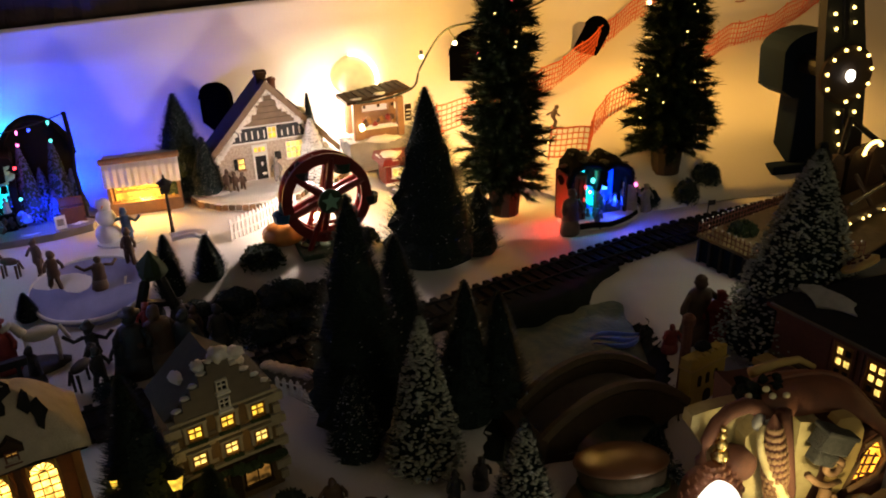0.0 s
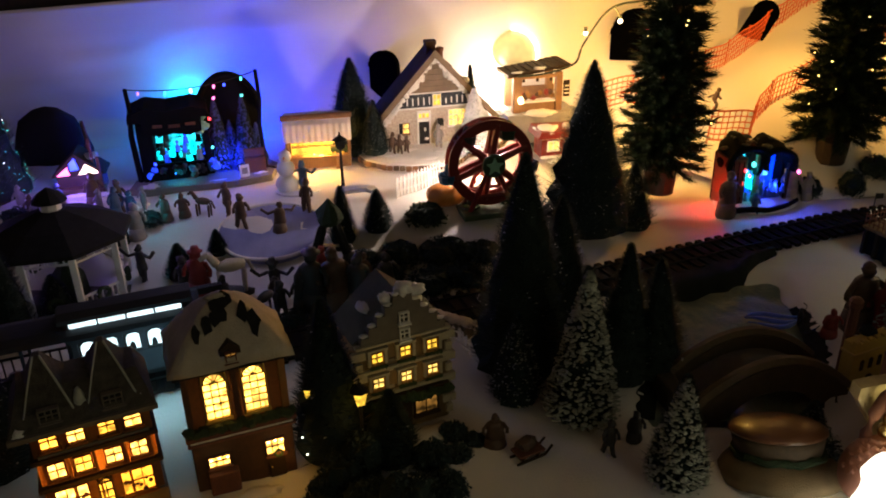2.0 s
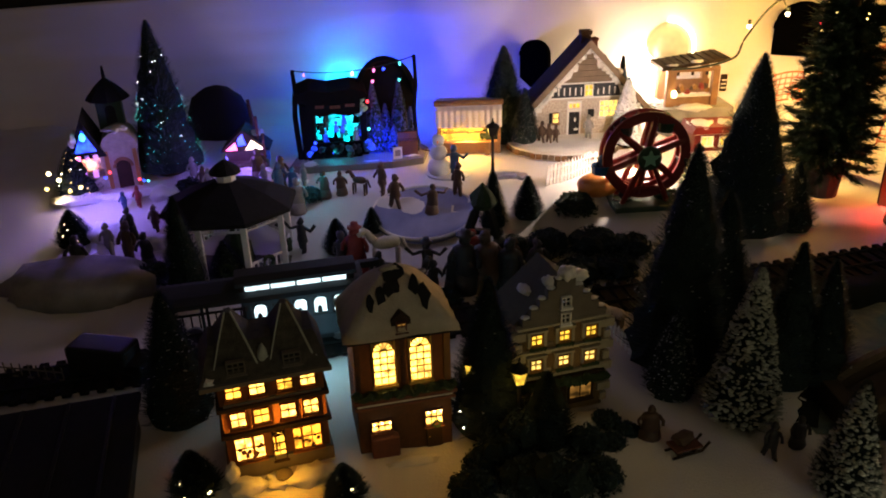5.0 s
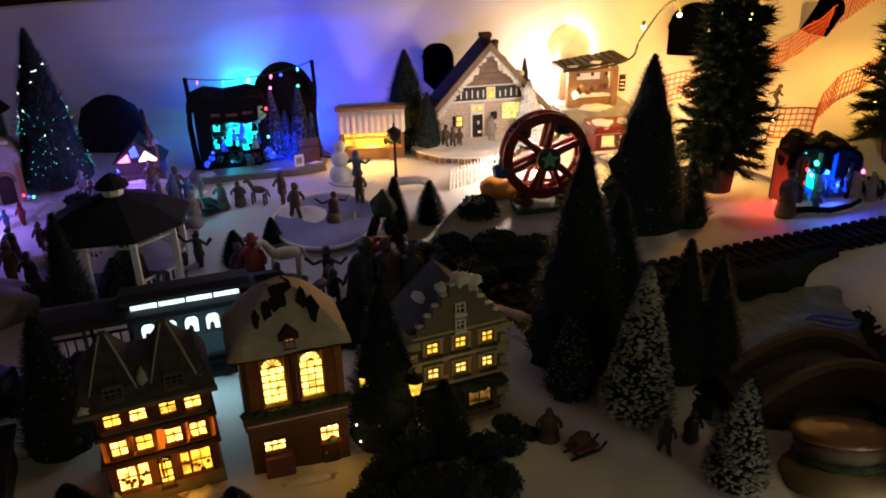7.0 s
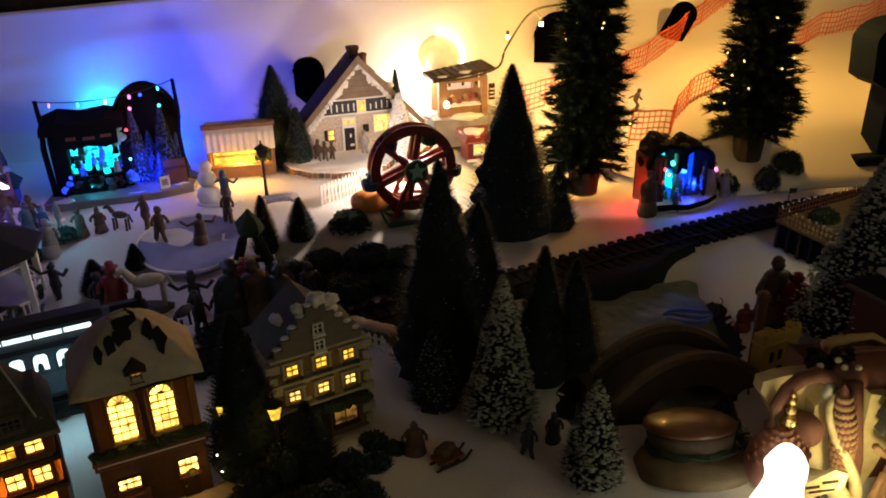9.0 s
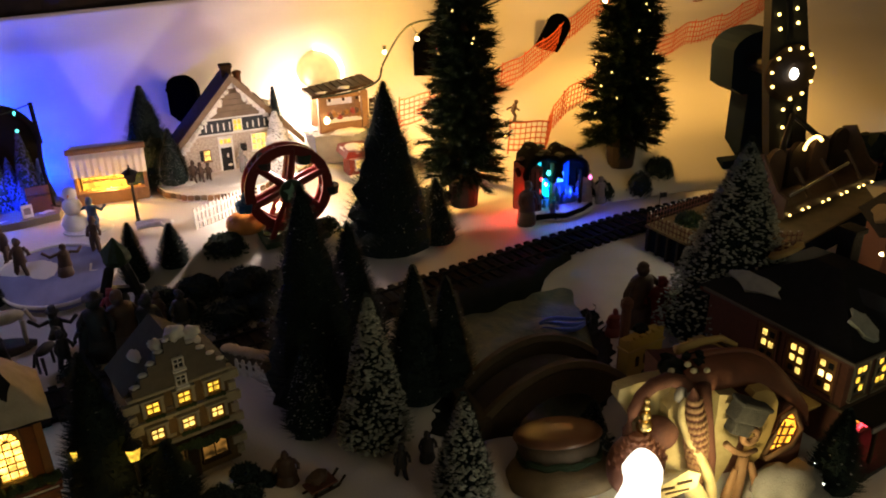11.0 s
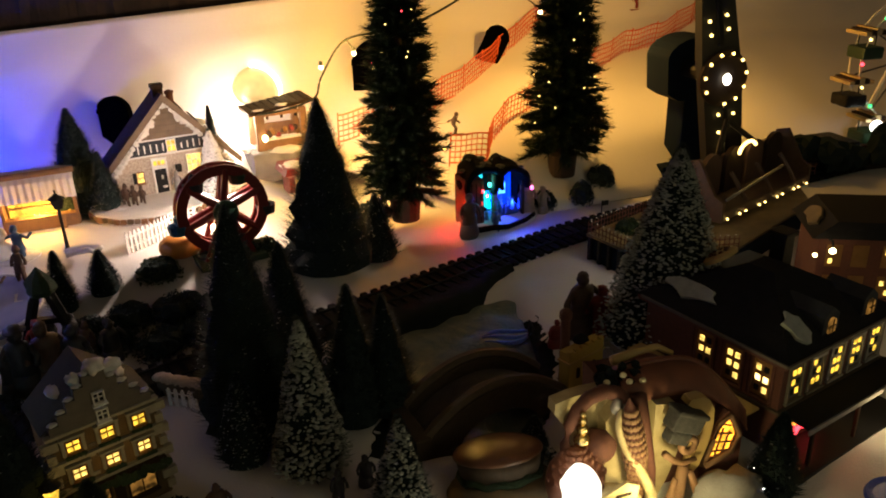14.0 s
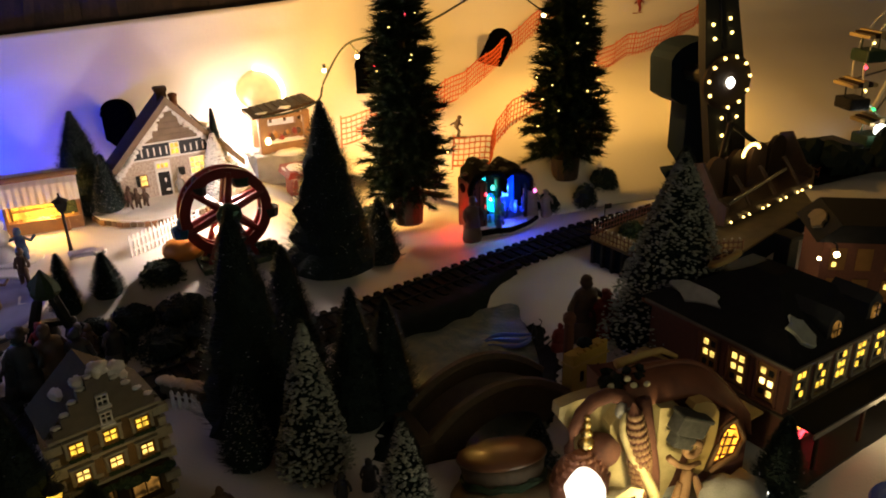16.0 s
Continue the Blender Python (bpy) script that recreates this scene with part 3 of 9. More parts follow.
fir(0.482, -1.115, 0.205, 0.036, DK, 8, 40)
fir(0.528, -1.105, 0.178, 0.034, DK, 9, 40)
fir(0.486, -1.322, 0.146, 0.025, "small fir clumped with snow on the front snow field", 10, 260, clumps=True)
fir(0.962, -1.116, 0.330, 0.074, "large fir speckled all over with snow before the station", 11, 950, clumps=True)
fir(-0.598, -0.475, 0.318, 0.062, "tall dark fir with small green lights", 12, 200, lights=((G_AQUA, 130, 0.0, 0.55), (G_WHITE, 14, 0.2, 0.8)))
fir(-0.395, -0.93, 0.190, 0.030, "slim dark fir beside the gazebo", 13, 40)
fir(-0.292, -1.225, 0.185, 0.038, "dark frosted fir beside the hotel", 14, 160)
fir(0.092, -0.690, 0.112, 0.019, "little fir beside the street lamp", 15, 120)
fir(0.155, -0.665, 0.082, 0.020, "little dark fir beside the bushes", 16, 60)
fir(0.677, -1.258, 0.052, 0.012, "tiny frosted fir beside the bridge", 18, 200)
fir(0.902, -1.428, 0.110, 0.022, "dark fir at the station corner", 19, 40, lights=((G_WHITE, 5, 0.05, 0.3),))
fir(-0.055, -1.36, 0.05, 0.016, "tiny lit fir beside the hotel door", 20, 20, lights=((G_WARM, 9, 0.0, 0.8),))
fir(-0.225, -1.36, 0.06, 0.02, "tiny lit fir beside the hotel", 21, 20, lights=((G_WARM, 7, 0.0, 0.5),))
fir(0.098, -1.228, 0.212, 0.040, "dark fir between the brick shop and the gabled house", 22, 30, lights=((G_WHITE, 4, 0.0, 0.2),))
fir(0.168, -1.250, 0.100, 0.024, "small dark fir before the gabled house", 71, 10)
fir(1.115, -1.47, 0.06, 0.025, "small dark fir before the station", 23, 20)
fir(0.372, -0.330, 0.150, 0.026, "frosted white fir thick with snow beside the farmhouse", 24, 620, z=0.075, clumps=True, white=True, lights=((G_WARM, 5, 0.5, 0.99),))
fir(0.385, -0.13, 0.165, 0.018, "slim fir behind the farmhouse roof", 25, 30)
fir(-0.13, -0.70, 0.05, 0.012, "tiny dark fir on the snow", 26, 20)
fir(-0.36, -0.845, 0.075, 0.022, "small frosted fir before the gazebo", 27, 160)


def pine(x, y, z, h, r, seed, lights):
    """An artificial tree of layered boughs with long soft needles and lights."""
    rng = random.Random(seed)
    t = thing("pine_tree", x, y, z - 0.004, 0, "tall artificial pine with layered boughs and tiny lights", "tree", "pine trees")
    bm = bmesh.new()
    turned(bm, [(0.030, 0), (0.034, 0.05), (0.036, 0.052), (0.012, 0.056), (0.010, h * 0.5), (0.004, h)], 12)
    trunk = part("trunk", bm, TRUNK, t)
    crown = None
    layers = int(h / 0.0165)
    boughs = bmesh.new()
    needles = bmesh.new()
    for k in range(layers):
        s = k / (layers - 1)
        z1 = 0.075 + (h - 0.075) * min(1, s + rng.uniform(-0.012, 0.012))
        rad = r * 0.94 * (1 - 0.72 * s) * (0.85 + 0.24 * rng.random())
        n = 15 if s < 0.7 else 9
        for i in range(n):
            a = 6.2832 * (i + rng.random() * 0.7) / n
            l = rad * (0.66 + 0.34 * rng.random())
            d = Vector((math.cos(a), math.sin(a), rng.uniform(-0.35, 0.25) + 0.3 * s))
            p0 = Vector((0, 0, z1))
            p1 = p0 + d * l
            tube(boughs, [p0, p1], 0.0016, 4)
            m = int(60 + 1100 * l)
            for q in range(m):
                f = 0.15 + 0.85 * rng.random()
                p = p0.lerp(p1, f)
                u = Vector((rng.uniform(-1, 1), rng.uniform(-1, 1), rng.uniform(-0.8, 1))).normalized()
                e = p + (u * 0.75 + d * 0.7) * 0.021 * (0.7 + 0.5 * rng.random())
                w = d.cross(u).normalized() * 0.0016
                needles.faces.new((needles.verts.new(p - w), needles.verts.new(p + w), needles.verts.new(e)))
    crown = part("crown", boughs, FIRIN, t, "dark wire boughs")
    tagged(part("needles", needles, PINE, crown), kind="stuff")
    for colour, n, lo, hi in lights:
        for k in range(n):
            s = lo + (hi - lo) * rng.random()
            a = rng.random() * 6.2832
            rad = r * (1 - 0.78 * s) * (0.7 + 0.3 * rng.random())
            bm = bmesh.new()
            ball(bm, 0, 0, 0, 0.0018, 1)
            part("bulb", bm, colour, t, "tiny lit bulb", at=(rad * math.cos(a), rad * math.sin(a), 0.075 + (h - 0.075) * s))


pine(0.745, -0.48, 0.025, 0.56, 0.108, 31, ((G_YEL, 16, 0.1, 0.95), (G_RED, 8, 0.45, 0.75)))
pine(1.14, -0.43, 0.055, 0.54, 0.116, 32, ((G_YEL, 26, 0.1, 0.95),))


def bush(x, y, r, seed, material, label, sz=0.7, z=None):
    rng = random.Random(seed)
    t = thing("bush", x, y, (lie(x, y) if z is None else z) - 0.003, 0, label, "bush", "bushes")
    bm = bmesh.new()
    for k in range(5):
        a = rng.random() * 6.28
        ball(bm, r * 0.35 * math.cos(a), r * 0.35 * math.sin(a), r * sz * 0.55, r * 0.5, 2, 1, 1, sz, 0.6)
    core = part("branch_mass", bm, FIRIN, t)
    bm = bmesh.new()
    for k in range(int(500 + 24000 * r)):
        u = Vector((rng.gauss(0, 1), rng.gauss(0, 1), abs(rng.gauss(0, 1)))).normalized()
        p = Vector((u.x * r, u.y * r, u.z * r * sz * 1.2 + 0.002)) * (0.65 + 0.35 * rng.random())
        s = 0.0035
        q = [p + Vector((rng.uniform(-s, s), rng.uniform(-s, s), rng.uniform(-s, s))) for _ in range(3)]
        bm.faces.new([bm.verts.new(v) for v in q])
    tagged(part("leaves", bm, material, core), kind="stuff")


bush(0.245, -0.645, 0.042, 41, GARLAND, "leafy green bush before the picket fence")
bush(0.19, -0.735, 0.045, 42, FIR, "dark twiggy bush on the snow")
bush(0.27, -0.735, 0.050, 43, FIR, "dark twiggy bush on the snow")
bush(0.335, -0.74, 0.042, 44, FIR, "dark twiggy bush on the snow")
bush(0.43, -0.62, 0.030, 45, GARLAND, "small leafy bush beside the red wheel")
bush(0.68, -0.47, 0.045, 46, FIR, "dark bush under the pine", z=0.03)
bush(1.10, -0.79, 0.028, 47, GARLAND, "round bush on the terrace", z=0.055)
bush(1.062, -0.500, 0.030, 48, FIR, "dark bush beside the workshop", 1.4, z=0.0)
bush(1.22, -0.47, 0.035, 49, FIR, "dark bush under the pine", 1.2, z=0.03)
bush(0.655, -1.300, 0.036, 50, FIR, "dark bush between the bridge and the fairy-tale house", 1.2, z=0.0)
bush(-0.49, -0.86, 0.045, 51, FIR, "dark shrub beside the gazebo")
bush(-0.60, -0.90, 0.050, 52, FIR, "dark shrub on the violet snow")
bush(-0.52, -0.58, 0.030, 53, FIR, "dark shrub before the chapel")
bush(0.115, -0.86, 0.035, 54, FIR, "dark shrub beside the track")
bush(0.235, -0.82, 0.045, 55, FIR, "dark shrub beside the track")
bush(0.305, -0.80, 0.040, 56, FIR, "dark shrub beside the track")
bush(0.128, -0.735, 0.030, 57, FIR, "dark shrub behind the swing frame")
fir(-0.735, -0.610, 0.105, 0.034, "little fir thick with yellow and white lights beside the chapel", 61, 60, lights=((G_YEL, 26, 0.0, 0.9), (G_WHITE, 14, 0.0, 0.9)))
fir(-0.690, -0.735, 0.070, 0.026, "little dark fir with a few warm lights", 62, 40, lights=((G_WARM, 8, 0.0, 0.8),))
bush(-0.265, -0.615, 0.028, 63, FIR, "dark shrub between the stage and the rink")
fir(-0.187, -0.748, 0.066, 0.018, "little dark fir beside the gazebo path", 64, 30)
bush(-0.315, -0.660, 0.026, 65, FIR, "dark shrub beside the gazebo path")
bush(0.165, -0.79, 0.040, 66, FIR, "dark shrub beside the rink")
bush(-0.10, -0.90, 0.034, 67, FIR, "dark shrub beside the track")
bush(0.02, -0.915, 0.030, 68, FIR, "dark shrub beside the track")


# ---- houses ----
def pane(house, x, z, w, h, y, glowing, frame_mat=WHITE, cols=2, rows=2, depth=0.003, head=False, name="window", lab=""):
    """A window in a facade that faces -y: lit pane, frame, bars and sill."""
    bm = bmesh.new()
    t = 0.0014
    if head:
        slab(bm, arch(x - w / 2, x + w / 2, z, z + h, 10), y - 0.0006, y + depth)
    else:
        box(bm, x - w / 2, x + w / 2, y - 0.0006, y + depth, z, z + h)
    win = part(name, bm, glowing, house, lab or "lit window pane")
    bm = bmesh.new()
    box(bm, x - w / 2 - t, x - w / 2, y - 0.0042, y + depth, z - t, z + h + (0 if head else t))
    box(bm, x + w / 2, x + w / 2 + t, y - 0.0042, y + depth, z - t, z + h + (0 if head else t))
    box(bm, x - w / 2, x + w / 2, y - 0.0042, y + depth, z - t, z)
    if head:
        pts = arch(x - w / 2, x + w / 2, z, z + h, 10)[2:]
        tube(bm, [(a, y - 0.001, b) for a, b in pts], 0.0016, 5)
        for k in range(1, 6):
            a = math.pi * k / 6
            tube(bm, [(x, y - 0.0012, z + h - w / 2), (x + w / 2 * math.cos(a), y - 0.0012, z + h - w / 2 + w / 2 * math.sin(a))], 0.0006, 4)
    else:
        box(bm, x - w / 2, x + w / 2, y - 0.0042, y + depth, z + h, z + h + t)
    top = z + h - (w / 2 if head else 0)
    for k in range(1, cols):
        a = x - w / 2 + w * k / cols
        box(bm, a - 0.0006, a + 0.0006, y - 0.0022, y, z, top)
    for k in range(1, rows + (1 if head else 0)):
        b = z + (top - z) * k / rows
        box(bm, x - w / 2, x + w / 2, y - 0.0022, y, b - 0.0006, b + 0.0006)
    part("frame", bm, frame_mat, win)
    bm = bmesh.new()
    box(bm, x - w / 2 - 0.003, x + w / 2 + 0.003, y - 0.006, y, z - 0.004, z - 0.0014, 0.0006)
    part("sill", bm, SNOWCAP if frame_mat is WHITE else frame_mat, win)
    return win


def blob_snow(house, rows, name="snow", lab="soft snow lying on it"):
    """Soft pads of snow, each its own piece: rows of x, y, z, r, sx, sy, sz."""
    for x, y, z, r, sx, sy, sz in rows:
        bm = bmesh.new()
        ball(bm, x, y, z, r, 3, sx, sy, sz, 0.5)
        part(name, bm, SNOWCAP, house, lab, smooth=True)


def hotel(x, y, rz):
    t = thing("hotel", x, y, 0.015, rz, "three-storey rust-coloured hotel with orange lit windows and a dark twin-gabled roof", "house", "front houses")
    w, d = 0.058, 0.085
    part("wall", boxes((-w, w, 0.0, d, -0.018, 0.118), bevel=0.002), HOTELWALL, t)
    part("plinth", boxes((-w - 0.003, w + 0.003, -0.004, d, -0.018, 0.006), bevel=0.001), STONE, t)
    for z in (0.043, 0.079, 0.115):
        part("cornice", boxes((-w - 0.004, w + 0.004, -0.006, d + 0.002, z, z + 0.006), bevel=0.0015), DARKWOOD if z < 0.1 else ROOFM, t)
    part("sign_board", boxes((-w + 0.004, w - 0.004, -0.004, 0, 0.0795, 0.0885), bevel=0.0006), STONE, t, "faded sign band with unreadable marks")
    bm = bmesh.new()
    for k in range(9):
        box(bm, -0.045 + k * 0.0105, -0.039 + k * 0.0105, -0.0046, -0.003, 0.0825, 0.0860)
    part("sign_mark", bm, BRICKD, t)
    for i, cx in enumerate((-0.041, -0.0155, 0.0145, 0.040)):
        pane(t, cx, 0.0945, 0.0155, 0.0175, 0, W_WHITEHOT if i % 2 else W_HOT, HOTELWALL, 2, 2)
        pane(t, cx + 0.0005, 0.0560, 0.0155, 0.0190, 0, W_WHITEHOT if i != 1 else W_HOT, HOTELWALL, 2, 2)
        part("pilaster", boxes((cx + 0.0105, cx + 0.0135, -0.002, 0, 0.01, 0.115), bevel=0.0006), HOTELWALL, t)
    pane(t, -0.0325, 0.009, 0.031, 0.031, 0, W_WHITEHOT, HOTELWALL, 3, 2, name="shop_window")
    pane(t, 0.0325, 0.009, 0.031, 0.031, 0, W_ORANGE, HOTELWALL, 3, 2, name="shop_window")
    for x0 in (-0.044, 0.020):
        bm = bmesh.new()
        rng = random.Random(int(x0 * 1000) + 90)
        for k in range(8):
            ball(bm, x0 + 0.0035 * k, -0.0032, 0.011 + 0.016 * rng.random(), 0.0020 + 0.0016 * rng.random(), 1, 1, 0.5, 1.2, 0.7)
        part("display", bm, BRICKD, t, "wares standing dark against the lit shop window")
    door = pane(t, 0.0, 0.002, 0.012, 0.037, 0, W_HOT, DARKWOOD, 2, 3, head=True, name="door", lab="lit glazed door with a round head")
    bm = bmesh.new()
    tube(bm, [(0.004, -0.004, 0.014), (0.004, -0.004, 0.020)], 0.0006, 5)
    part("door_handle", bm, STEEL, door)
    # mansard roof with two steep gables
    bm = bmesh.new()
    a = [bm.verts.new(v) for v in ((-w - 0.016, -0.012, 0.119), (w + 0.008, -0.012, 0.119), (w + 0.008, d + 0.004, 0.119), (-w - 0.016, d + 0.004, 0.119))]
    b = [bm.verts.new(v) for v in ((-w - 0.002, 0.020, 0.152), (w - 0.004, 0.020, 0.152), (w - 0.004, d - 0.02, 0.152), (-w - 0.002, d - 0.02, 0.152))]
    for k in range(4):
        bm.faces.new((a[k], a[(k + 1) % 4], b[(k + 1) % 4], b[k]))
    bm.faces.new(b), bm.faces.new(a[::-1])
    roof = part("roof", bm, ROOFM, t, "dark mottled mansard roof")
    part("eave", boxes((-w - 0.017, w + 0.009, -0.014, -0.009, 0.115, 0.121), bevel=0.001), STONE, t, "worn pale eaves board")
    for cx in (-0.034, 0.026):
        bm = bmesh.new()
        foot = [bm.verts.new(v) for v in ((cx - 0.027, -0.002, 0.122), (cx + 0.027, -0.002, 0.122), (cx + 0.024, 0.066, 0.146), (cx - 0.024, 0.066, 0.146))]
        mid = [bm.verts.new(v) for v in ((cx - 0.013, 0.014, 0.160), (cx + 0.013, 0.014, 0.160), (cx + 0.012, 0.050, 0.168), (cx - 0.012, 0.050, 0.168))]
        tip = [bm.verts.new(v) for v in ((cx - 0.003, 0.026, 0.186), (cx + 0.003, 0.026, 0.186), (cx + 0.003, 0.038, 0.186), (cx - 0.003, 0.038, 0.186))]
        for lo, hi in ((foot, mid), (mid, tip)):
            for k in range(4):
                bm.faces.new((lo[k], lo[(k + 1) % 4], hi[(k + 1) % 4], hi[k]))
        bm.faces.new(foot[::-1]), bm.faces.new(tip)
        g = part("gable", bm, ROOFM, roof, "steep dark gable roof")
        for s, q in ((-1, 0.0008), (1, 0.0013)):
            bm = bmesh.new()
            tube(bm, [(cx + s * 0.026, -0.002, 0.123), (cx + s * 0.013, 0.014, 0.161), (cx + s * 0.003, 0.026, 0.187)], q, 6, 0.0012)
            part("hip_snow", bm, CLUMP, g, "thin snow along the hip")
        pane(t, cx, 0.127, 0.017, 0.013, -0.001, BLACKP, STONE, 3, 2, name="dormer_window", lab="unlit dormer window")
    bm = bmesh.new()
    ball(bm, -0.004, 0.006, 0.134, 0.008, 2, 0.8, 0.6, 2.0, 0.7)
    part("valley_snow", bm, CLUMP, t, "old snow in the valley between the gables", smooth=True)
    blob_snow(t, [(0.055, 0.01, 0.128, 0.008, 0.7, 1.4, 0.5), (-0.064, 0.0, 0.123, 0.008, 0.9, 1.4, 0.5)])
    blob_snow(t, [(-0.040, -0.024, -0.012, 0.016, 1.3, 0.8, 0.6), (0.030, -0.028, -0.012, 0.020, 1.3, 0.8, 0.6), (-0.006, -0.022, -0.014, 0.014, 1.2, 1.0, 0.5), (-0.056, -0.012, 0.002, 0.010, 0.8, 0.8, 1.4)], "snow_bank", "bank of snow before the shop front")
    bm = bmesh.new()
    turned(bm, [(0.010, 0), (0.010, 0.003)], 14, 0.000, -0.022, -0.008)
    part("doormat", bm, STONE, t)


def brick_shop(x, y, rz):
    t = thing("brick_shop", x, y, 0, rz, "dark brick shop with tall arched lit windows and snowy roof", "house", "front houses")
    w, d = 0.056, 0.085
    part("wall", boxes((-w, w, 0, d, -0.004, 0.088), bevel=0.002), SHOPWALL, t, "dark brick lower storey")
    part("upper_wall", boxes((-w + 0.001, w - 0.001, -0.002, d, 0.0885, 0.162), bevel=0.001), SHOPWALL, t, "brown brick upper storey")
    # Right-hand strip is ochre: the window's orange glow put into colour.
    for cx, u in ((-0.052, 0.006), (-0.0005, 0.006), (0.051, 0.008)):
        part("pilaster", boxes((cx - u / 2, cx + u / 2, -0.006, -0.002, 0.093, 0.158), bevel=0.001), OCHRE if cx > 0.02 else SHOPWALL, t, "narrow upright strip between the windows")
    part("cornice", boxes((-w - 0.004, w + 0.004, -0.014, 0.0, 0.080, 0.085), (-w - 0.003, w + 0.003, -0.010, 0.0, 0.070, 0.074), bevel=0.001), BRICKD, t)
    bm = bmesh.new()
    tube(bm, [(-w - 0.004 + 2 * (w + 0.004) * k / 40, -0.011 + 0.0015 * math.sin(k), 0.090 + 0.0015 * math.sin(k * 1.3)) for k in range(41)], 0.0055, 7)
    for v in bm.verts:
        v.co += Vector((0, noise.noise(v.co * 400), noise.noise(v.co * 400 + Vector((9, 9, 9))))) * 0.003
    part("garland", bm, GARLAND, t, "green leaf garland along the cornice")
    for cx in (-0.0215, 0.0200):
        pane(t, cx, 0.0995, 0.0235, 0.056, -0.003, W_WHITEHOT, YELLOWP, 3, 5, head=True, name="arched_window", lab="tall arched lit window")
        bm = bmesh.new()
        # Ochre rim paints the glow round the window.
        slab(bm, arch(cx - 0.0145, cx + 0.0145, 0.0965, 0.1585, 10), -0.0030, -0.0015)
        part("window_reveal", bm, OCHRE, t, "ochre rim round the arched window, coloured as its glow")
    part("sign_band", boxes((-w - 0.001, w + 0.001, -0.0075, 0, 0.0755, 0.0795), bevel=0.0006), REDP, t, "red painted sign band")
    part("sign_line", boxes((-w, w, -0.0095, -0.0075, 0.0745, 0.0762), bevel=0.0004), WHITE, t, "thin pale moulding")
    pane(t, -0.029, 0.033, 0.022, 0.014, 0, W_WHITEHOT, BRICKD, 3, 2)
    pane(t, 0.0335, 0.031, 0.0195, 0.020, 0, W_WHITEHOT, BRICKD, 3, 2)
    for x0, x1, z in ((-0.038, -0.020, 0.047), (0.026, 0.041, 0.052)):
        for k in range(3):
            bm = bmesh.new()
            ball(bm, x0 + (x1 - x0) * k / 2, -0.008, z + 0.001 * (k == 1), 0.0011, 1)
            part("bulb", bm, G_WARM, t, "tiny lit bulb over the window")
    part("bay", boxes((-0.043, -0.010, -0.012, 0, 0.0, 0.028), bevel=0.002), BRICKD, t, "dark brick bay under the window")
    d1 = part("door", boxes((0.024, 0.043, -0.003, 0.002, -0.002, 0.029), bevel=0.0008), DARKWOOD, t, "dark closed door")
    bm = bmesh.new()
    ball(bm, 0.027, -0.004, 0.014, 0.0012, 1)
    part("door_knob", bm, YELLOWP, d1)
    bm = bmesh.new()
    for k in range(14):
        a = 6.283 * k / 14
        ball(bm, 0.036 + 0.0042 * math.cos(a), -0.006, 0.033 + 0.0042 * math.sin(a), 0.0018, 1, 1, 1, 1, 0.5)
    part("wreath", bm, GARLAND, d1, "small green wreath")
    # hipped roof under smooth snow, bowed a little
    zb, zt = 0.165, 0.222
    bm = bmesh.new()
    rings = []
    for k in range(7):
        u = k / 6
        v = u ** 0.9
        hx, y0, y1 = (w + 0.010) * (1 - v) + 0.010 * v, -0.014 + 0.052 * v, d + 0.006 - 0.040 * v
        ring = []
        for q in range(32):
            e, f = divmod(q, 8)
            f /= 8
            cx, cy = ((-hx + 2 * hx * f, y0), (hx, y0 + (y1 - y0) * f), (hx - 2 * hx * f, y1), (-hx, y1 - (y1 - y0) * f))[e]
            z = zb + (zt - zb) * u + 0.007 * math.sin(math.pi * u)
            n = noise.noise((cx * 70, cy * 70, z * 70))
            ring.append(bm.verts.new((cx + 0.0015 * n, cy + 0.0015 * n, z + (0.0022 * n - 0.003 * (k == 0) * abs(math.sin(q * 1.7))))))
        rings.append(ring)
    for p, q in zip(rings, rings[1:]):
        for j in range(32):
            bm.faces.new((p[j], p[(j + 1) % 32], q[(j + 1) % 32], q[j]))
    bm.faces.new(rings[-1]), bm.faces.new(rings[0][::-1])
    part("roof", bm, OLDSNOW, t, "hipped roof under smooth old snow", smooth=True)
    part("eave", boxes((-w - 0.006, w + 0.006, -0.009, d + 0.004, 0.157, 0.164), bevel=0.002), ROOFD, t, "dark eaves board")
    # bare dark patches where the snow has slid
    up = Vector((0, 0.052, 0.057)).normalized()
    nrm = Vector((0, -0.057, 0.052)).normalized()
    for cx, q, pw, ph, lift in ((0.001, 0.86, 0.012, 0.014, 0.0060), (-0.004, 0.66, 0.009, 0.012, 0.0072), (-0.030, 0.46, 0.005, 0.010, 0.0075), (-0.018, 0.54, 0.006, 0.010, 0.0075), (0.020, 0.66, 0.006, 0.013, 0.0074), (0.030, 0.46, 0.008, 0.015, 0.0075)):
        bm = bmesh.new()
        rng = random.Random(int(cx * 1e4) + 7)
        ring = []
        for k in range(9):
            an = 6.283 * k / 9
            rr = 0.55 + 0.8 * rng.random()
            vv = q + ph * rr * math.sin(an) / 0.077
            o = Vector((cx + pw * rr * math.cos(an), -0.014 + 0.052 * vv ** 0.9, zb + (zt - zb) * vv + 0.007 * math.sin(math.pi * min(1, vv))))
            ring.append(o)
        lo, hi = [bm.verts.new(p - nrm * 0.002) for p in ring], [bm.verts.new(p + nrm * 0.0026) for p in ring]
        bm.faces.new(lo[::-1]), bm.faces.new(hi)
        for k in range(9):
            bm.faces.new((lo[k], lo[(k + 1) % 9], hi[(k + 1) % 9], hi[k]))
        part("bare_patch", bm, ROOFD, t, "bare dark patch of roof")
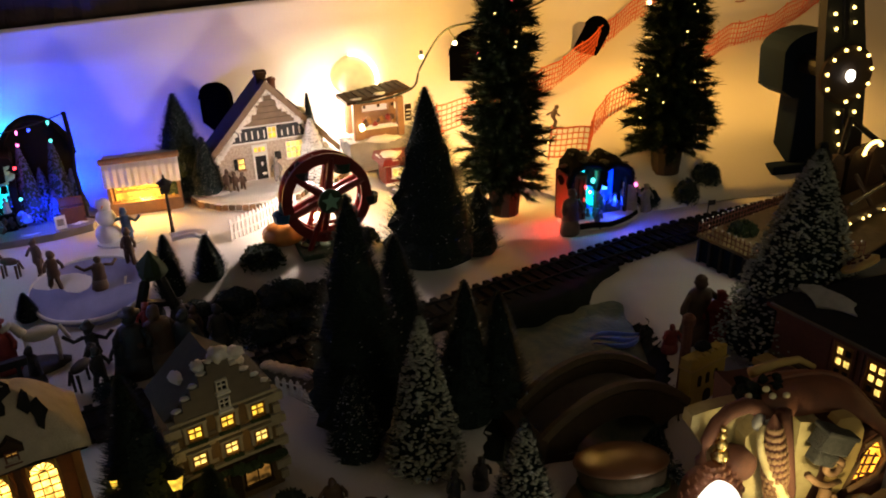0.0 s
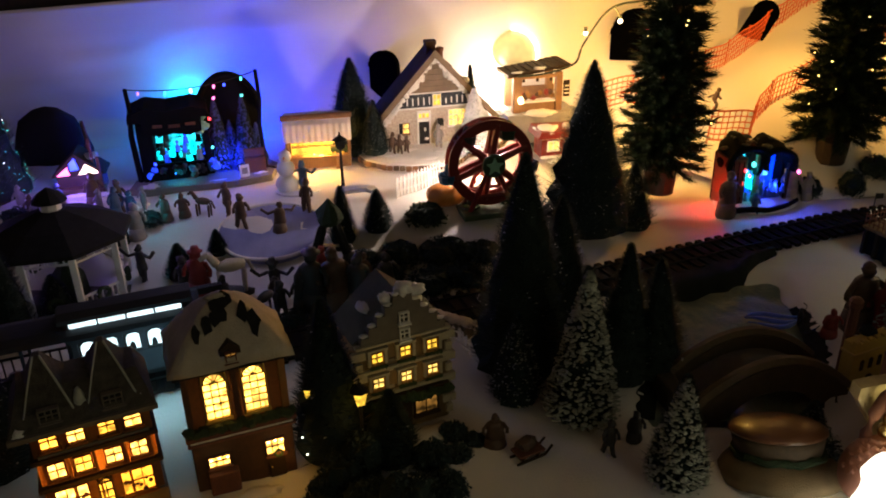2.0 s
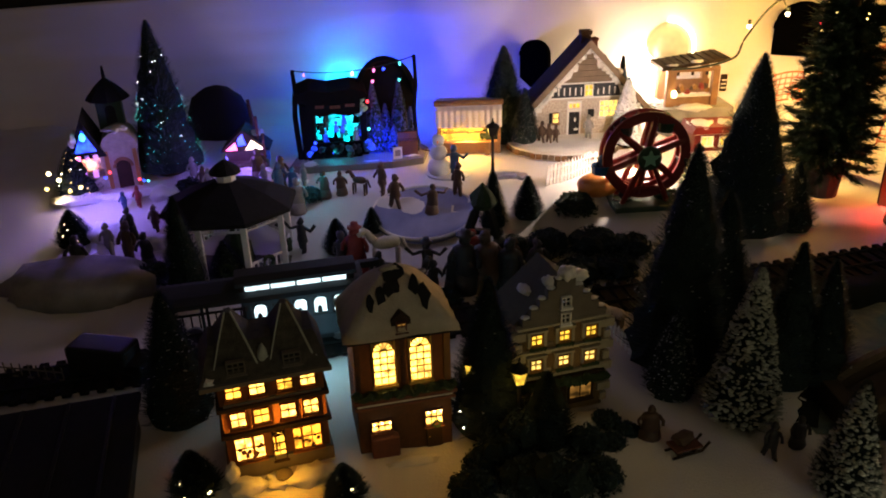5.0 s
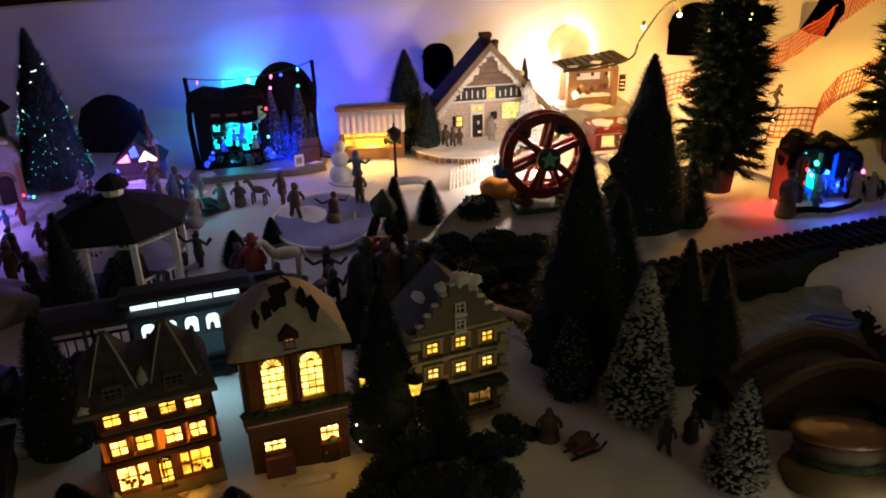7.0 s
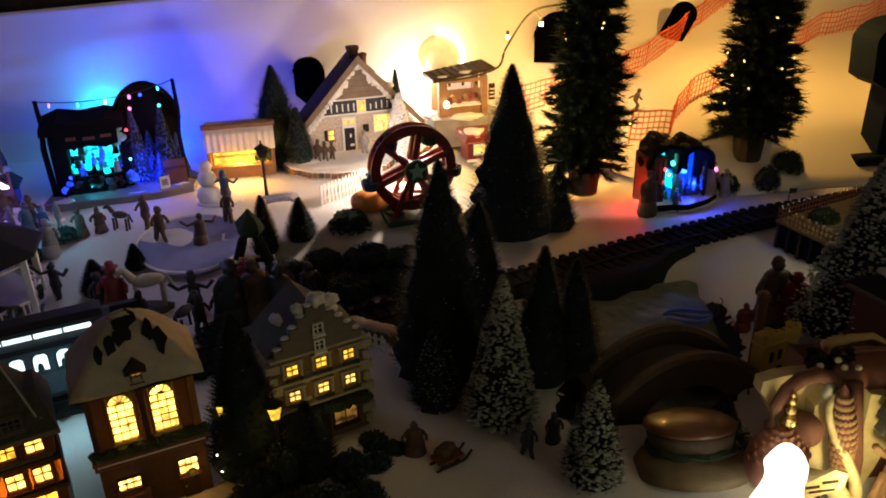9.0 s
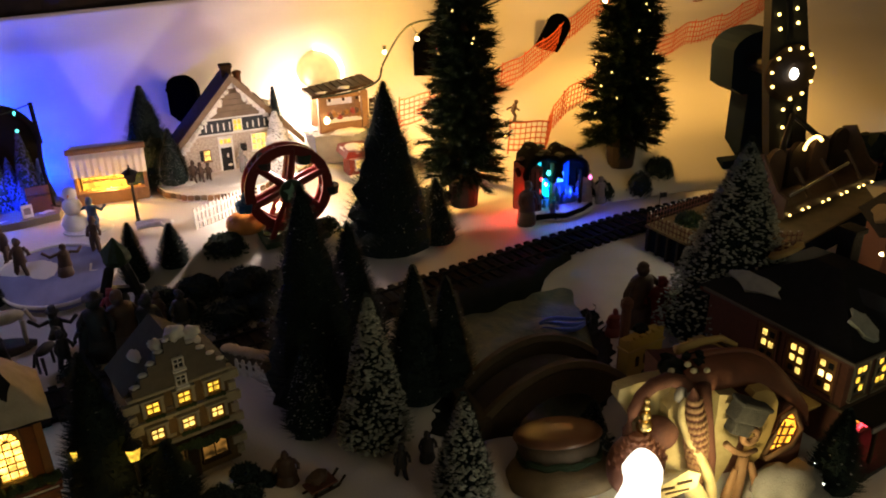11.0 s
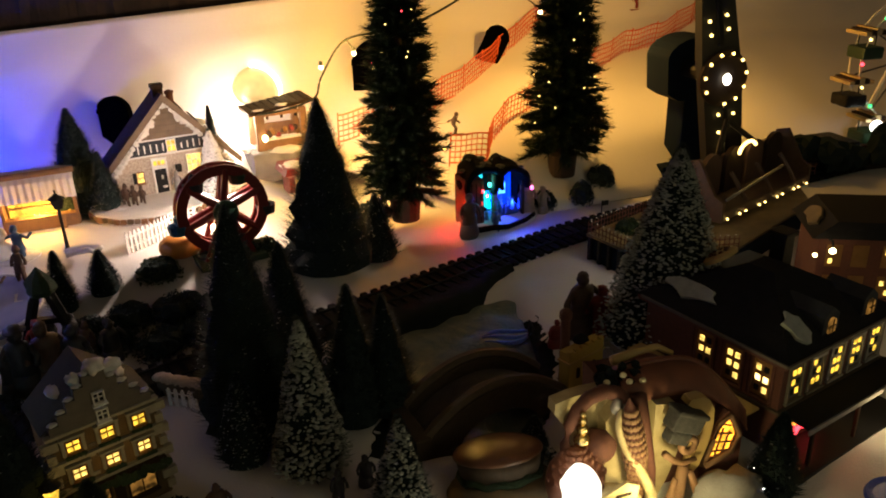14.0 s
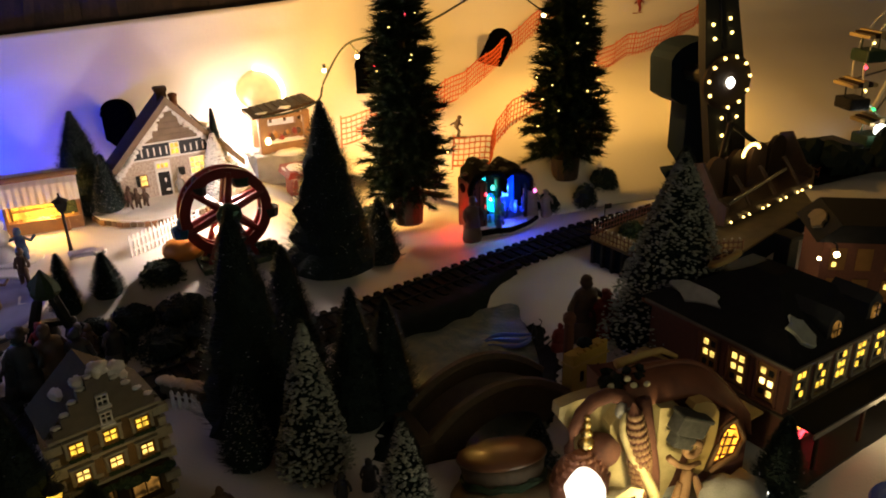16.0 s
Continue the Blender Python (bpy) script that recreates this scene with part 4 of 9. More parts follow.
    bm = bmesh.new()
    ball(bm, 0, 0.042, zt, 0.010, 2, 1.4, 0.8, 0.5, 0.5)
    part("snow", bm, OLDSNOW, t, "soft snow lying on it", smooth=True)
    bm = bmesh.new()
    slab(bm, [(-0.011, 0.166), (0.011, 0.166), (0.011, 0.181), (0, 0.190), (-0.011, 0.181)], -0.006, 0.03)
    part("dormer", bm, DARKWOOD, t)
    pane(t, 0, 0.169, 0.009, 0.009, -0.006, W_DIM, BRICKD, 2, 2, name="dormer_window")
    blob_snow(t, [(0.0, -0.024, -0.002, 0.016, 2.0, 0.7, 0.3)], "snow_bank", "low bank of snow at the foot")


def gabled_house(x, y, rz):
    t = thing("gabled_house", x, y, 0, rz, "grey stone house with a stepped gable, yellow windows and flower boxes", "house", "front houses")
    w, d = 0.058, 0.08
    part("wall", boxes((-w, w, 0, d, 0, 0.135), bevel=0.002), STONEC, t)
    bm = bmesh.new()
    steps = [(-w, 0.135)]
    for k in range(5):
        a, b = -w + 0.004 + k * 0.0105, 0.145 + k * 0.0115
        steps += [(a, b - 0.0115 if k == 0 else b - 0.0115), (a, b)]
    pts = [(-w, 0.132)] + [(px, pz) for px, pz in steps[1:]]
    pts = pts + [(-px, pz) for px, pz in reversed(pts)]
    slab(bm, pts, -0.003, 0.008)
    part("gable", bm, STONE, t, "stepped gable of pale stone")
    blob_snow(t, [(s * (w - 0.009 - k * 0.0105), 0.002, 0.1465 + k * 0.0115, 0.0042, 1.2, 1.0, 0.4) for k in range(5) for s in (-1, 1)] + [(0.004, 0.004, 0.196, 0.011, 1.0, 0.9, 0.8), (0.022, 0.012, 0.186, 0.010, 1.2, 0.9, 0.7), (-0.016, 0.010, 0.186, 0.008, 1.0, 0.9, 0.8)])
    bm = bmesh.new()
    slab(bm, [(-w - 0.004, 0.134), (w + 0.004, 0.134), (0, 0.188)], 0.008, d + 0.004)
    part("roof", bm, OLDROOF, t, "steep roof under mossy old snow")
    blob_snow(t, [(-0.030, 0.045, 0.160, 0.010, 1.0, 1.6, 0.4), (0.032, 0.045, 0.158, 0.010, 1.2, 1.4, 0.4)], "roof_snow", "snow on the roof slopes")
    for z in (0.060, 0.0965, 0.1315):
        part("cornice", boxes((-w - 0.003, w + 0.003, -0.005, 0.004, z, z + 0.004), bevel=0.001), SURROUND, t)
    for r, z in enumerate((0.0725, 0.108)):
        for cx in (-0.035, 0.001, 0.036):
            win = pane(t, cx, z, 0.0135, 0.014, 0, W_YELLOW if (r + cx > 0.5) else W_PALE, OCHRE, 2, 2)
            part("surround", boxes((cx - 0.0125, cx - 0.0086, -0.0045, 0, z - 0.002, z + 0.017), (cx + 0.0086, cx + 0.0125, -0.0045, 0, z - 0.002, z + 0.017), (cx - 0.0135, cx + 0.0135, -0.0055, 0, z + 0.017, z + 0.0205), bevel=0.0007), SURROUND, win, "worn cream stone surround")
            bm = bmesh.new()
            for k in range(9):
                ball(bm, cx - 0.009 + 0.0023 * k, -0.006, z - 0.004 + 0.001 * math.sin(k * 3.0), 0.0028, 1, 1, 1, 1, 0.8)
            part("flower_box", bm, GARLAND, win, "dark planted flower box")
    for z in (0.1345, 0.1565):
        pane(t, 0, z, 0.010, 0.012, -0.003, BLACKP, WHITE, 2, 2, name="attic_window", lab="dark attic window")
    for cx in (-0.026, 0.026):
        pane(t, cx, 0.018, 0.030, 0.028, 0, W_DIM, DARKWOOD, 2, 1, name="shop_window", lab="dimly lit shop window")
    part("shop_front", boxes((-w + 0.002, w - 0.002, -0.008, 0, 0.050, 0.058), bevel=0.001), DARKWOOD, t)
    part("door", boxes((-0.006, 0.006, -0.004, 0, 0.0, 0.05), bevel=0.001), DARKWOOD, t, "narrow dark door")
    bm = bmesh.new()
    rng = random.Random(33)
    for k in range(30):
        ball(bm, -w + 0.002 + (2 * w - 0.004) * k / 29, -0.014 + 0.004 * rng.random(), 0.051 + 0.006 * rng.random(), 0.0058, 1, 1, 1.3, 0.8, 0.8)
    tagged(part("garland", bm, GARLAND, t, "thick dark garland over the shop front"), kind="stuff")
    rng = random.Random(71)
    for k in range(26):
        a, b = rng.uniform(-w + 0.008, w - 0.016), rng.uniform(0.066, 0.128)
        if min(abs(a + 0.004 - q) for q in (-0.035, 0.001, 0.036)) > 0.015:
            bm = boxes((a, a + 0.008, -0.0012, 0.001, b, b + 0.0045), bevel=0.0006)
            part("stone", bm, SURROUND if k % 3 else STONE, t)
    for s in (-1, 1):
        for k in range(8):
            z = 0.008 + k * 0.0155
            part("quoin", boxes((s * w - 0.0045 * (1 + k % 2), s * w + 0.0045 * (1 + k % 2), -0.0032, 0.004, z, z + 0.011), bevel=0.0008), SURROUND, t)
    blob_snow(t, [(0.02, -0.03, 0.0, 0.02, 2.2, 1.0, 0.35), (-0.03, -0.02, 0.0, 0.015, 1.5, 1, 0.35)], "snow_bank", "snow swept against the foot")


hotel(-0.139, -1.312, 21.5)
brick_shop(0.0025, -1.270, 17.6)
gabled_house(0.188, -1.192, 21)


def farmhouse():
    t = thing("farmhouse", 0.29, -0.262, 0.080, 9.5, "speckled farmhouse with a steep plank roof, slate boards and yellow windows", "house")
    w, d, e, p = 0.115, 0.072, 0.085, 0.200
    part("wall", boxes((-w, w, 0, d, 0, e)), FARM, t)
    bm = bmesh.new()
    slab(bm, [(-w, e), (w, e), (0.0, p)], 0, d)
    part("gable", bm, PLANK, t, "boarded gable")
    # slate band with white strokes
    part("board_band", boxes((-0.088, 0.088, -0.004, 0.0, 0.087, 0.116), bevel=0.001), GREYBLUE, t)
    rng = random.Random(5)
    for k in range(13):
        x0 = -0.076 + k * 0.0127
        if abs(x0 - 0.004) < 0.016:
            continue
        bm = boxes((-0.0015, 0.0015, -0.001, 0, 0, 0.012 + 0.006 * rng.random()), bevel=0.0003)
        part("stroke", bm, WHITE, t, at=(x0, -0.004, 0.092))
    part("trim_board", boxes((-0.100, 0.100, -0.003, 0, 0.083, 0.087), (-0.075, 0.075, -0.003, 0, 0.116, 0.119), bevel=0.0006), WHITE, t)
    bm = bmesh.new()
    for k in range(5):
        box(bm, -0.052 + k * 0.008, 0.052 - k * 0.008, -0.003, 0, 0.122 + k * 0.013, 0.132 + k * 0.013)
    part("gable_plank", bm, PLANK, t)
    pane(t, 0.004, 0.090, 0.017, 0.024, -0.004, W_YELLOW, WHITE, 2, 2)
    pane(t, 0.052, 0.040, 0.040, 0.036, 0, W_PALE, WHITE, 4, 3)
    pane(t, -0.068, 0.030, 0.013, 0.022, 0, W_PALE, WOOD, 1, 2)
    part("shutter", boxes((-0.083, -0.076, -0.003, 0, 0.029, 0.053), bevel=0.0006), BLACKP, t)
    pane(t, -0.026, 0.062, 0.024, 0.011, 0, W_YELLOW, WHITE, 3, 1, name="transom", lab="lit window over the door")
    door = part("door", boxes((-0.038, -0.014, -0.003, 0.001, 0.0, 0.054), bevel=0.0008), BLACKP, t, "dark door with pale scrollwork")
    part("door_frame", boxes((-0.042, -0.038, -0.005, 0, 0, 0.078), (-0.014, -0.010, -0.005, 0, 0, 0.078), (-0.042, -0.010, -0.005, 0, 0.075, 0.079), (-0.038, -0.014, -0.005, 0, 0.054, 0.058), bevel=0.0006), WHITE, door)
    bm = bmesh.new()
    ball(bm, -0.024, -0.004, 0.036, 0.0045, 1, 0.6, 0.5, 1.2)
    ball(bm, -0.021, -0.004, 0.014, 0.005, 1, 1.2, 0.5, 0.7)
    part("door_carving", bm, WHITE, door)
    part("letter_box", boxes((0.005, 0.018, -0.010, 0, 0.042, 0.058), bevel=0.0015), BLACKP, t, "black lantern box on the wall")
    # thick roof slopes, the two joined at the ridge
    for s, name in ((-1, "roof_slope"), (1, "roof_slope")):
        bm = bmesh.new()
        slab(bm, [(s * (w + 0.028), e - 0.040), (s * (w + 0.030), e - 0.030), (0, p + 0.012), (0, p)], -0.016, d + 0.008)
        r = part(name, bm, DARKWOOD if s < 0 else PLANK, t, "steep roof of dark weathered planks")
        # bargeboard along the front edge and boards lying up the slope
        bm = bmesh.new()
        slab(bm, [(s * (w + 0.030), e - 0.042), (s * (w + 0.032), e - 0.028), (0, p + 0.015), (0, p - 0.003)], -0.020, -0.0155)
        part("bargeboard", bm, PLANK, r, "weathered board along the roof edge")
        if s > 0:
            for k in range(4):
                q = part("batten", boxes((-0.003, 0.003, -0.0165, d + 0.009, 0, 0.003), bevel=0.0008), DARKWOOD, r)
                a = (k + 0.8) / 5
                q.matrix_basis = pose(s * (w + 0.028) * (1 - a), 0, (e - 0.026) + (p + 0.014 - e + 0.026) * a, 0, s * 46, 0)
        rng = random.Random(70 + s)
        for k in range(17):
            a = 0.04 + 0.9 * k / 16
            bm = bmesh.new()
            ball(bm, s * (w + 0.016) * (1 - a), -0.013 - 0.003 * rng.random(), (e - 0.044) + (p - e + 0.040) * a, 0.0045 + 0.004 * rng.random(), 1, 1.1, 0.8, 1.0, 0.7)
            part("eaves_snow", bm, SNOWCAP, r, "snow clinging under the roof edge")
    blob_snow(t, [(0.03, -0.004, 0.158, 0.009, 1.0, 0.4, 1.1), (-0.03, -0.004, 0.155, 0.010, 0.9, 0.4, 1.1), (-0.048, -0.004, 0.135, 0.009, 1.2, 0.4, 0.9), (0.0, -0.005, 0.188, 0.009, 0.8, 0.4, 0.8), (0.075, 0.03, 0.135, 0.010, 1.2, 3, 0.4), (0.05, -0.004, 0.140, 0.008, 1.2, 0.4, 0.7)])
    bm = boxes((-0.012, 0.010, 0.018, 0.038, p - 0.01, p + 0.024), (-0.014, 0.012, 0.016, 0.040, p + 0.019, p + 0.028), bevel=0.002)
    part("chimney", bm, DARKWOOD, t, "sooty brick chimney")
    bm = bmesh.new()
    turned(bm, [(0.008, 0), (0.008, 0.03), (0.010, 0.03), (0.010, 0.035), (0.003, 0.038)], 10, 0.026, 0.050, p - 0.030)
    part("chimney_pot", bm, BRICKD, t)
    # terrace with a curved plank edge
    pts = [(-0.165, 0.05), (-0.182, -0.035), (-0.172, -0.075), (-0.135, -0.118), (-0.085, -0.140), (-0.02, -0.146), (0.025, -0.125), (0.055, -0.085), (0.12, -0.065), (0.17, 0.0), (0.15, 0.05)]
    bm = bmesh.new()
    plate(bm, pts, -0.024, 0.0015)
    part("terrace", bm, SNOWCAP, t, "snowy terrace in front of the farmhouse")
    rng = random.Random(15)
    for a, b in zip(pts, pts[1:]):
        n = max(2, int(math.hypot(b[0] - a[0], b[1] - a[1]) / 0.013))
        rz = math.degrees(math.atan2(b[1] - a[1], b[0] - a[0]))
        for k in range(n):
            u = (k + 0.5) / n
            bm = boxes((-0.0060, 0.0060, -0.004, 0.004, -0.011 - 0.002 * rng.random(), -0.0015), bevel=0.0014)
            part("edge_stone", bm, (WOOD, BROWNTOP, PLANK)[k % 3], t, "brown stone set in the terrace edge", at=(a[0] + (b[0] - a[0]) * u, a[1] + (b[1] - a[1]) * u - 0.001, 0), rz=rz)
    for x, y, r in ((-0.10, -0.09, 0.022), (-0.04, -0.10, 0.020), (-0.13, -0.05, 0.020), (0.0, -0.055, 0.016), (-0.065, -0.03, 0.014), (0.075, -0.03, 0.014)):
        bm = bmesh.new()
        ball(bm, x, y, 0.0, r, 2, 1.5, 1.0, 0.22, 0.5)
        part("snow_drift", bm, SNOWCAP, t, smooth=True)
    return t


farmhouse()


def market_stall():
    t = thing("market_stall", 0.030, -0.325, lie(0.03, -0.33), 3, "white canvas market stall with a warmly lit counter", "stall")
    part("post", boxes((-0.068, -0.063, -0.03, -0.025, 0, 0.10)), WOOD, t)
    for x, y in ((0.063, -0.03), (-0.068, 0.03), (0.063, 0.03)):
        part("post", boxes((x, x + 0.005, y, y + 0.005, 0, 0.10)), WOOD, t)
    part("back_wall", boxes((-0.066, 0.066, 0.030, 0.034, 0, 0.10)), WOOD, t)
    for x in (-0.0695, 0.0665):
        part("side_wall", boxes((x, x + 0.003, -0.028, 0.032, 0, 0.055)), WOOD, t)
    part("counter", boxes((-0.068, 0.068, -0.032, -0.012, 0.0, 0.026), bevel=0.001), WOOD, t, "wooden counter")
    for z in (0.032, 0.043):
        part("shelf", boxes((-0.06, 0.06, 0.016, 0.03, z, z + 0.002)), WOOD, t)
    rng = random.Random(3)
    for k in range(26):
        bm = bmesh.new()
        back = rng.random() < 0.6
        ball(bm, -0.058 + 0.0046 * k, 0.022 if back else -0.022, rng.choice((0.037, 0.048)) if back else 0.029, 0.003, 1, 1, 1, 0.9, 0.3)
        part("ware", bm, YELLOWP, t)
    # Added glowing panel, stands for lamplight on the back wall.
    part("lit_back", boxes((-0.062, 0.062, 0.0275, 0.0295, 0.004, 0.062)), W_YELLOW, t, "yellow panel glowing in place of the lit back wall")
    part("light_tube", boxes((-0.058, 0.058, 0.024, 0.0265, 0.052, 0.055)), W_HOT, t, "lit strip under the canopy")
    # pleated canvas apron and rolled top
    bm = bmesh.new()
    prev = None
    for k in range(61):
        u = k / 60
        off = 0.0022 * math.cos(u * 2 * math.pi * 11)
        x = -0.072 + 0.144 * u
        cur = [bm.verts.new((x, -0.040 + off, 0.062)), bm.verts.new((x, -0.036 + off * 0.6, 0.098)), bm.verts.new((x, -0.02, 0.113)), bm.verts.new((x, 0.036, 0.108)), bm.verts.new((x, 0.036, 0.05))]
        if prev:
            for q in range(4):
                bm.faces.new((prev[q], cur[q], cur[q + 1], prev[q + 1]))
        prev = cur
    c = part("canopy", bm, CANVAS, t, "pleated white canvas apron")
    m = c.modifiers.new("thickness", "SOLIDIFY")
    m.thickness = 0.0015
    bm = bmesh.new()
    tube(bm, [(-0.075, -0.026, 0.112), (0.075, -0.026, 0.114)], 0.006, 10)
    part("rolled_edge", bm, WOOD, t, "brown rolled edge of the canopy")
    part("figure_board", boxes((0.035, 0.045, -0.045, -0.040, 0, 0.03), bevel=0.002), WOOD, t)


market_stall()


def music_stage():
    t = thing("music_stage", -0.205, -0.385, lie(-0.2, -0.4), 13, "dark round-topped stage house glowing blue and turquoise", "stage")
    part("base", plate(bmesh.new(), [(-0.15, -0.06), (-0.12, -0.078), (0.06, -0.084), (0.13, -0.07), (0.150, 0.0), (0.12, 0.07), (-0.12, 0.07)], 0, 0.014), GREYSNOW, t, "low grey snowy base slab")
    part("wall", boxes((-0.118, 0.015, 0.03, 0.06, 0.01, 0.140), (-0.122, -0.092, -0.03, 0.03, 0.01, 0.132), (0.003, 0.018, -0.02, 0.03, 0.01, 0.140), bevel=0.002), STAGEB, t, "dark timber walls")
    part("counter", boxes((-0.092, 0.003, -0.030, -0.02, 0.012, 0.048), bevel=0.001), STAGEB, t)
    # The stage's inner light is put into a glowing panel.
    part("light_panel", boxes((-0.090, 0.001, 0.024, 0.0275, 0.052, 0.110)), G_CYAN, t, "back panel glowing turquoise in place of lamplight")
    bm = bmesh.new()
    slab(bm, [(-0.105, 0.116), (-0.078, 0.110), (-0.050, 0.114), (-0.020, 0.108), (0.004, 0.114), (0.006, 0.144), (-0.02, 0.152), (-0.055, 0.146), (-0.085, 0.154), (-0.108, 0.142)], -0.044, -0.034)
    part("sign_board", bm, STAGEB, t, "dark ragged sign board with unreadable marks")
    for x, z, w in ((-0.088, 0.128, 0.018), (-0.058, 0.126, 0.022), (-0.026, 0.128, 0.020)):
        part("sign_mark", boxes((x, x + w, -0.0455, -0.0435, z, z + 0.006)), BRICKD, t)
    rng = random.Random(2)
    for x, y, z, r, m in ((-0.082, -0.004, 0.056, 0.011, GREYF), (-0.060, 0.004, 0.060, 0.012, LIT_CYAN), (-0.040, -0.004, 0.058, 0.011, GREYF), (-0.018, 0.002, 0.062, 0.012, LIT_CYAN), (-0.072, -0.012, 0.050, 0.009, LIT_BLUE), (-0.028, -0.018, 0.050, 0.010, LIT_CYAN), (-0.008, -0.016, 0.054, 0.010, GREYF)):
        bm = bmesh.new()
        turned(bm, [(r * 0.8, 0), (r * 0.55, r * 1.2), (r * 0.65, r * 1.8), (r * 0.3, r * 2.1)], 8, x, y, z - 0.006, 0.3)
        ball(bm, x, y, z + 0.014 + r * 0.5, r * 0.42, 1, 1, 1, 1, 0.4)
        part("puppet", bm, m, t, "little carved puppet, some glowing to look turquoise lit")
    for k in range(26):
        x = -0.112 + 0.14 * rng.random()
        bm = bmesh.new()
        ball(bm, x, -0.066 + 0.034 * rng.random(), 0.028 + 0.020 * rng.random(), 0.005 + 0.005 * rng.random(), 1, 1, 0.9, 1.1, 0.9)
        part("sack", bm, (DARKF, STAGEB, BLUEF, MOSS, DARKF, LIT_BLUE)[k % 6], t, "small sack before the counter, some glowing blue, most dark")
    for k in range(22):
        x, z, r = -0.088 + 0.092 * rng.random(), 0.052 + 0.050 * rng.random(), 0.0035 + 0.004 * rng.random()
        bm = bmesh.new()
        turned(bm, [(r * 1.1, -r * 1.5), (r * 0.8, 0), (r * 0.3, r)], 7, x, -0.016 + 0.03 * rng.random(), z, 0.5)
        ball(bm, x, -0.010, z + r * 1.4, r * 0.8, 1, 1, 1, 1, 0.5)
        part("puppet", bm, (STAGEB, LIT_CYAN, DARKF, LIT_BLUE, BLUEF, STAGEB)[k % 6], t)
    bm = bmesh.new()
    for k in range(7):
        ball(bm, -0.002 + 0.016 * rng.random(), -0.036, 0.108 + 0.034 * rng.random(), 0.008, 1, 1.2, 0.6, 1, 0.8)
    part("cloth", bm, MINT, t, "pale green hanging cloth", smooth=True)
    bm = bmesh.new()
    slab(bm, [(-0.134, 0.140), (0.022, 0.144), (0.018, 0.158), (-0.012, 0.166), (-0.060, 0.160), (-0.100, 0.168), (-0.132, 0.156)], -0.048, 0.065)
    part("roof", bm, STAGEB, t, "dark uneven roof")
    bm = bmesh.new()
    outline = [(0.004, 0.010), (0.124, 0.010)] + [(0.064 + 0.062 * math.cos(a), 0.13 + 0.078 * math.sin(a)) for a in np.linspace(0, math.pi, 17)]
    slab(bm, outline, 0.035, 0.06)
    part("round_front", bm, STAGEB, t, "tall dark round-topped front")
    bm = bmesh.new()
    tube(bm, [(x, 0.028, z) for x, z in outline[2:]], 0.006, 7)
    part("round_rim", bm, STAGEB, t, "thick dark rim")
    for x, y, hh, r in ((0.034, 0.006, 0.150, 0.025), (0.090, 0.006, 0.152, 0.025), (0.060, 0.014, 0.100, 0.020), (0.114, 0.010, 0.090, 0.018), (0.075, -0.012, 0.060, 0.016)):
        rng2 = random.Random(int(x * 1e4))
        bm = bmesh.new()
        turned(bm, [(r * 0.9, 0), (r, hh * 0.15), (r * 0.72, hh * 0.42), (r * 0.5, hh * 0.65), (r * 0.25, hh * 0.86), (0.001, hh)], 14, x, y, 0.014, 0.4)
        cone = part("cone_tree", bm, FIRIN, t, "pointed snowy fir in blue light", smooth=True)
        bm = bmesh.new()
        for k in range(int(1500 * hh / 0.15)):
            f = rng2.random() ** 1.2
            a, q = rng2.random() * 6.2832, r * (1 - f) ** 0.85 * (0.9 + 0.3 * rng2.random())
            c = Vector((x + q * math.cos(a), y + q * math.sin(a), 0.014 + hh * f))
            u = 0.0022 + 0.002 * rng2.random()
            bm.faces.new([bm.verts.new(c + Vector(v) * u) for v in ((math.cos(a), math.sin(a), -0.8), (-math.sin(a) * 0.6, math.cos(a) * 0.6, 0.5), (math.sin(a) * 0.6, -math.cos(a) * 0.6, 0.5))])
        tagged(part("cone_snow", bm, CONESNOW, cone, "frost on the boughs, coloured blue for the stage light"), kind="stuff")
    for x, z, g in ((0.022, 0.128, G_RED), (0.036, 0.170, G_PINK), (0.092, 0.170, G_AQUA), (0.06, 0.195, G_BLUE), (0.0, 0.15, G_AQUA), (-0.095, 0.052, G_BLUE), (-0.06, 0.030, G_BLUE), (0.020, 0.075, G_AQUA)):
        bm = bmesh.new()
        ball(bm, x, -0.036 if z < 0.1 else -0.012, z, 0.0035, 1)
        part("bulb", bm, g, t, "lit coloured bulb")
    for x, z1, r in ((-0.128, 0.205, 0.0065), (0.124, 0.222, 0.0045)):
        bm = bmesh.new()
        tube(bm, [(x, -0.02, 0.01), (x - 0.004, -0.02, 0.11), (x + 0.002, -0.02, 0.16), (x, -0.02, z1)], r, 7, 0.004)
        part("pole", bm, STAGEB, t, "dark crooked pole")
    bm = bmesh.new()
    tube(bm, [(-0.125 + 0.249 * u, -0.02, 0.203 + 0.017 * u - 0.06 * u * (1 - u)) for u in np.linspace(0, 1, 14)], 0.0011, 4)
    part("string_wire", bm, CABLE, t)
    for u, g in ((0.08, G_VIOLET), (0.28, G_AQUA), (0.48, G_WHITE), (0.66, G_PINK), (0.88, G_AQUA)):
        bm = bmesh.new()
        ball(bm, -0.125 + 0.249 * u, -0.02, 0.197 + 0.017 * u - 0.06 * u * (1 - u), 0.0034, 1, 0.8, 0.8, 1.4)
        part("bulb", bm, g, t)
    part("bench", boxes((0.080, 0.122, -0.046, -0.030, 0.012, 0.046), (0.080, 0.122, -0.032, -0.028, 0.046, 0.062), bevel=0.001), BRICKD, t, "brown bench")
    nb = part("notice_board", boxes((-0.010, 0.010, -0.001, 0.001, 0, 0.026), bevel=0.0006), WHITE, t, "white notice board leaning on its stand", at=(0.076, -0.066, 0.014), rz=10)
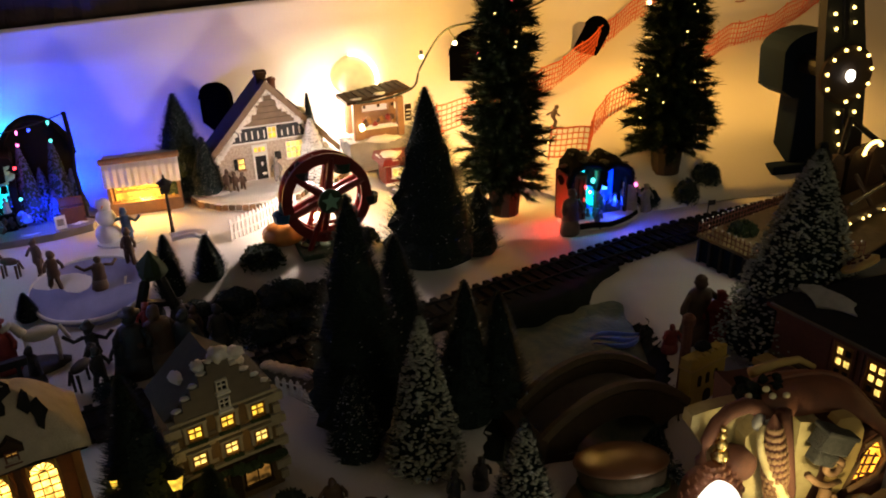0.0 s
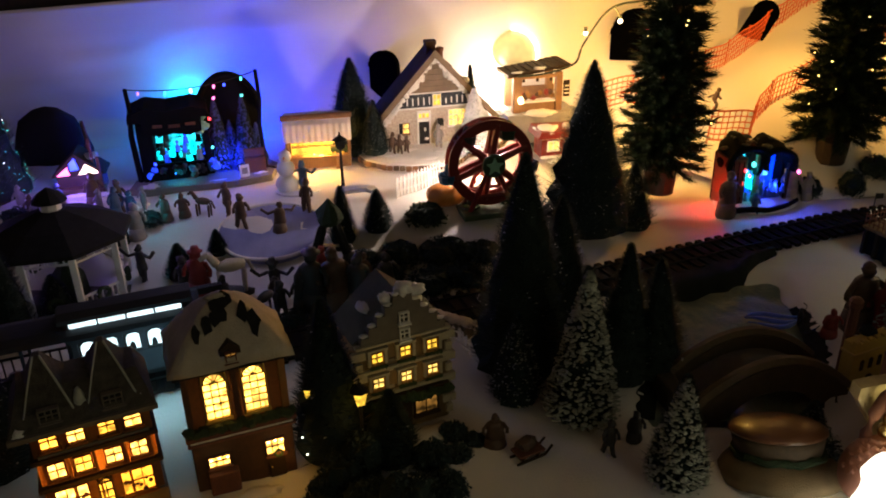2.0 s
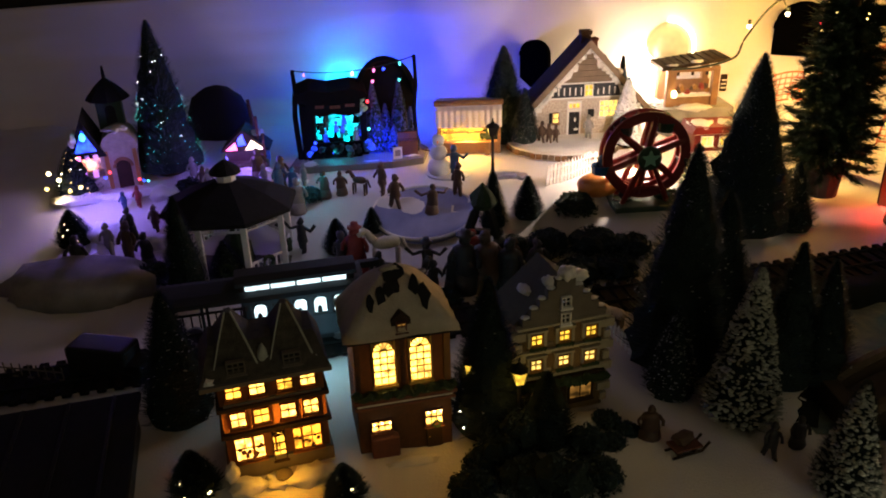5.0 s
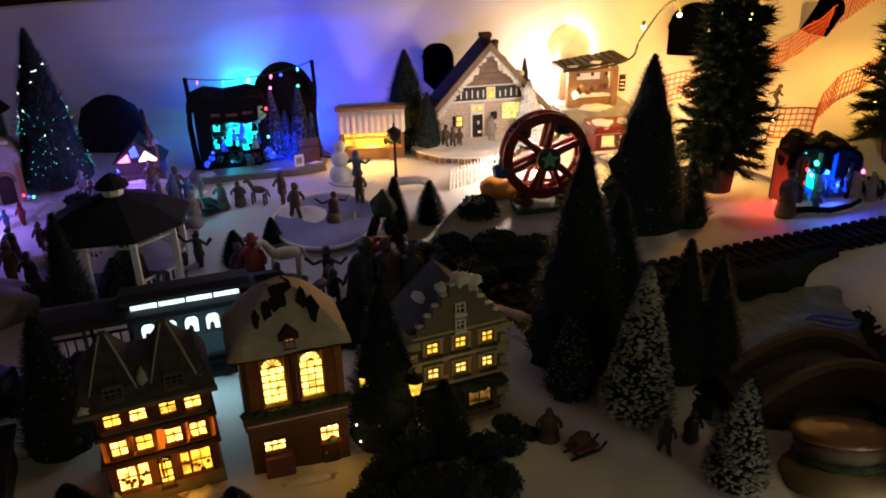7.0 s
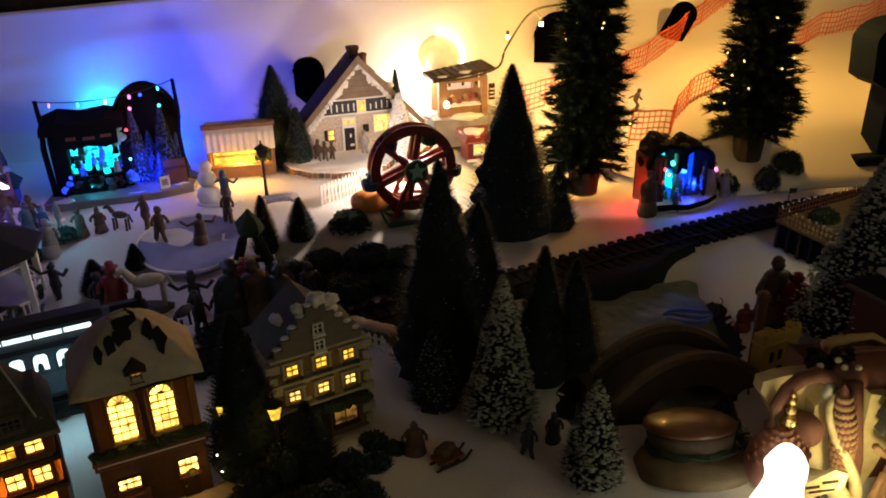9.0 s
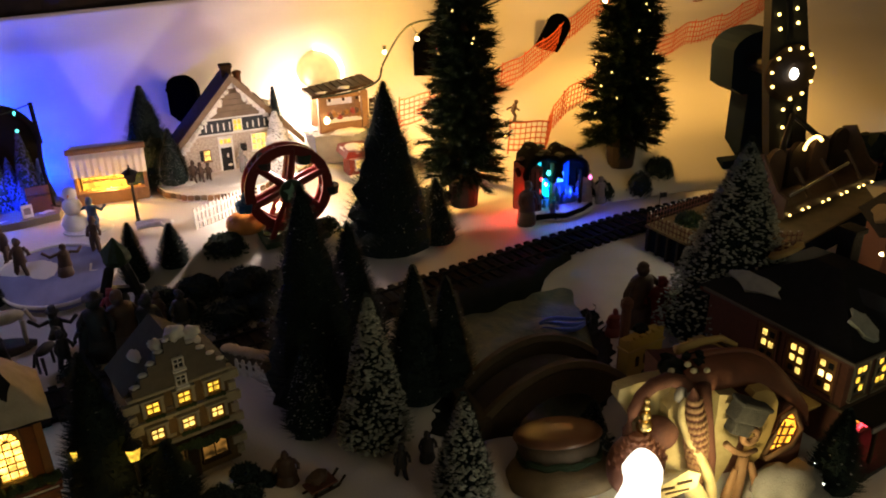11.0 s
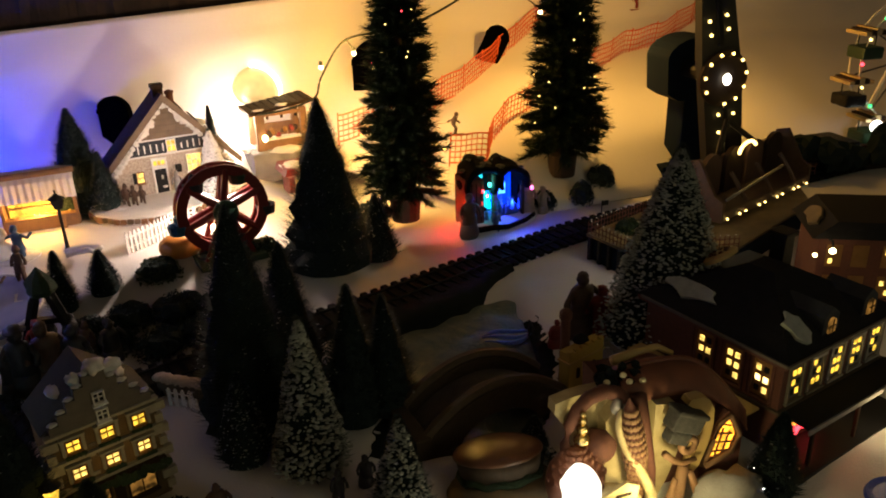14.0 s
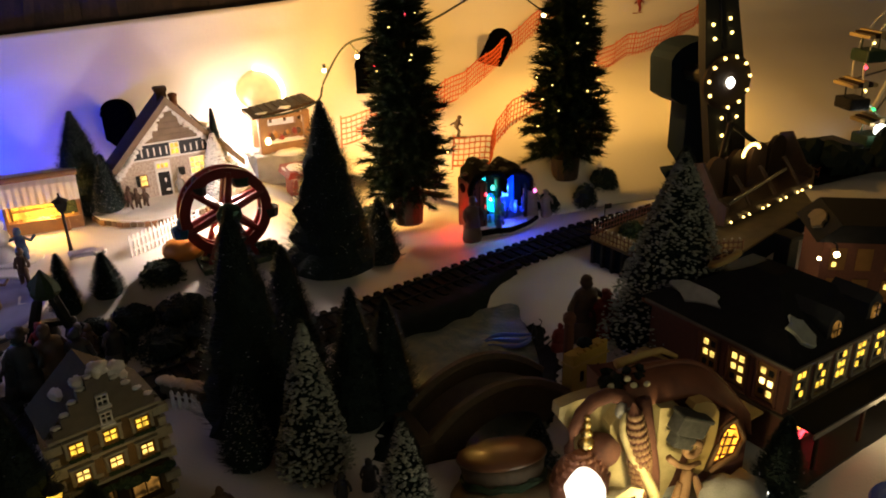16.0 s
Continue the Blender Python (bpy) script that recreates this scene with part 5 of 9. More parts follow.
    part("notice", boxes((-0.006, 0.006, -0.002, -0.001, 0.007, 0.020)), GREYF, nb)
    blob_snow(t, [(-0.11, -0.06, 0.010, 0.016, 1.2, 1, 0.5), (0.02, -0.066, 0.010, 0.012, 2.8, 0.6, 0.4), (0.11, -0.05, 0.010, 0.014, 1.5, 0.7, 0.4)], "snow_bank", "snow heaped on the base")


music_stage()


# ---- back row ----
def pavilion():
    t = thing("wooden_pavilion", 0.545, -0.105, 0.10, 8, "open timber shelter with a snowy plank roof and a lantern", "shelter")
    part("base", boxes((-0.085, 0.095, -0.06, 0.05, -0.06, 0.012), bevel=0.004), ROCK, t, "snowy stone base")
    for x, y in ((-0.055, -0.035), (0.050, -0.035), (-0.055, 0.035), (0.050, 0.035)):
        w = 0.011 if x < 0 else 0.008
        part("post", boxes((x - w, x + w, y - 0.008, y + 0.008, 0.012, 0.105), bevel=0.002), WOOD, t)
    bm = bmesh.new()
    slab(bm, [(-0.082, 0.099), (0.074, 0.119), (0.074, 0.125), (-0.082, 0.105)], -0.052, 0.045)
    r = part("roof", bm, DARKWOOD, t, "thin sloping dark plank roof")
    for k in range(9):
        part("plank", boxes((-0.0825 + k * 0.0174, -0.0665 + k * 0.0174, -0.054, 0.047, 0.1052 + k * 0.00224, 0.1076 + k * 0.00224), bevel=0.0006), DARKWOOD, r)
    part("beam", boxes((-0.062, 0.058, -0.042, -0.036, 0.093, 0.101), bevel=0.001), WOOD, t)
    part("counter", boxes((-0.055, 0.06, -0.035, -0.018, 0.012, 0.034), bevel=0.0015), WOOD, t)
    part("counter_top", boxes((-0.06, 0.065, -0.04, -0.014, 0.034, 0.038), bevel=0.001), SNOWCAP, t)
    part("sign", boxes((0.060, 0.076, -0.044, -0.041, 0.045, 0.085), bevel=0.001), DARKWOOD, t, "dark hanging board with unreadable marks")
    bm = boxes((0.062, 0.074, -0.0452, -0.0438, 0.052, 0.055), (0.062, 0.073, -0.0452, -0.0438, 0.061, 0.064), (0.063, 0.074, -0.0452, -0.0438, 0.070, 0.073))
    part("sign_mark", bm, WHITE, t)
    bm = bmesh.new()
    ball(bm, -0.050, -0.052, 0.045, 0.008, 2, 0.8, 0.8, 1.1)
    part("lantern", bm, G_WARM, t, "warm lit lantern")
    rng = random.Random(21)
    for k in range(14):
        bm = bmesh.new()
        ball(bm, -0.05 + 0.105 * k / 13, -0.026, 0.044 + 0.012 * rng.random(), 0.005 + 0.004 * rng.random(), 1, 1, 1, 1.3, 0.7)
        part("ware", bm, (WOOD, REDF, BROWNF, OCHRE)[k % 4], t)
    part("back_board", boxes((-0.058, 0.062, 0.028, 0.032, 0.012, 0.060), bevel=0.001), WOOD, t)
    for x in (-0.030, 0.005, 0.040):
        part("hanging_lamp", boxes((x, x + 0.006, -0.004, 0.002, 0.076, 0.094), bevel=0.001), DARKWOOD, t)
    blob_snow(t, [(-0.055, -0.045, 0.111, 0.008, 1.8, 0.9, 0.25), (0.0, -0.046, 0.118, 0.010, 1.5, 0.9, 0.3), (0.0, -0.055, 0.012, 0.016, 2.5, 0.7, 0.5), (-0.08, 0, 0.01, 0.016, 1, 1.6, 0.6)])


pavilion()


def moon_globe():
    t = thing("globe_lamp", 0.50, -0.012, 0.10, 0, "round frosted globe behind the shelter, glowing in place of lamplight", "lamp")
    bm = bmesh.new()
    turned(bm, [(0.03, 0), (0.03, 0.008), (0.008, 0.012), (0.008, 0.075)], 16)
    part("stand", bm, DARKWOOD, t)
    bm = bmesh.new()
    ball(bm, 0.012, 0, 0.128, 0.060, 3, 1, 0.35, 1)
    # The globe is no lamp; the light on it is its own glow.
    o = part("shade", bm, G_GLOBE, t, "frosted globe with a dim glow put in for lamplight", smooth=True)
    o.visible_shadow = False
    # The lit rim is added as a glowing sliver.
    bm = bmesh.new()
    prev = None
    for a in np.linspace(-0.9, 1.75, 24):
        w = 0.010 * math.sin(math.pi * (a + 0.9) / 2.65) + 0.0004
        cur = [bm.verts.new((0.012 + r * math.cos(a), y, 0.128 + r * math.sin(a))) for r, y in ((0.061, -0.004), (0.061 - w, -0.020), (0.0605 - w, 0.004), (0.061, 0.004))]
        if prev:
            for q in range(4):
                bm.faces.new((prev[q], cur[q], cur[(q + 1) % 4], prev[(q + 1) % 4]))
        prev = cur
    part("crescent", bm, G_WARM, t, "glowing strip painted as the globe's lit rim", smooth=True)


moon_globe()


def red_kiosk():
    t = thing("red_kiosk", 0.578, -0.262, 0.040, 8, "small red and white kiosk with a lit front and snowy roof", "kiosk")
    part("wall", boxes((-0.05, 0.05, -0.02, 0.035, 0, 0.05), bevel=0.0015), REDP, t)
    pane(t, -0.022, 0.020, 0.026, 0.020, -0.02, W_PALE, WHITE, 2, 1)
    pane(t, 0.022, 0.020, 0.030, 0.018, -0.02, W_YELLOW, WHITE, 3, 1)
    part("trim_board", boxes((-0.052, 0.052, -0.024, -0.019, 0.045, 0.051), (-0.052, 0.052, -0.023, -0.019, 0.0, 0.006), bevel=0.001), WHITE, t)
    bm = bmesh.new()
    slab(bm, [(-0.062, 0.05), (0.062, 0.05), (0.056, 0.064), (-0.056, 0.066)], -0.035, 0.045)
    part("roof", bm, REDP, t)
    blob_snow(t, [(-0.03, 0.0, 0.064, 0.017, 1.7, 1.9, 0.28), (0.03, 0.0, 0.063, 0.017, 1.6, 1.9, 0.28)], "roof_snow", "thick snow on the roof")
    blob_snow(t, [(0.0, -0.045, 0.0, 0.014, 3.0, 0.8, 0.5), (0.03, -0.04, 0.006, 0.010, 1, 1, 1)], "snow_bank", "snow before the kiosk")


red_kiosk()


def ferris_wheel():
    t = thing("red_ferris_wheel", 0.366, -0.620, lie(0.36, -0.62), 10, "glossy red toy wheel with a star plate and small gondolas", "fairground wheel")
    R, cz = 0.081, 0.094
    for y in (-0.012, 0.012):
        bm = bmesh.new()
        prev = None
        n = 40
        for k in range(n):
            a = 6.28319 * k / n
            c, s = math.cos(a), math.sin(a)
            cur = [bm.verts.new((r * c, y + dy, cz + r * s)) for r, dy in ((R, -0.003), (R, 0.003), (R - 0.018, 0.003), (R - 0.018, -0.003))]
            if prev:
                for q in range(4):
                    bm.faces.new((prev[q], cur[q], cur[(q + 1) % 4], prev[(q + 1) % 4]))
            else:
                first = cur
            prev = cur
        for q in range(4):
            bm.faces.new((prev[q], first[q], first[(q + 1) % 4], prev[(q + 1) % 4]))
        rim = part("rim", bm, REDP, t, "red ring")
        for k in range(6):
            a = 6.28319 * k / 6 + 0.35
            bm = bmesh.new()
            p, q = Vector((0.012 * math.cos(a), y, cz + 0.012 * math.sin(a))), Vector(((R - 0.008) * math.cos(a), y, cz + (R - 0.008) * math.sin(a)))
            tube(bm, [p, p.lerp(q, 0.5), q], 0.008, 6, 0.006)
            part("spoke", bm, REDP, rim)
    for k in range(8):
        a = 6.28319 * k / 8 + 0.2
        x, z = (R - 0.005) * math.cos(a), cz + (R - 0.005) * math.sin(a)
        bm = bmesh.new()
        tube(bm, [(x, -0.014, z), (x, 0.014, z)], 0.0025, 6)
        part("crossbar", bm, REDP, t)
    for k, m in enumerate((DARKF, GREEN, DARKF, BLUEP, DARKF, GREEN)):
        a = 6.28319 * k / 6 + 0.05
        x, z = (R - 0.002) * math.cos(a), cz + (R - 0.002) * math.sin(a)
        bm = bmesh.new()
        turned(bm, [(0.006, -0.034), (0.016, -0.030), (0.019, -0.014), (0.017, -0.013), (0.014, -0.026), (0.004, -0.029)], 10, x, 0, z)
        tube(bm, [(x, 0, z), (x, 0, z - 0.028)], 0.0012, 4)
        ball(bm, x, 0, z - 0.006, 0.009, 1, 0.9, 0.9, 1.3, 0.4)
        part("gondola", bm, m, t, "small round gondola")
    for y in (-0.022, 0.022):
        bm = bmesh.new()
        for s in (-1, 1):
            tube(bm, [(s * 0.045, y, 0), (s * 0.004, y, cz)], 0.005, 6)
        tube(bm, [(-0.03, y, 0.035), (0.03, y, 0.035)], 0.0035, 5)
        part("support", bm, REDP, t, "A-shaped support")
    bm = bmesh.new()
    tube(bm, [(0, -0.028, cz), (0, 0.026, cz)], 0.006, 10)
    part("axle", bm, REDP, t)
    bm = bmesh.new()
    star = []
    for k in range(10):
        a = math.pi / 2 + k * math.pi / 5
        r = 0.017 if k % 2 == 0 else 0.008
        star.append((r * math.cos(a), cz + r * math.sin(a)))
    slab(bm, star, -0.037, -0.033)
    part("star", bm, MINT, t, "pale green star on the hub")
    bm = bmesh.new()
    turned(bm, [(0.022, 0), (0.022, 0.005), (0.018, 0.007)], 20)
    o = part("hub_plate", bm, GREEN, t)
    o.matrix_basis = pose(0, -0.027, cz, 90, 0, 0)
    part("base", boxes((-0.06, 0.06, -0.045, 0.045, -0.004, 0.007), bevel=0.002), GREEN, t, "green base plate")
    bm = bmesh.new()
    ball(bm, -0.018, -0.003, 0.06, 0.007, 2)
    part("bulb", bm, G_WARM, t, "lit bulb inside the wheel")


ferris_wheel()


def lobed_roof(house, x, y, z, r, seed):
    """A drooping hood of dark lumps, thickest at the top, with grey snow in its creases."""
    rng = random.Random(seed)
    bm = bmesh.new()
    rows = []
    for j in range(9):
        v = -0.5 + 1.0 * j / 8
        row = []
        for i in range(13):
            a = math.pi * (-0.08 + 1.16 * i / 12)
            k = 1 + 0.20 * noise.noise((x * 90 + math.cos(a) * 2.2, v * 3.0, math.sin(a) * 2.2))
            row.append((v, a, k))
        rows.append(row)
    for shell in (1.0, 0.78):
        grid = [[bm.verts.new((x + r * shell * k * math.cos(a) * (1 - 0.25 * v), y + v * 0.075, z + r * 0.92 * shell * k * math.sin(a) * (1 + 0.22 * v))) for v, a, k in row] for row in rows]
        for p, q in zip(grid, grid[1:]):
            for i in range(12):
                bm.faces.new((p[i], p[i + 1], q[i + 1], q[i]))
        if shell == 1.0:
            outer = grid
    for j in (0, 8):
        for i in range(12):
            bm.faces.new((outer[j][i], outer[j][i + 1], grid[j][i + 1], grid[j][i]))
    roof = part("roof", bm, STAGEB, house, "dark lumpy hooded roof", smooth=True)
    for k in range(9):
        a, v = math.pi * (0.15 + 0.7 * rng.random()), rng.uniform(-0.42, 0.3)
        bm = bmesh.new()
        ball(bm, x + r * math.cos(a) * (1 - 0.25 * v), y + v * 0.075, z + r * 0.92 * math.sin(a) * (1 + 0.22 * v) + 0.001, 0.004 + 0.004 * rng.random(), 1, 1.5, 1.2, 0.5, 0.9)
        part("roof_snow", bm, ROOFG, roof, "grey rag of snow")
    return roof


def toy_workshop():
    t = thing("toy_workshop", 0.935, -0.522, 0.0, 6, "small dark workshop with two hooded roofs, lit turquoise and blue inside", "house")
    t.scale = (0.90, 1.0, 1.20)
    part("wall", boxes((-0.082, 0.066, 0.034, 0.048, 0, 0.090), (0.060, 0.068, 0.0, 0.034, 0, 0.075), bevel=0.002), STAGEB, t, "dark walls")
    part("side_room", boxes((-0.088, -0.044, -0.024, 0.034, 0.0, 0.092), bevel=0.003), BRICKD, t, "dull red-brown boarded side room")
    for k in range(3):
        part("board_joint", boxes((-0.078 + k * 0.012, -0.0765 + k * 0.012, -0.0252, -0.0232, 0.004, 0.086)), STAGEB, t)
    # Both back walls glow themselves, for the coloured light inside.
    part("light_panel", boxes((-0.004, 0.058, 0.028, 0.033, 0.014, 0.080)), glow("deep_blue_panel", (0.0, 0.03, 1), 2.4, 0.6, 60), t, "back wall glowing deep blue in place of lamplight")
    part("light_panel", boxes((-0.040, -0.020, 0.026, 0.033, 0.040, 0.086)), G_CYAN, t, "back wall glowing turquoise in place of lamplight")
    part("lit_window", slab(bmesh.new(), arch(0.016, 0.036, 0.046, 0.074, 6), 0.016, 0.0275), glow("blue_white_pane", (0.05, 0.25, 1), 5, 0.3, 60), t, "bright blue-white arched window")
    lobed_roof(t, -0.044, 0.006, 0.076, 0.046, 5)
    lobed_roof(t, 0.028, 0.008, 0.070, 0.044, 6)
    part("post", boxes((-0.018, -0.006, -0.020, -0.010, 0, 0.094), bevel=0.001), WOOD, t, "tan timber post")
    part("post", boxes((0.060, 0.067, -0.020, -0.013, 0, 0.075), bevel=0.001), DARKWOOD, t)
    part("bench", boxes((-0.006, 0.056, -0.012, 0.006, 0.012, 0.028), bevel=0.001), BLUEF, t, "work bench in blue light")
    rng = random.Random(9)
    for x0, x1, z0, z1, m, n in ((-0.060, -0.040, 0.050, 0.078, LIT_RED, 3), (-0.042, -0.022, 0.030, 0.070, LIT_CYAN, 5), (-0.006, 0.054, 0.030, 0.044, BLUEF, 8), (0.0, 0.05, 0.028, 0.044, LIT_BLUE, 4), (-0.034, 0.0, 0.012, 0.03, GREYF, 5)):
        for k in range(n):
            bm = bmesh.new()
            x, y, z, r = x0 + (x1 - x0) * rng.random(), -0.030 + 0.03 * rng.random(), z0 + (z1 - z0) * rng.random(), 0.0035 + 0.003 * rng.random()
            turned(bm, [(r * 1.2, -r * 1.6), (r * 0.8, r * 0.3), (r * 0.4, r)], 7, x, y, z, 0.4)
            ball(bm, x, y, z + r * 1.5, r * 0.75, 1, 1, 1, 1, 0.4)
            part("toy", bm, m, t, "small painted toy, some glowing as if in coloured light")
    for x, z, g, r in ((-0.034, 0.082, G_AQUA, 0.005), (-0.052, 0.072, G_RED, 0.0035), (0.080, 0.062, G_PINK, 0.0045), (-0.040, 0.062, G_RED, 0.003)):
        bm = bmesh.new()
        ball(bm, x, -0.030, z, r, 1)
        part("bulb", bm, g, t, "lit coloured bulb")
    bm = bmesh.new()
    turned(bm, [(0.100, -0.004), (0.099, 0.005), (0.085, 0.011), (0.001, 0.012)], 24, 0.004, -0.002, 0.0, 0.22, 0.52)
    part("base", bm, SNOWCAP, t, "snowy base", smooth=True)
    bm = bmesh.new()
    tube(bm, [(-0.085, -0.036, 0.004), (-0.04, -0.050, 0.008), (0.0, -0.056, 0.006), (0.05, -0.050, 0.010), (0.085, -0.034, 0.012)], 0.006, 7, 0.004)
    part("log", bm, STAGEB, t, "dark log along the base")


toy_workshop()



def tram():
    x0 = -0.248
    t = thing("tram", x0, track_y(x0 + 0.02), 0.0145, 18, "dark vintage tram with cold white lit windows on the track", "tram")
    W = 0.034
    part("chassis", boxes((-0.115, 0.165, -0.026, 0.026, 0.006, 0.018), bevel=0.002), BLACKP, t)
    part("lower_body", boxes((-0.006, 0.150, -W, W, 0.016, 0.052), bevel=0.003), GREYBLUE, t, "dark slate body panels")
    part("belt_rail", boxes((-0.008, 0.152, -W - 0.0015, W + 0.0015, 0.050, 0.0535), bevel=0.0008), BLACKP, t)
    part("interior", boxes((0.0, 0.144, -0.030, 0.030, 0.052, 0.084)), BLACKP, t)
    for s in (-1, 1):
        for k in range(5):
            x = 0.010 + k * 0.0275
            bm = bmesh.new()
            slab(bm, arch(x, x + 0.0175, 0.0555, 0.0785, 8), s * W - 0.001, s * W + 0.001)
            wn = part("window", bm, W_COLD, t, "lit window with a rounded head")
            bm = bmesh.new()
            slab(bm, [(x + 0.003, 0.0556), (x + 0.011, 0.0556), (x + 0.010, 0.064), (x + 0.007, 0.067), (x + 0.004, 0.064)], s * (W + 0.0015) - 0.0005, s * (W + 0.0015) + 0.0005)
            part("seat_back", bm, BLACKP, wn, "dark seat outline")
        for k in range(6):
            x = 0.001 + k * 0.0275
            part("window_post", boxes((x - 0.0018, x + 0.0060, s * W - 0.002, s * W + 0.002, 0.052, 0.084), bevel=0.0006), GREYBLUE, t)
        part("upper_rail", boxes((-0.006, 0.150, s * W - 0.0025, s * W + 0.0025, 0.079, 0.087), bevel=0.001), GREYBLUE, t)
        for k in range(4):
            part("clerestory_light", boxes((0.001 + k * 0.0355, 0.034 + k * 0.0355, s * 0.0235 - 0.001, s * 0.0235 + 0.001, 0.0965, 0.1035)), W_COLD, t, "narrow lit strip under the raised roof")
    for nm, prof, xa, xb in (("roof", [(-0.040, 0.087), (-0.036, 0.092), (-0.020, 0.096), (0.020, 0.096), (0.036, 0.092), (0.040, 0.087)], -0.116, 0.166), ("raised_roof", [(-0.026, 0.104), (-0.024, 0.109), (-0.012, 0.114), (0.012, 0.114), (0.024, 0.109), (0.026, 0.104)], -0.012, 0.156), ("clerestory", [(-0.0225, 0.095), (-0.0225, 0.105), (-0.01, 0.106), (0.01, 0.106), (0.0225, 0.105), (0.0225, 0.095)], -0.008, 0.152)):
        bm = bmesh.new()
        a = [bm.verts.new((xa, y, z)) for y, z in prof]
        b = [bm.verts.new((xb, y, z)) for y, z in prof]
        for k in range(5):
            bm.faces.new((a[k], a[k + 1], b[k + 1], b[k]))
        bm.faces.new(a), bm.faces.new(b[::-1]), bm.faces.new((a[0], b[0], b[-1], a[-1]))
        part(nm, bm, BLACKP if nm == "clerestory" else GREYBLUE, t, "dark curved roof" if nm == "roof" else "")
    # open platforms with posts, arches and railings
    for xa, xb in ((-0.112, -0.006), (0.150, 0.163)):
        for y in (-0.030, 0.030):
            for x in {xa, (xa + xb) / 2} if xb - xa > 0.05 else {xb}:
                part("platform_post", boxes((x - 0.002, x + 0.002, y - 0.002, y + 0.002, 0.016, 0.09)), GREYBLUE, t)
            if xb - xa > 0.05:
                bm = bmesh.new()
                tube(bm, [(xa + 0.05 * (1 - math.cos(q)) / 1.0 * 0.5, y, 0.060 + 0.026 * math.sin(q)) for q in np.linspace(0, math.pi / 2, 8)], 0.0022, 6)
                tube(bm, [(xa, y, 0.042), (xb, y, 0.042)], 0.0020, 6)
                rail = part("railing", bm, BLACKP, t, "black platform railing")
                for k in range(9):
                    bm = bmesh.new()
                    tube(bm, [(xa + (xb - xa) * (k + 0.5) / 9, y, 0.016), (xa + (xb - xa) * (k + 0.5) / 9, y, 0.042)], 0.0012, 5)
                    part("baluster", bm, BLACKP, rail)
        part("platform_apron", boxes((xa - 0.003, xa + 0.003, -0.03, 0.03, 0.014, 0.044), bevel=0.002) if xa < 0 else boxes((xb - 0.003, xb + 0.003, -0.03, 0.03, 0.014, 0.044), bevel=0.002), GREYBLUE, t)
    for x in (-0.004, 0.148):
        part("end_wall", boxes((x - 0.002, x + 0.002, -0.032, 0.032, 0.016, 0.088)), GREYBLUE, t)
    bm = bmesh.new()
    ball(bm, 0.168, 0, 0.034, 0.005, 2)
    part("headlight", bm, STEEL, t)
    for x in (-0.08, -0.025, 0.06, 0.125):
        for y in (-0.0225, 0.0225):
            bm = bmesh.new()
            turned(bm, [(0.013, -0.003), (0.013, 0.003), (0.005, 0.004)], 16)
            w = part("wheel", bm, STEEL, t)
            w.matrix_basis = pose(x, y, 0.0125, 90, 0, 0)


tram()


def fence_run(name, pts, height, step, material, label, lights=None, flat=True, z=None, group="fences"):
    """A picket fence along plan points: rails, pickets and, where it has them, lit beads."""
    t = thing(name, 0, 0, 0, 0, label, "fence", group)
    first = None
    for (x0, y0), (x1, y1) in zip(pts, pts[1:]):
        l = math.hypot(x1 - x0, y1 - y0)
        a = math.degrees(math.atan2(y1 - y0, x1 - x0))
        zb = lambda u: (lie(x0 + (x1 - x0) * u, y0 + (y1 - y0) * u) if z is None else z)
        for hgt in (0.3, 0.72):
            bm = bmesh.new()
            tube(bm, [(x0, y0, zb(0) + height * hgt), (x1, y1, zb(1) + height * hgt)], height * 0.045, 4)
            part("rail", bm, material, t)
        n = max(2, int(l / step))
        for k in range(n + 1):
            u = k / n
            x, y = x0 + (x1 - x0) * u, y0 + (y1 - y0) * u
            if first is None:
                w = step * 0.26
                bm = bmesh.new()
                if flat:
                    slab(bm, [(-w, 0), (w, 0), (w, height * 0.88), (0, height), (-w, height * 0.88)], -0.0008, 0.0008)
                else:
                    tube(bm, [(0, 0, 0), (0, 0, height)], 0.0009, 4)
                first = part("picket", bm, material, t, at=(x, y, zb(u)), rz=a)
            else:
                share(first, x, y, zb(u), a)
        if lights:
            for k in range(int(l / lights[1])):
                u = (k + 0.5) / int(l / lights[1])
                bm = bmesh.new()
                ball(bm, 0, 0, 0, lights[2], 1)
                part("bulb", bm, lights[0], t, "tiny lit bulb", at=(x0 + (x1 - x0) * u, y0 + (y1 - y0) * u, zb(u) + height * 1.05))
    return t


fence_run("picket_fence", [(0.195, -0.562), (0.245, -0.518), (0.283, -0.475), (0.318, -0.470)], 0.046, 0.0095, WHITE, "white wooden picket fence on the snow before the farmhouse")
fence_run("picket_fence", [(0.245, -0.985), (0.272, -1.005), (0.296, -1.070)], 0.030, 0.011, WHITE, "white picket fence beside the gabled house")


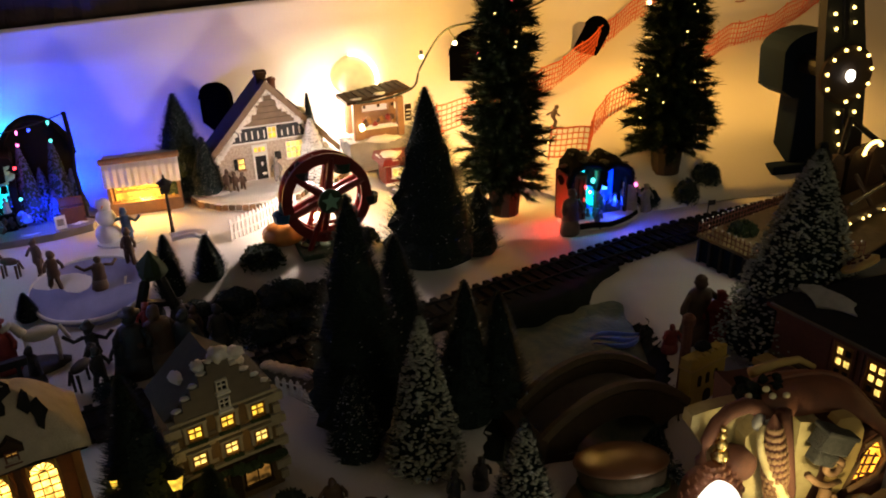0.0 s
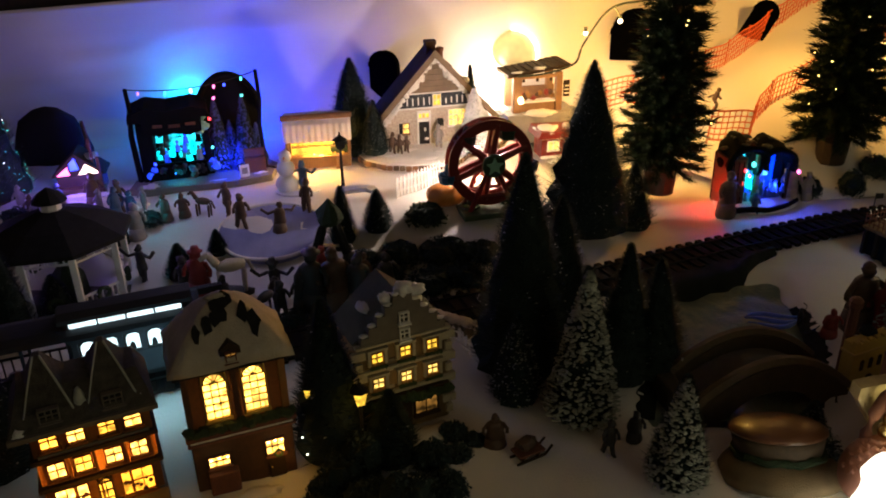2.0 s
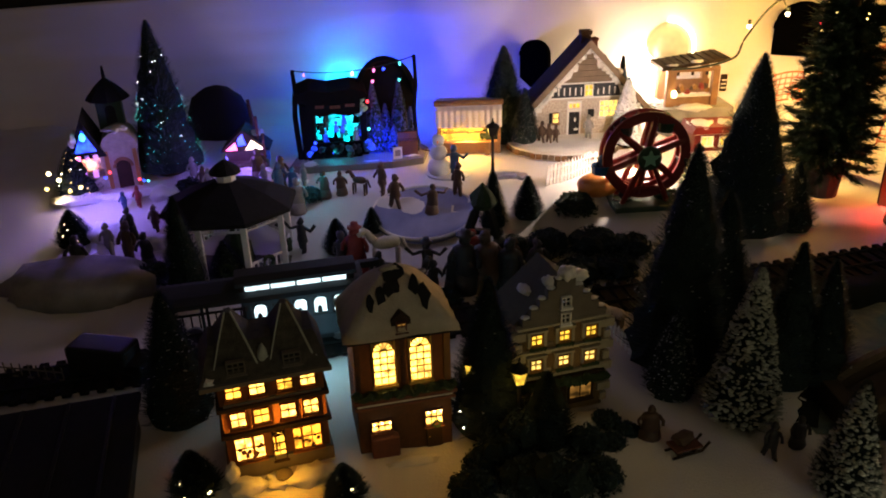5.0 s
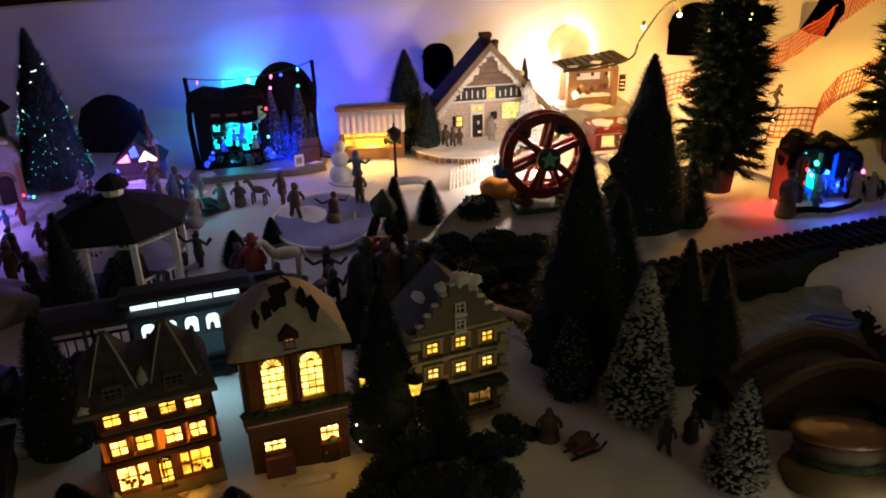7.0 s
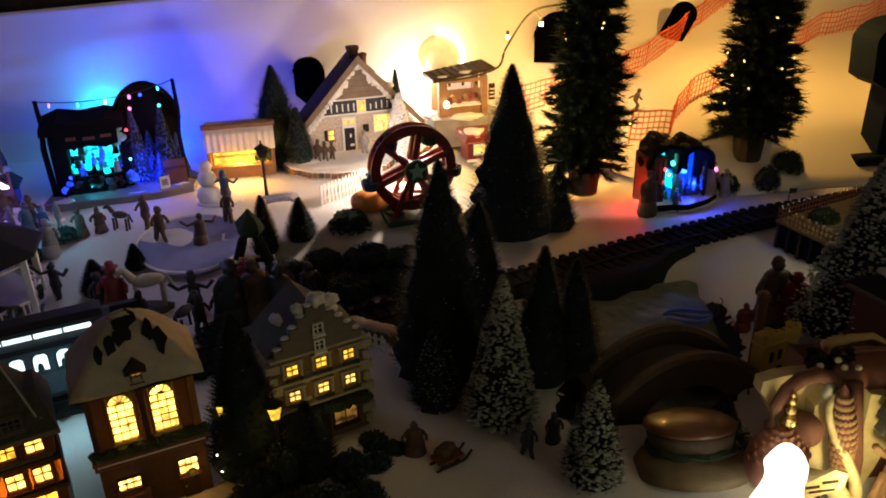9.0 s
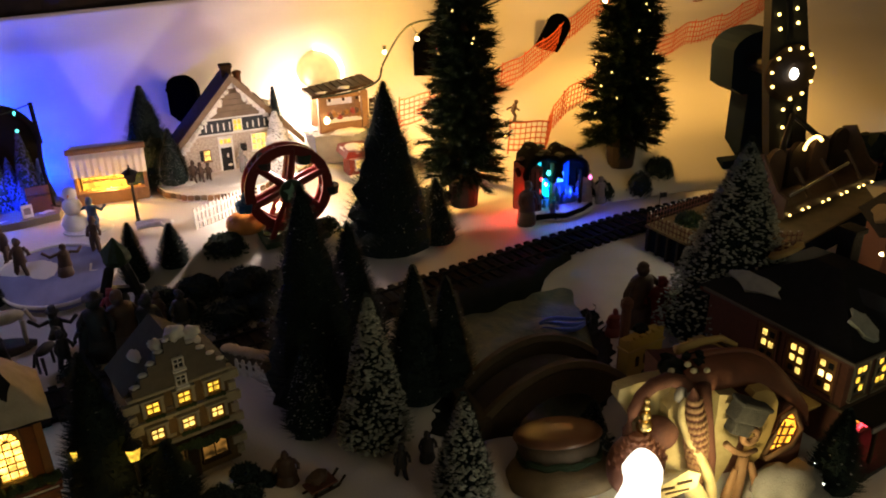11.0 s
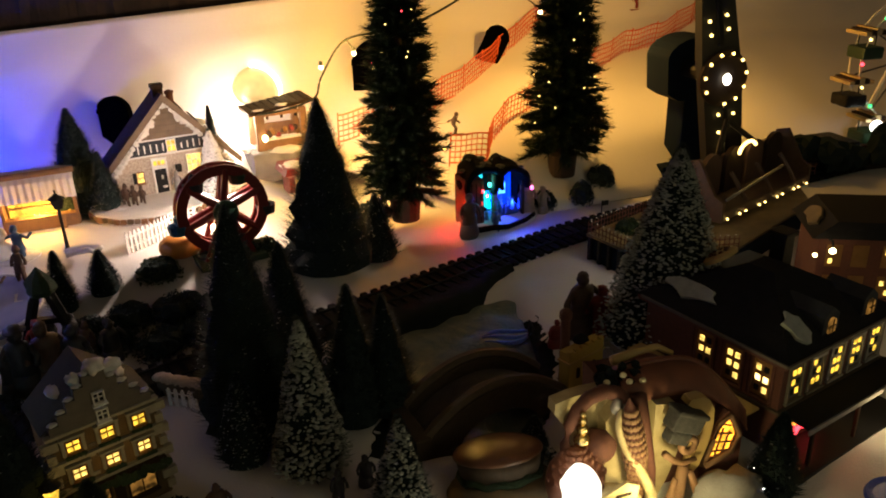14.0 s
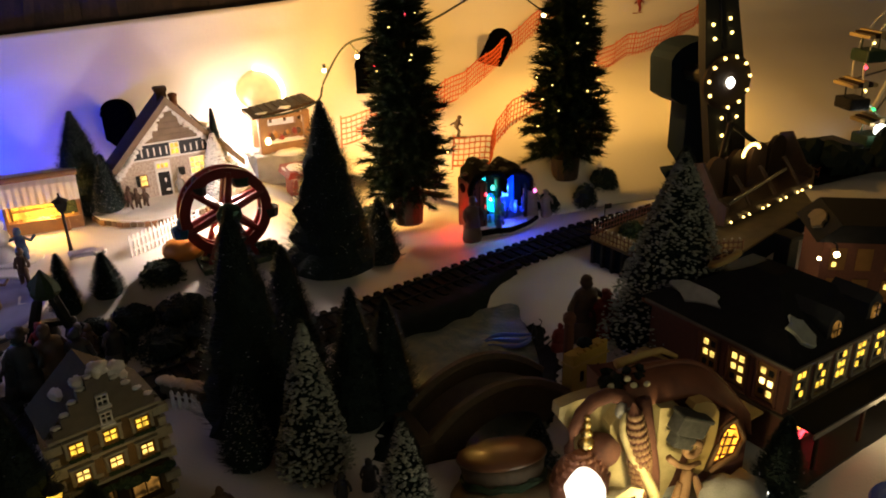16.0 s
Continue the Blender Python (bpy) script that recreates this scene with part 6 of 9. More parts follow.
def terrace():
    t = thing("terrace", 0, 0, 0, 0, "raised brown terrace with dark walls beside the track", "terrace")
    pts = [(1.025, -0.765), (1.055, -0.885), (1.24, -0.93), (1.52, -0.80), (1.62, -0.62), (1.42, -0.625)]
    part("wall", plate(bmesh.new(), pts, -0.01, 0.046), NAVY, t, "dark green-blue walls")
    cx, cy = sum(p[0] for p in pts) / 6, sum(p[1] for p in pts) / 6
    part("top", plate(bmesh.new(), [(cx + (x - cx) * 1.012, cy + (y - cy) * 1.012) for x, y in pts], 0.046, 0.051), LAWN, t, "dull brown terrace top")
    for u in np.linspace(0.08, 0.92, 5):
        x, y = pts[0][0] + (pts[1][0] - pts[0][0]) * u, pts[0][1] + (pts[1][1] - pts[0][1]) * u
        part("pilaster", boxes((x - 0.006, x, y - 0.004, y + 0.004, -0.005, 0.045)), BLACKP, t)
    return pts


TERR = terrace()
fence_run("lattice_fence", [TERR[5], TERR[0], TERR[1], TERR[2]], 0.024, 0.009, BRICKD, "low brown rail fence with tiny pale beads round the terrace", flat=False, z=0.051, lights=(glow("bead", (1, 0.85, 0.6), 0.35), 0.014, 0.0012))
fence_run("lattice_fence", [(1.55, -0.60), (1.66, -0.66)], 0.026, 0.010, BRICKD, "low brown rail fence beside the ride", flat=False, z=0.051)


def swing_ride():
    t = thing("pendulum_ride", 1.482, -0.430, 0.0, 0, "tall dark blue fairground ride with a lit arm and hanging gondola", "fairground ride")
    part("base", boxes((-0.10, 0.12, -0.05, 0.06, 0, 0.05), bevel=0.006), NAVY, t)
    part("tower", boxes((-0.046, 0.062, -0.032, 0.035, 0.05, 0.25), bevel=0.004), NAVY, t, "square dark blue tower")
    bm = bmesh.new()
    slab(bm, [(-0.100, 0.222), (-0.070, 0.204), (0.062, 0.204), (0.062, 0.300)] + [(-0.022 + 0.084 * math.cos(q), 0.300 + 0.046 * math.sin(q)) for q in np.linspace(0.15, math.pi - 0.15, 10)] + [(-0.106, 0.300)], -0.042, 0.045)
    part("head", bm, NAVY, t, "round-topped motor housing")
    part("star_sticker", slab(bmesh.new(), [((0.020 if k % 2 == 0 else 0.009) * math.cos(math.pi / 2 + k * math.pi / 5) + 0.044, 0.118 + (0.020 if k % 2 == 0 else 0.009) * math.sin(math.pi / 2 + k * math.pi / 5)) for k in range(10)], -0.037, -0.032), YELLOWP, t, "yellow star")
    # the broad arm, with its ring of bulbs, turns on the front of the head
    bm = bmesh.new()
    slab(bm, [(-0.050, -0.235), (0.040, -0.240), (0.046, -0.120), (0.052, 0.0), (0.040, 0.20), (-0.034, 0.21), (-0.046, 0.05)], -0.012, 0.012)
    arm = part("arm", bm, SOOT, t, "broad dark arm")
    arm.matrix_basis = pose(-0.052, -0.150, 0.278, 0, -11, 0)
    for z0, z1 in ((-0.225, -0.07), (0.07, 0.195)):
        part("arm_rib", boxes((-0.006, 0.006, -0.020, -0.012, z0, z1), bevel=0.002), BLACKP, arm)
    bm = bmesh.new()
    tube(bm, [(0.0, 0.0, 0.0), (0.0, 0.115, 0.0)], 0.020, 14)
    part("shaft", bm, BLACKP, arm)
    bm = bmesh.new()
    turned(bm, [(0.060, 0), (0.060, 0.008), (0.050, 0.012)], 28)
    hub = part("hub", bm, DARKWOOD, arm)
    hub.matrix_basis = pose(0, -0.012, 0, 90, 0, 0)
    bm = bmesh.new()
    ball(bm, 0, 0, 0, 0.0105, 2, 1, 0.5, 1.2)
    part("hub_lamp", bm, G_WHITE, arm, "bright hub lamp", at=(0.0, -0.030, 0.0))
    bm = bmesh.new()
    ball(bm, 0, 0, 0, 0.0040, 1)
    b0 = part("bulb", bm, G_YEL, arm, "lit round bulb", at=(0.052, -0.027, 0.0))
    for q in np.linspace(0, 2 * math.pi, 12)[1:-1]:
        if abs(q - 4.0) > 0.35:
            share(b0, 0.052 * math.cos(q), -0.027, 0.054 * math.sin(q))
    for x, z in ((-0.022, 0.098), (0.020, 0.100), (-0.024, 0.128), (0.018, 0.130), (0.022, -0.086), (-0.016, -0.078), (-0.018, -0.118), (0.020, -0.112), (-0.014, -0.148)):
        share(b0, x, -0.016, z)
    part("deck", boxes((0.10, 0.44, -0.10, 0.09, 0.03, 0.062), bevel=0.003), BLACKP, t, "dark ride deck")
    # gondola: long seat bench with arched backs, bulbs along its lower edge
    a, b = Vector((1.270, -0.850, 0.066)), Vector((1.556, -0.744, 0.070))
    ang = math.degrees(math.atan2(b.y - a.y, b.x - a.x))
    L = (b - a).length
    g = part("gondola", boxes((-0.012, L + 0.012, 0.0, 0.085, 0.0, 0.022), (-0.012, L + 0.012, 0.070, 0.085, 0.022, 0.095), bevel=0.004), BROWNF, t, "dark brown gondola bench")
    g.matrix_basis = t.matrix_basis.inverted() @ pose(a.x, a.y, a.z, 0, 0, ang)
    for x in (-0.014, L + 0.006):
        bm = bmesh.new()
        slab(bm, [(0.0, 0.0), (0.086, 0.0), (0.086, 0.105), (0.060, 0.112), (0.020, 0.050), (0.0, 0.040)], 0, 0.008)
        e = part("end_panel", bm, BROWNF, g, "dark brown end panel")
        e.matrix_basis = pose(x + 0.008, 0, 0, 0, 0, 90)
    for k in range(4):
        x = L * (k + 0.5) / 4
        bm = bmesh.new()
        slab(bm, arch(x - 0.030, x + 0.030, 0.024, 0.112, 10), 0.060, 0.070)
        part("seat_back", bm, DARKWOOD if k % 2 else BROWNF, g, "round-topped seat back")
    for k in range(3):
        x = L * (k + 0.7) / 3.4
        bm = bmesh.new()
        tube(bm, [(x - 0.010, 0.030, 0.080), (x - 0.006, 0.010, 0.052), (x + 0.004, -0.002, 0.026)], 0.0045, 6)
        part("lap_bar", bm, BROWNF, g, "brown lap bar")
    bm = bmesh.new()
    tube(bm, [(-0.02, -0.010, 0.052), (L * 0.55, -0.012, 0.078)], 0.0028, 6)
    part("brace", bm, STEEL, g)
    for q in np.linspace(0.1, math.pi * 0.85, 11):
        bm = bmesh.new()
        ball(bm, L * 0.46 - 0.030 * math.cos(q), 0.050, 0.100 + 0.020 * math.sin(q), 0.0042, 1)
        part("crescent_bulb", bm, G_YEL, g, "warm bulb of the lit crescent")
    bm = bmesh.new()
    ball(bm, 0, 0, 0, 0.0027, 1)
    b1 = None
    for k, u in enumerate((0.01, 0.15, 0.22, 0.38, 0.45, 0.60, 0.67, 0.82, 0.88, 0.99)):
        if b1 is None:
            b1 = part("bulb", bm, G_YEL, g, "warm lit bulb", at=(L * u, -0.003, 0.006))
        else:
            share(b1, L * u, -0.003, 0.006)
    bm = bmesh.new()
    for x in (L * 0.25, L * 0.75):
        tube(bm, [(x, 0.078, 0.09), (L * 0.5, 0.110, 0.150)], 0.006, 6)
    part("hanger", bm, BLACKP, g, "dark hanger under the arm")


swing_ride()


def big_wheel():
    t = thing("ferris_wheel", 2.06, -0.50, 0.0, -8, "fairground wheel with striped awnings and coloured bulbs", "fairground wheel")
    R, cz = 0.15, 0.25
    bm = bmesh.new()
    for y in (-0.02, 0.02):
        tube(bm, [(R * math.cos(a), y, cz + R * math.sin(a)) for a in np.linspace(0, 2 * math.pi, 33)], 0.0032, 5)
    part("rim", bm, WHITE, t)
    cols = (G_RED, G_YEL, G_GREEN, G_YEL)
    for k in range(16):
        a = 6.28319 * k / 16
        bm = bmesh.new()
        ball(bm, 0, 0, 0, 0.0052 if k % 2 == 0 else 0.004, 1)
        part("bulb", bm, cols[k % 4], t, "lit coloured bulb", at=(R * math.cos(a), -0.025, cz + R * math.sin(a)))
    for k in range(8):
        a = 6.28319 * k / 8 + 0.2
        bm = bmesh.new()
        tube(bm, [(0, 0, cz), (R * math.cos(a), 0, cz + R * math.sin(a))], 0.0025, 5)
        part("spoke", bm, STEEL, t)
        x, z = (R + 0.004) * math.cos(a), cz + (R + 0.004) * math.sin(a)
        bm = bmesh.new()
        box(bm, x - 0.028, x + 0.028, -0.032, 0.032, z - 0.075, z - 0.045, 0.006)
        tube(bm, [(x - 0.024, 0, z - 0.06), (x - 0.024, 0, z - 0.008)], 0.0018, 4)
        tube(bm, [(x + 0.024, 0, z - 0.06), (x + 0.024, 0, z - 0.008)], 0.0018, 4)
        g = part("gondola", bm, GREEN if k % 2 else BLACKP, t, "dark gondola")
        for j in range(5):
            bm = bmesh.new()
            x0 = x - 0.034 + j * 0.0136
            slab(bm, [(x0, z - 0.016), (x0 + 0.0136, z - 0.016), (x0 + 0.0136, z - 0.008 + 0.004 * (2 - abs(j - 2))), (x0, z - 0.008 + 0.004 * (2 - abs(j - 2)))], -0.038, 0.038)
            part("awning_stripe", bm, STRIPE if j % 2 == 0 else DARKWOOD, g)
    for y in (-0.045, 0.045):
        bm = bmesh.new()
        tube(bm, [(-0.10, y, 0), (0, y, cz)], 0.006, 6)
        tube(bm, [(0.10, y, 0), (0, y, cz)], 0.006, 6)
        part("support", bm, WHITE, t)
    bm = bmesh.new()
    ball(bm, -0.105, -0.06, 0.10, 0.016, 2)
    part("globe", bm, G_WHITE, t, "bright round globe lamp")
    part("base", boxes((-0.17, 0.17, -0.09, 0.09, 0, 0.03), bevel=0.004), DARKWOOD, t)
    # dark shrubs and rails at its foot
    bm = bmesh.new()
    for k in range(16):
        ball(bm, -0.36 + 0.045 * k, -0.10 + 0.02 * math.sin(k * 2.2), 0.055 + 0.02 * math.sin(k * 1.3), 0.036, 2, 1, 1, 1, 0.8)
    part("foot_hedge", bm, FIRIN, t, "dark hedge round its foot")


big_wheel()


# ---- front right ----
def bridge():
    t = thing("stone_bridge", 0.652, -1.154, -0.008, 8, "brown arched toy bridge over the river", "bridge")
    L = 0.110
    up = lambda u: 0.052 * (1 - u * u)
    for y0 in (-0.045, 0.030):
        bm = bmesh.new()
        outer = [(L * u, 0.016 + up(u)) for u in np.linspace(-1, 1, 17)]
        inner = [(L * 0.62 * u, 0.052 * (1 - u * u) ** 0.5 - 0.02) for u in np.linspace(1, -1, 13)]
        poly = [(-L, -0.02)] + outer + [(L, -0.02)] + inner
        slab(bm, poly, y0, y0 + 0.014)
        part("parapet", bm, BROWNST, t, "curved brown stone side wall")
        bm = bmesh.new()
        tube(bm, [(L * u, y0 + 0.007, 0.020 + up(u)) for u in np.linspace(-1, 1, 17)], 0.008, 6)
        part("coping", bm, BROWNTOP, t, "rounded pale coping")
    bm = bmesh.new()
    prev = None
    for u in np.linspace(-1, 1, 15):
        cur = [bm.verts.new((L * u, y, -0.002 + up(u) + dz)) for y, dz in ((-0.032, 0), (0.031, 0), (0.031, -0.006), (-0.032, -0.006))]
        if prev:
            for k in range(4):
                bm.faces.new((prev[k], cur[k], cur[(k + 1) % 4], prev[(k + 1) % 4]))
        prev = cur
    part("deck", bm, STONE, t)
    part("pier", boxes((-L - 0.016, -L + 0.006, -0.05, 0.05, -0.02, 0.030), bevel=0.003), BROWNST, t)


bridge()


def small_tower():
    t = thing("toy_tower", 0.796, -1.155, 0, 19.5, "small yellow battlemented tower with a brown chimney beside the bridge", "tower")
    part("wall", boxes((-0.035, 0.035, -0.013, 0.006, -0.004, 0.072), bevel=0.001), YELLOWP, t)
    part("belt", boxes((-0.037, 0.037, -0.015, 0.008, 0.056, 0.059), bevel=0.0008), HONEY, t)
    for k in range(6):
        for y in (-0.013,):
            part("merlon", boxes((-0.035 + k * 0.0124, -0.027 + k * 0.0124, y, y + 0.006, 0.072, 0.0755), bevel=0.0006), YELLOWP, t)
    for x in (-0.020, -0.004, 0.012):
        part("window", slab(bmesh.new(), arch(x, x + 0.006, 0.030, 0.046, 6), -0.0145, -0.0115), DARKWOOD, t)
    part("door", slab(bmesh.new(), arch(-0.006, 0.008, -0.002, 0.020, 6), -0.0145, -0.0115), DARKWOOD, t, "dark arched doorway")
    bm = bmesh.new()
    turned(bm, [(0.0075, -0.004), (0.0070, 0.108), (0.0092, 0.111), (0.0092, 0.119), (0.006, 0.123), (0.001, 0.125)], 10, -0.014, 0.016, 0, 0.1)
    part("chimney", bm, BRICKD, t, "tall round brown chimney")
    bm = bmesh.new()
    turned(bm, [(0.012, 0.072), (0.010, 0.078), (0.001, 0.084)], 12, 0.006, 0.004)
    part("cap", bm, ROOFD, t, "dark pointed cap")


small_tower()


def roof_patch(house, x, y, z, rx, ry, w, h, seed, material=None, name="roof_snow", label="patch of snow left on the roof"):
    """An irregular thin pad lying on a roof slope."""
    rng = random.Random(seed)
    ring = []
    for k in range(14):
        an = 6.283 * k / 14
        rr = 0.62 + 0.55 * rng.random()
        ring.append((w * rr * math.cos(an), h * rr * math.sin(an)))
    bm = bmesh.new()
    plate(bm, ring, -0.002, 0.0035)
    bmesh.ops.bevel(bm, geom=[e for e in bm.edges if all(v.co.z > 0 for v in e.verts)], offset=0.0015, segments=1, affect="EDGES")
    o = part(name, bm, material or SNOWCAP, house, label)
    o.matrix_basis = pose(x, y, z, rx, ry, 0)
    return o


def station():
    t = thing("brick_station", 0.946, -1.3725, 0, 14, "brown brick station with a black roof and warm paned windows", "house")
    # local x runs along the front, local y along the side wall
    Lx, Ly, hgt = 0.22, 0.215, 0.135
    part("wall", boxes((0, Lx, 0, Ly, 0, hgt), bevel=0.0015), BRICKD, t)
    bm = bmesh.new()
    e = 0.012
    a = [bm.verts.new(v) for v in ((-e, -e, hgt), (Lx + e, -e, hgt), (Lx + e, Ly + e, hgt), (-e, Ly + e, hgt))]
    b = [bm.verts.new(v) for v in ((0.088, Ly / 2 - 0.02, hgt + 0.055), (Lx - 0.095, Ly / 2 - 0.02, hgt + 0.055), (Lx - 0.095, Ly / 2 + 0.02, hgt + 0.055), (0.088, Ly / 2 + 0.02, hgt + 0.055))]
    for k in range(4):
        bm.faces.new((a[k], a[(k + 1) % 4], b[(k + 1) % 4], b[k]))
    bm.faces.new(b), bm.faces.new(a[::-1])
    part("roof", bm, ROOFD, t, "black hipped roof")
    part("cornice", boxes((-0.010, Lx + 0.01, -0.010, 0.0, hgt - 0.008, hgt - 0.001), (-0.010, 0.0, 0.0, Ly + 0.01, hgt - 0.008, hgt - 0.001), bevel=0.001), BRICKD, t)
    part("gutter", boxes((-0.0145, Lx, -0.0155, -0.0125, hgt - 0.001, hgt + 0.003), (-0.0155, -0.0125, -0.0125, Ly, hgt - 0.001, hgt + 0.003), bevel=0.0008), STONE, t, "thin pale gutter")
    part("belt", boxes((-0.005, Lx, -0.006, 0, 0.060, 0.064), (-0.005, 0, 0, Ly, 0.060, 0.064), bevel=0.001), BROWNTOP, t)
    side_lit = {0: ((0, 2), (1, 1), (0, 1), (1, 0)), 1: ((0, 2), (1, 2), (1, 1), (0, 1), (1, 0)), 2: ((0, 2), (0, 1), (1, 1))}
    for n, y in enumerate((0.026, 0.068, 0.112)):
        wn = part("window", boxes((-0.0012, 0.002, y - 0.013, y + 0.013, 0.072, 0.122)), OCHRE, t, "tall olive framed window, some panes lit")
        for j in range(2):
            for i in range(3):
                lit = (1 - j, i) in side_lit[n]
                yc, zc = y + (-0.0055 + j * 0.011), 0.082 + i * 0.0145
                part("pane", boxes((-0.0024, -0.001, yc - 0.0031, yc + 0.0031, zc - 0.0038, zc + 0.0038)), (W_HOTP if (n, i) == (0, 1) else W_PALE) if lit else BLACKP, wn)
        part("surround", boxes((-0.0035, 0, y - 0.0165, y - 0.013, 0.069, 0.125), (-0.0035, 0, y + 0.013, y + 0.0165, 0.069, 0.125), (-0.0035, 0, y - 0.013, y + 0.013, 0.122, 0.1255), (-0.005, 0, y - 0.0175, y + 0.0175, 0.066, 0.069), bevel=0.0005), BRICKD, wn)
        part("pilaster", boxes((-0.003, 0, y + 0.0180, y + 0.0240, 0.066, 0.126), bevel=0.0008), BRICKD, t)
    for k in range(5):
        x = 0.026 + k * 0.042
        pale = k > 1
        wn = part("window", boxes((x - 0.012, x + 0.012, -0.0012, 0.002, 0.074, 0.120)), GREYF if pale else STONE, t, "tall window in a grey frame, small panes lit")
        for i in range(3):
            for j in range(2):
                xc, zc = x - 0.0045 + j * 0.009, 0.083 + i * 0.0135
                part("pane", boxes((xc - 0.0026, xc + 0.0026, -0.0024, -0.001, zc - 0.0036, zc + 0.0036)), W_YELLOW if (i * 3 + j + k) % 4 else BLACKP, wn)
        if k % 2:
            bm = bmesh.new()
            slab(bm, arch(x - 0.016, x + 0.016, 0.116, 0.128, 8), -0.004, -0.0005)
            part("window_head", bm, GREYF, wn, "grey arched head")
        part("surround", boxes((x - 0.0155, x - 0.012, -0.0035, 0, 0.071, 0.122), (x + 0.012, x + 0.0155, -0.0035, 0, 0.071, 0.122), (x - 0.017, x + 0.017, -0.005, 0, 0.068, 0.071), bevel=0.0005), GREYF if pale else STONE, wn)
    bm = bmesh.new()
    slab(bm, [(0.0, 0.060), (Lx, 0.060), (Lx, 0.064), (0.0, 0.064)], -0.045, -0.006)
    part("canopy", bm, ROOFD, t, "dark platform canopy")
    part("canopy_edge", boxes((-0.004, 0.15, -0.047, -0.0445, 0.056, 0.063), bevel=0.0006), GREYF, t, "pale canopy edge")
    part("side_canopy", boxes((-0.030, -0.006, 0.02, Ly, 0.056, 0.059), (-0.033, -0.030, 0.02, Ly, 0.050, 0.060)), HONEY, t, "tan side canopy")
    for k in range(3):
        x = 0.01 + k * 0.095
        part("canopy_post", boxes((x, x + 0.004, -0.044, -0.040, 0, 0.06)), DARKWOOD, t)
    for x0, x1, g in ((0.030, 0.078, W_ORANGE), (0.092, 0.117, W_DIM), (0.140, 0.190, W_PALE)):
        sw = part("shop_window", boxes((x0, x1, -0.0012, 0.002, 0.012, 0.050)), DARKWOOD if g is W_DIM else BRICKD, t, "shop window under the canopy")
        part("glass", boxes((x0 + 0.003, x1 - 0.003, -0.0022, -0.0014, 0.026, 0.046)), g, sw)
        bm = bmesh.new()
        rng = random.Random(int(x0 * 1000))
        for k in range(12):
            ball(bm, x0 + 0.006 + (x1 - x0 - 0.012) * k / 11, -0.005, 0.018 + 0.016 * rng.random(), 0.003 + 0.003 * rng.random(), 1, 1, 0.5, 1, 0.6)
        # Wares in the orange window glow red, for lamplight falling on them.
        part("display", bm, G_RED if g is W_ORANGE else REDF, sw, "small red wares, glowing themselves in the orange window")
    part("platform", boxes((-0.02, Lx, -0.055, -0.001, -0.006, 0.005), bevel=0.001), BLACKP, t)
    for x in (0.088, 0.172):
        bm = bmesh.new()
        slab(bm, [(x - 0.017, hgt + 0.002), (x + 0.017, hgt + 0.002), (x + 0.015, hgt + 0.030), (x, hgt + 0.042), (x - 0.015, hgt + 0.030)], 0.002, 0.06)
        dm = part("dormer", bm, GREYBLUE, t, "dark blue dormer")
        part("dormer_window", slab(bmesh.new(), arch(x - 0.007, x + 0.007, hgt + 0.008, hgt + 0.028, 8), -0.0005, 0.003), W_DIM, dm)
        part("dormer_bar", boxes((x - 0.0008, x + 0.0008, -0.0015, -0.0006, hgt + 0.009, hgt + 0.027), (x - 0.006, x + 0.006, -0.0015, -0.0006, hgt + 0.017, hgt + 0.0186)), BLACKP, dm)
    for x, y in ((0.155, 0.125),):
        part("chimney", boxes((x - 0.011, x + 0.011, y - 0.011, y + 0.011, hgt + 0.03, hgt + 0.085), (x - 0.014, x + 0.014, y - 0.014, y + 0.014, hgt + 0.078, hgt + 0.086), bevel=0.0015), BLACKP, t)
    roof_patch(t, 0.022, 0.165, hgt + 0.020, 0, -31, 0.016, 0.042, 3, CLUMP)
    roof_patch(t, 0.042, 0.018, hgt + 0.020, 31, 0, 0.015, 0.026, 8, CLUMP)
    bm = bmesh.new()
    turned(bm, [(0.001, 0.0), (0.026, 0.0), (0.027, 0.005), (0.022, 0.008), (0.001, 0.009)], 22, sy=0.8)
    ro = part("roof_ornament", bm, HONEY, t, "round tan ornament on the roof")
    ro.matrix_basis = pose(0.090, Ly - 0.045, hgt + 0.046, -30, -10, 0)
    bm = bmesh.new()
    for k in range(9):
        an = 6.283 * k / 9
        box(bm, 0.014 * math.cos(an) - 0.002, 0.014 * math.cos(an) + 0.002, 0.011 * math.sin(an) - 0.002, 0.011 * math.sin(an) + 0.002, 0.008, 0.0105)
    part("ornament_mark", bm, BRICKD, ro)


station()


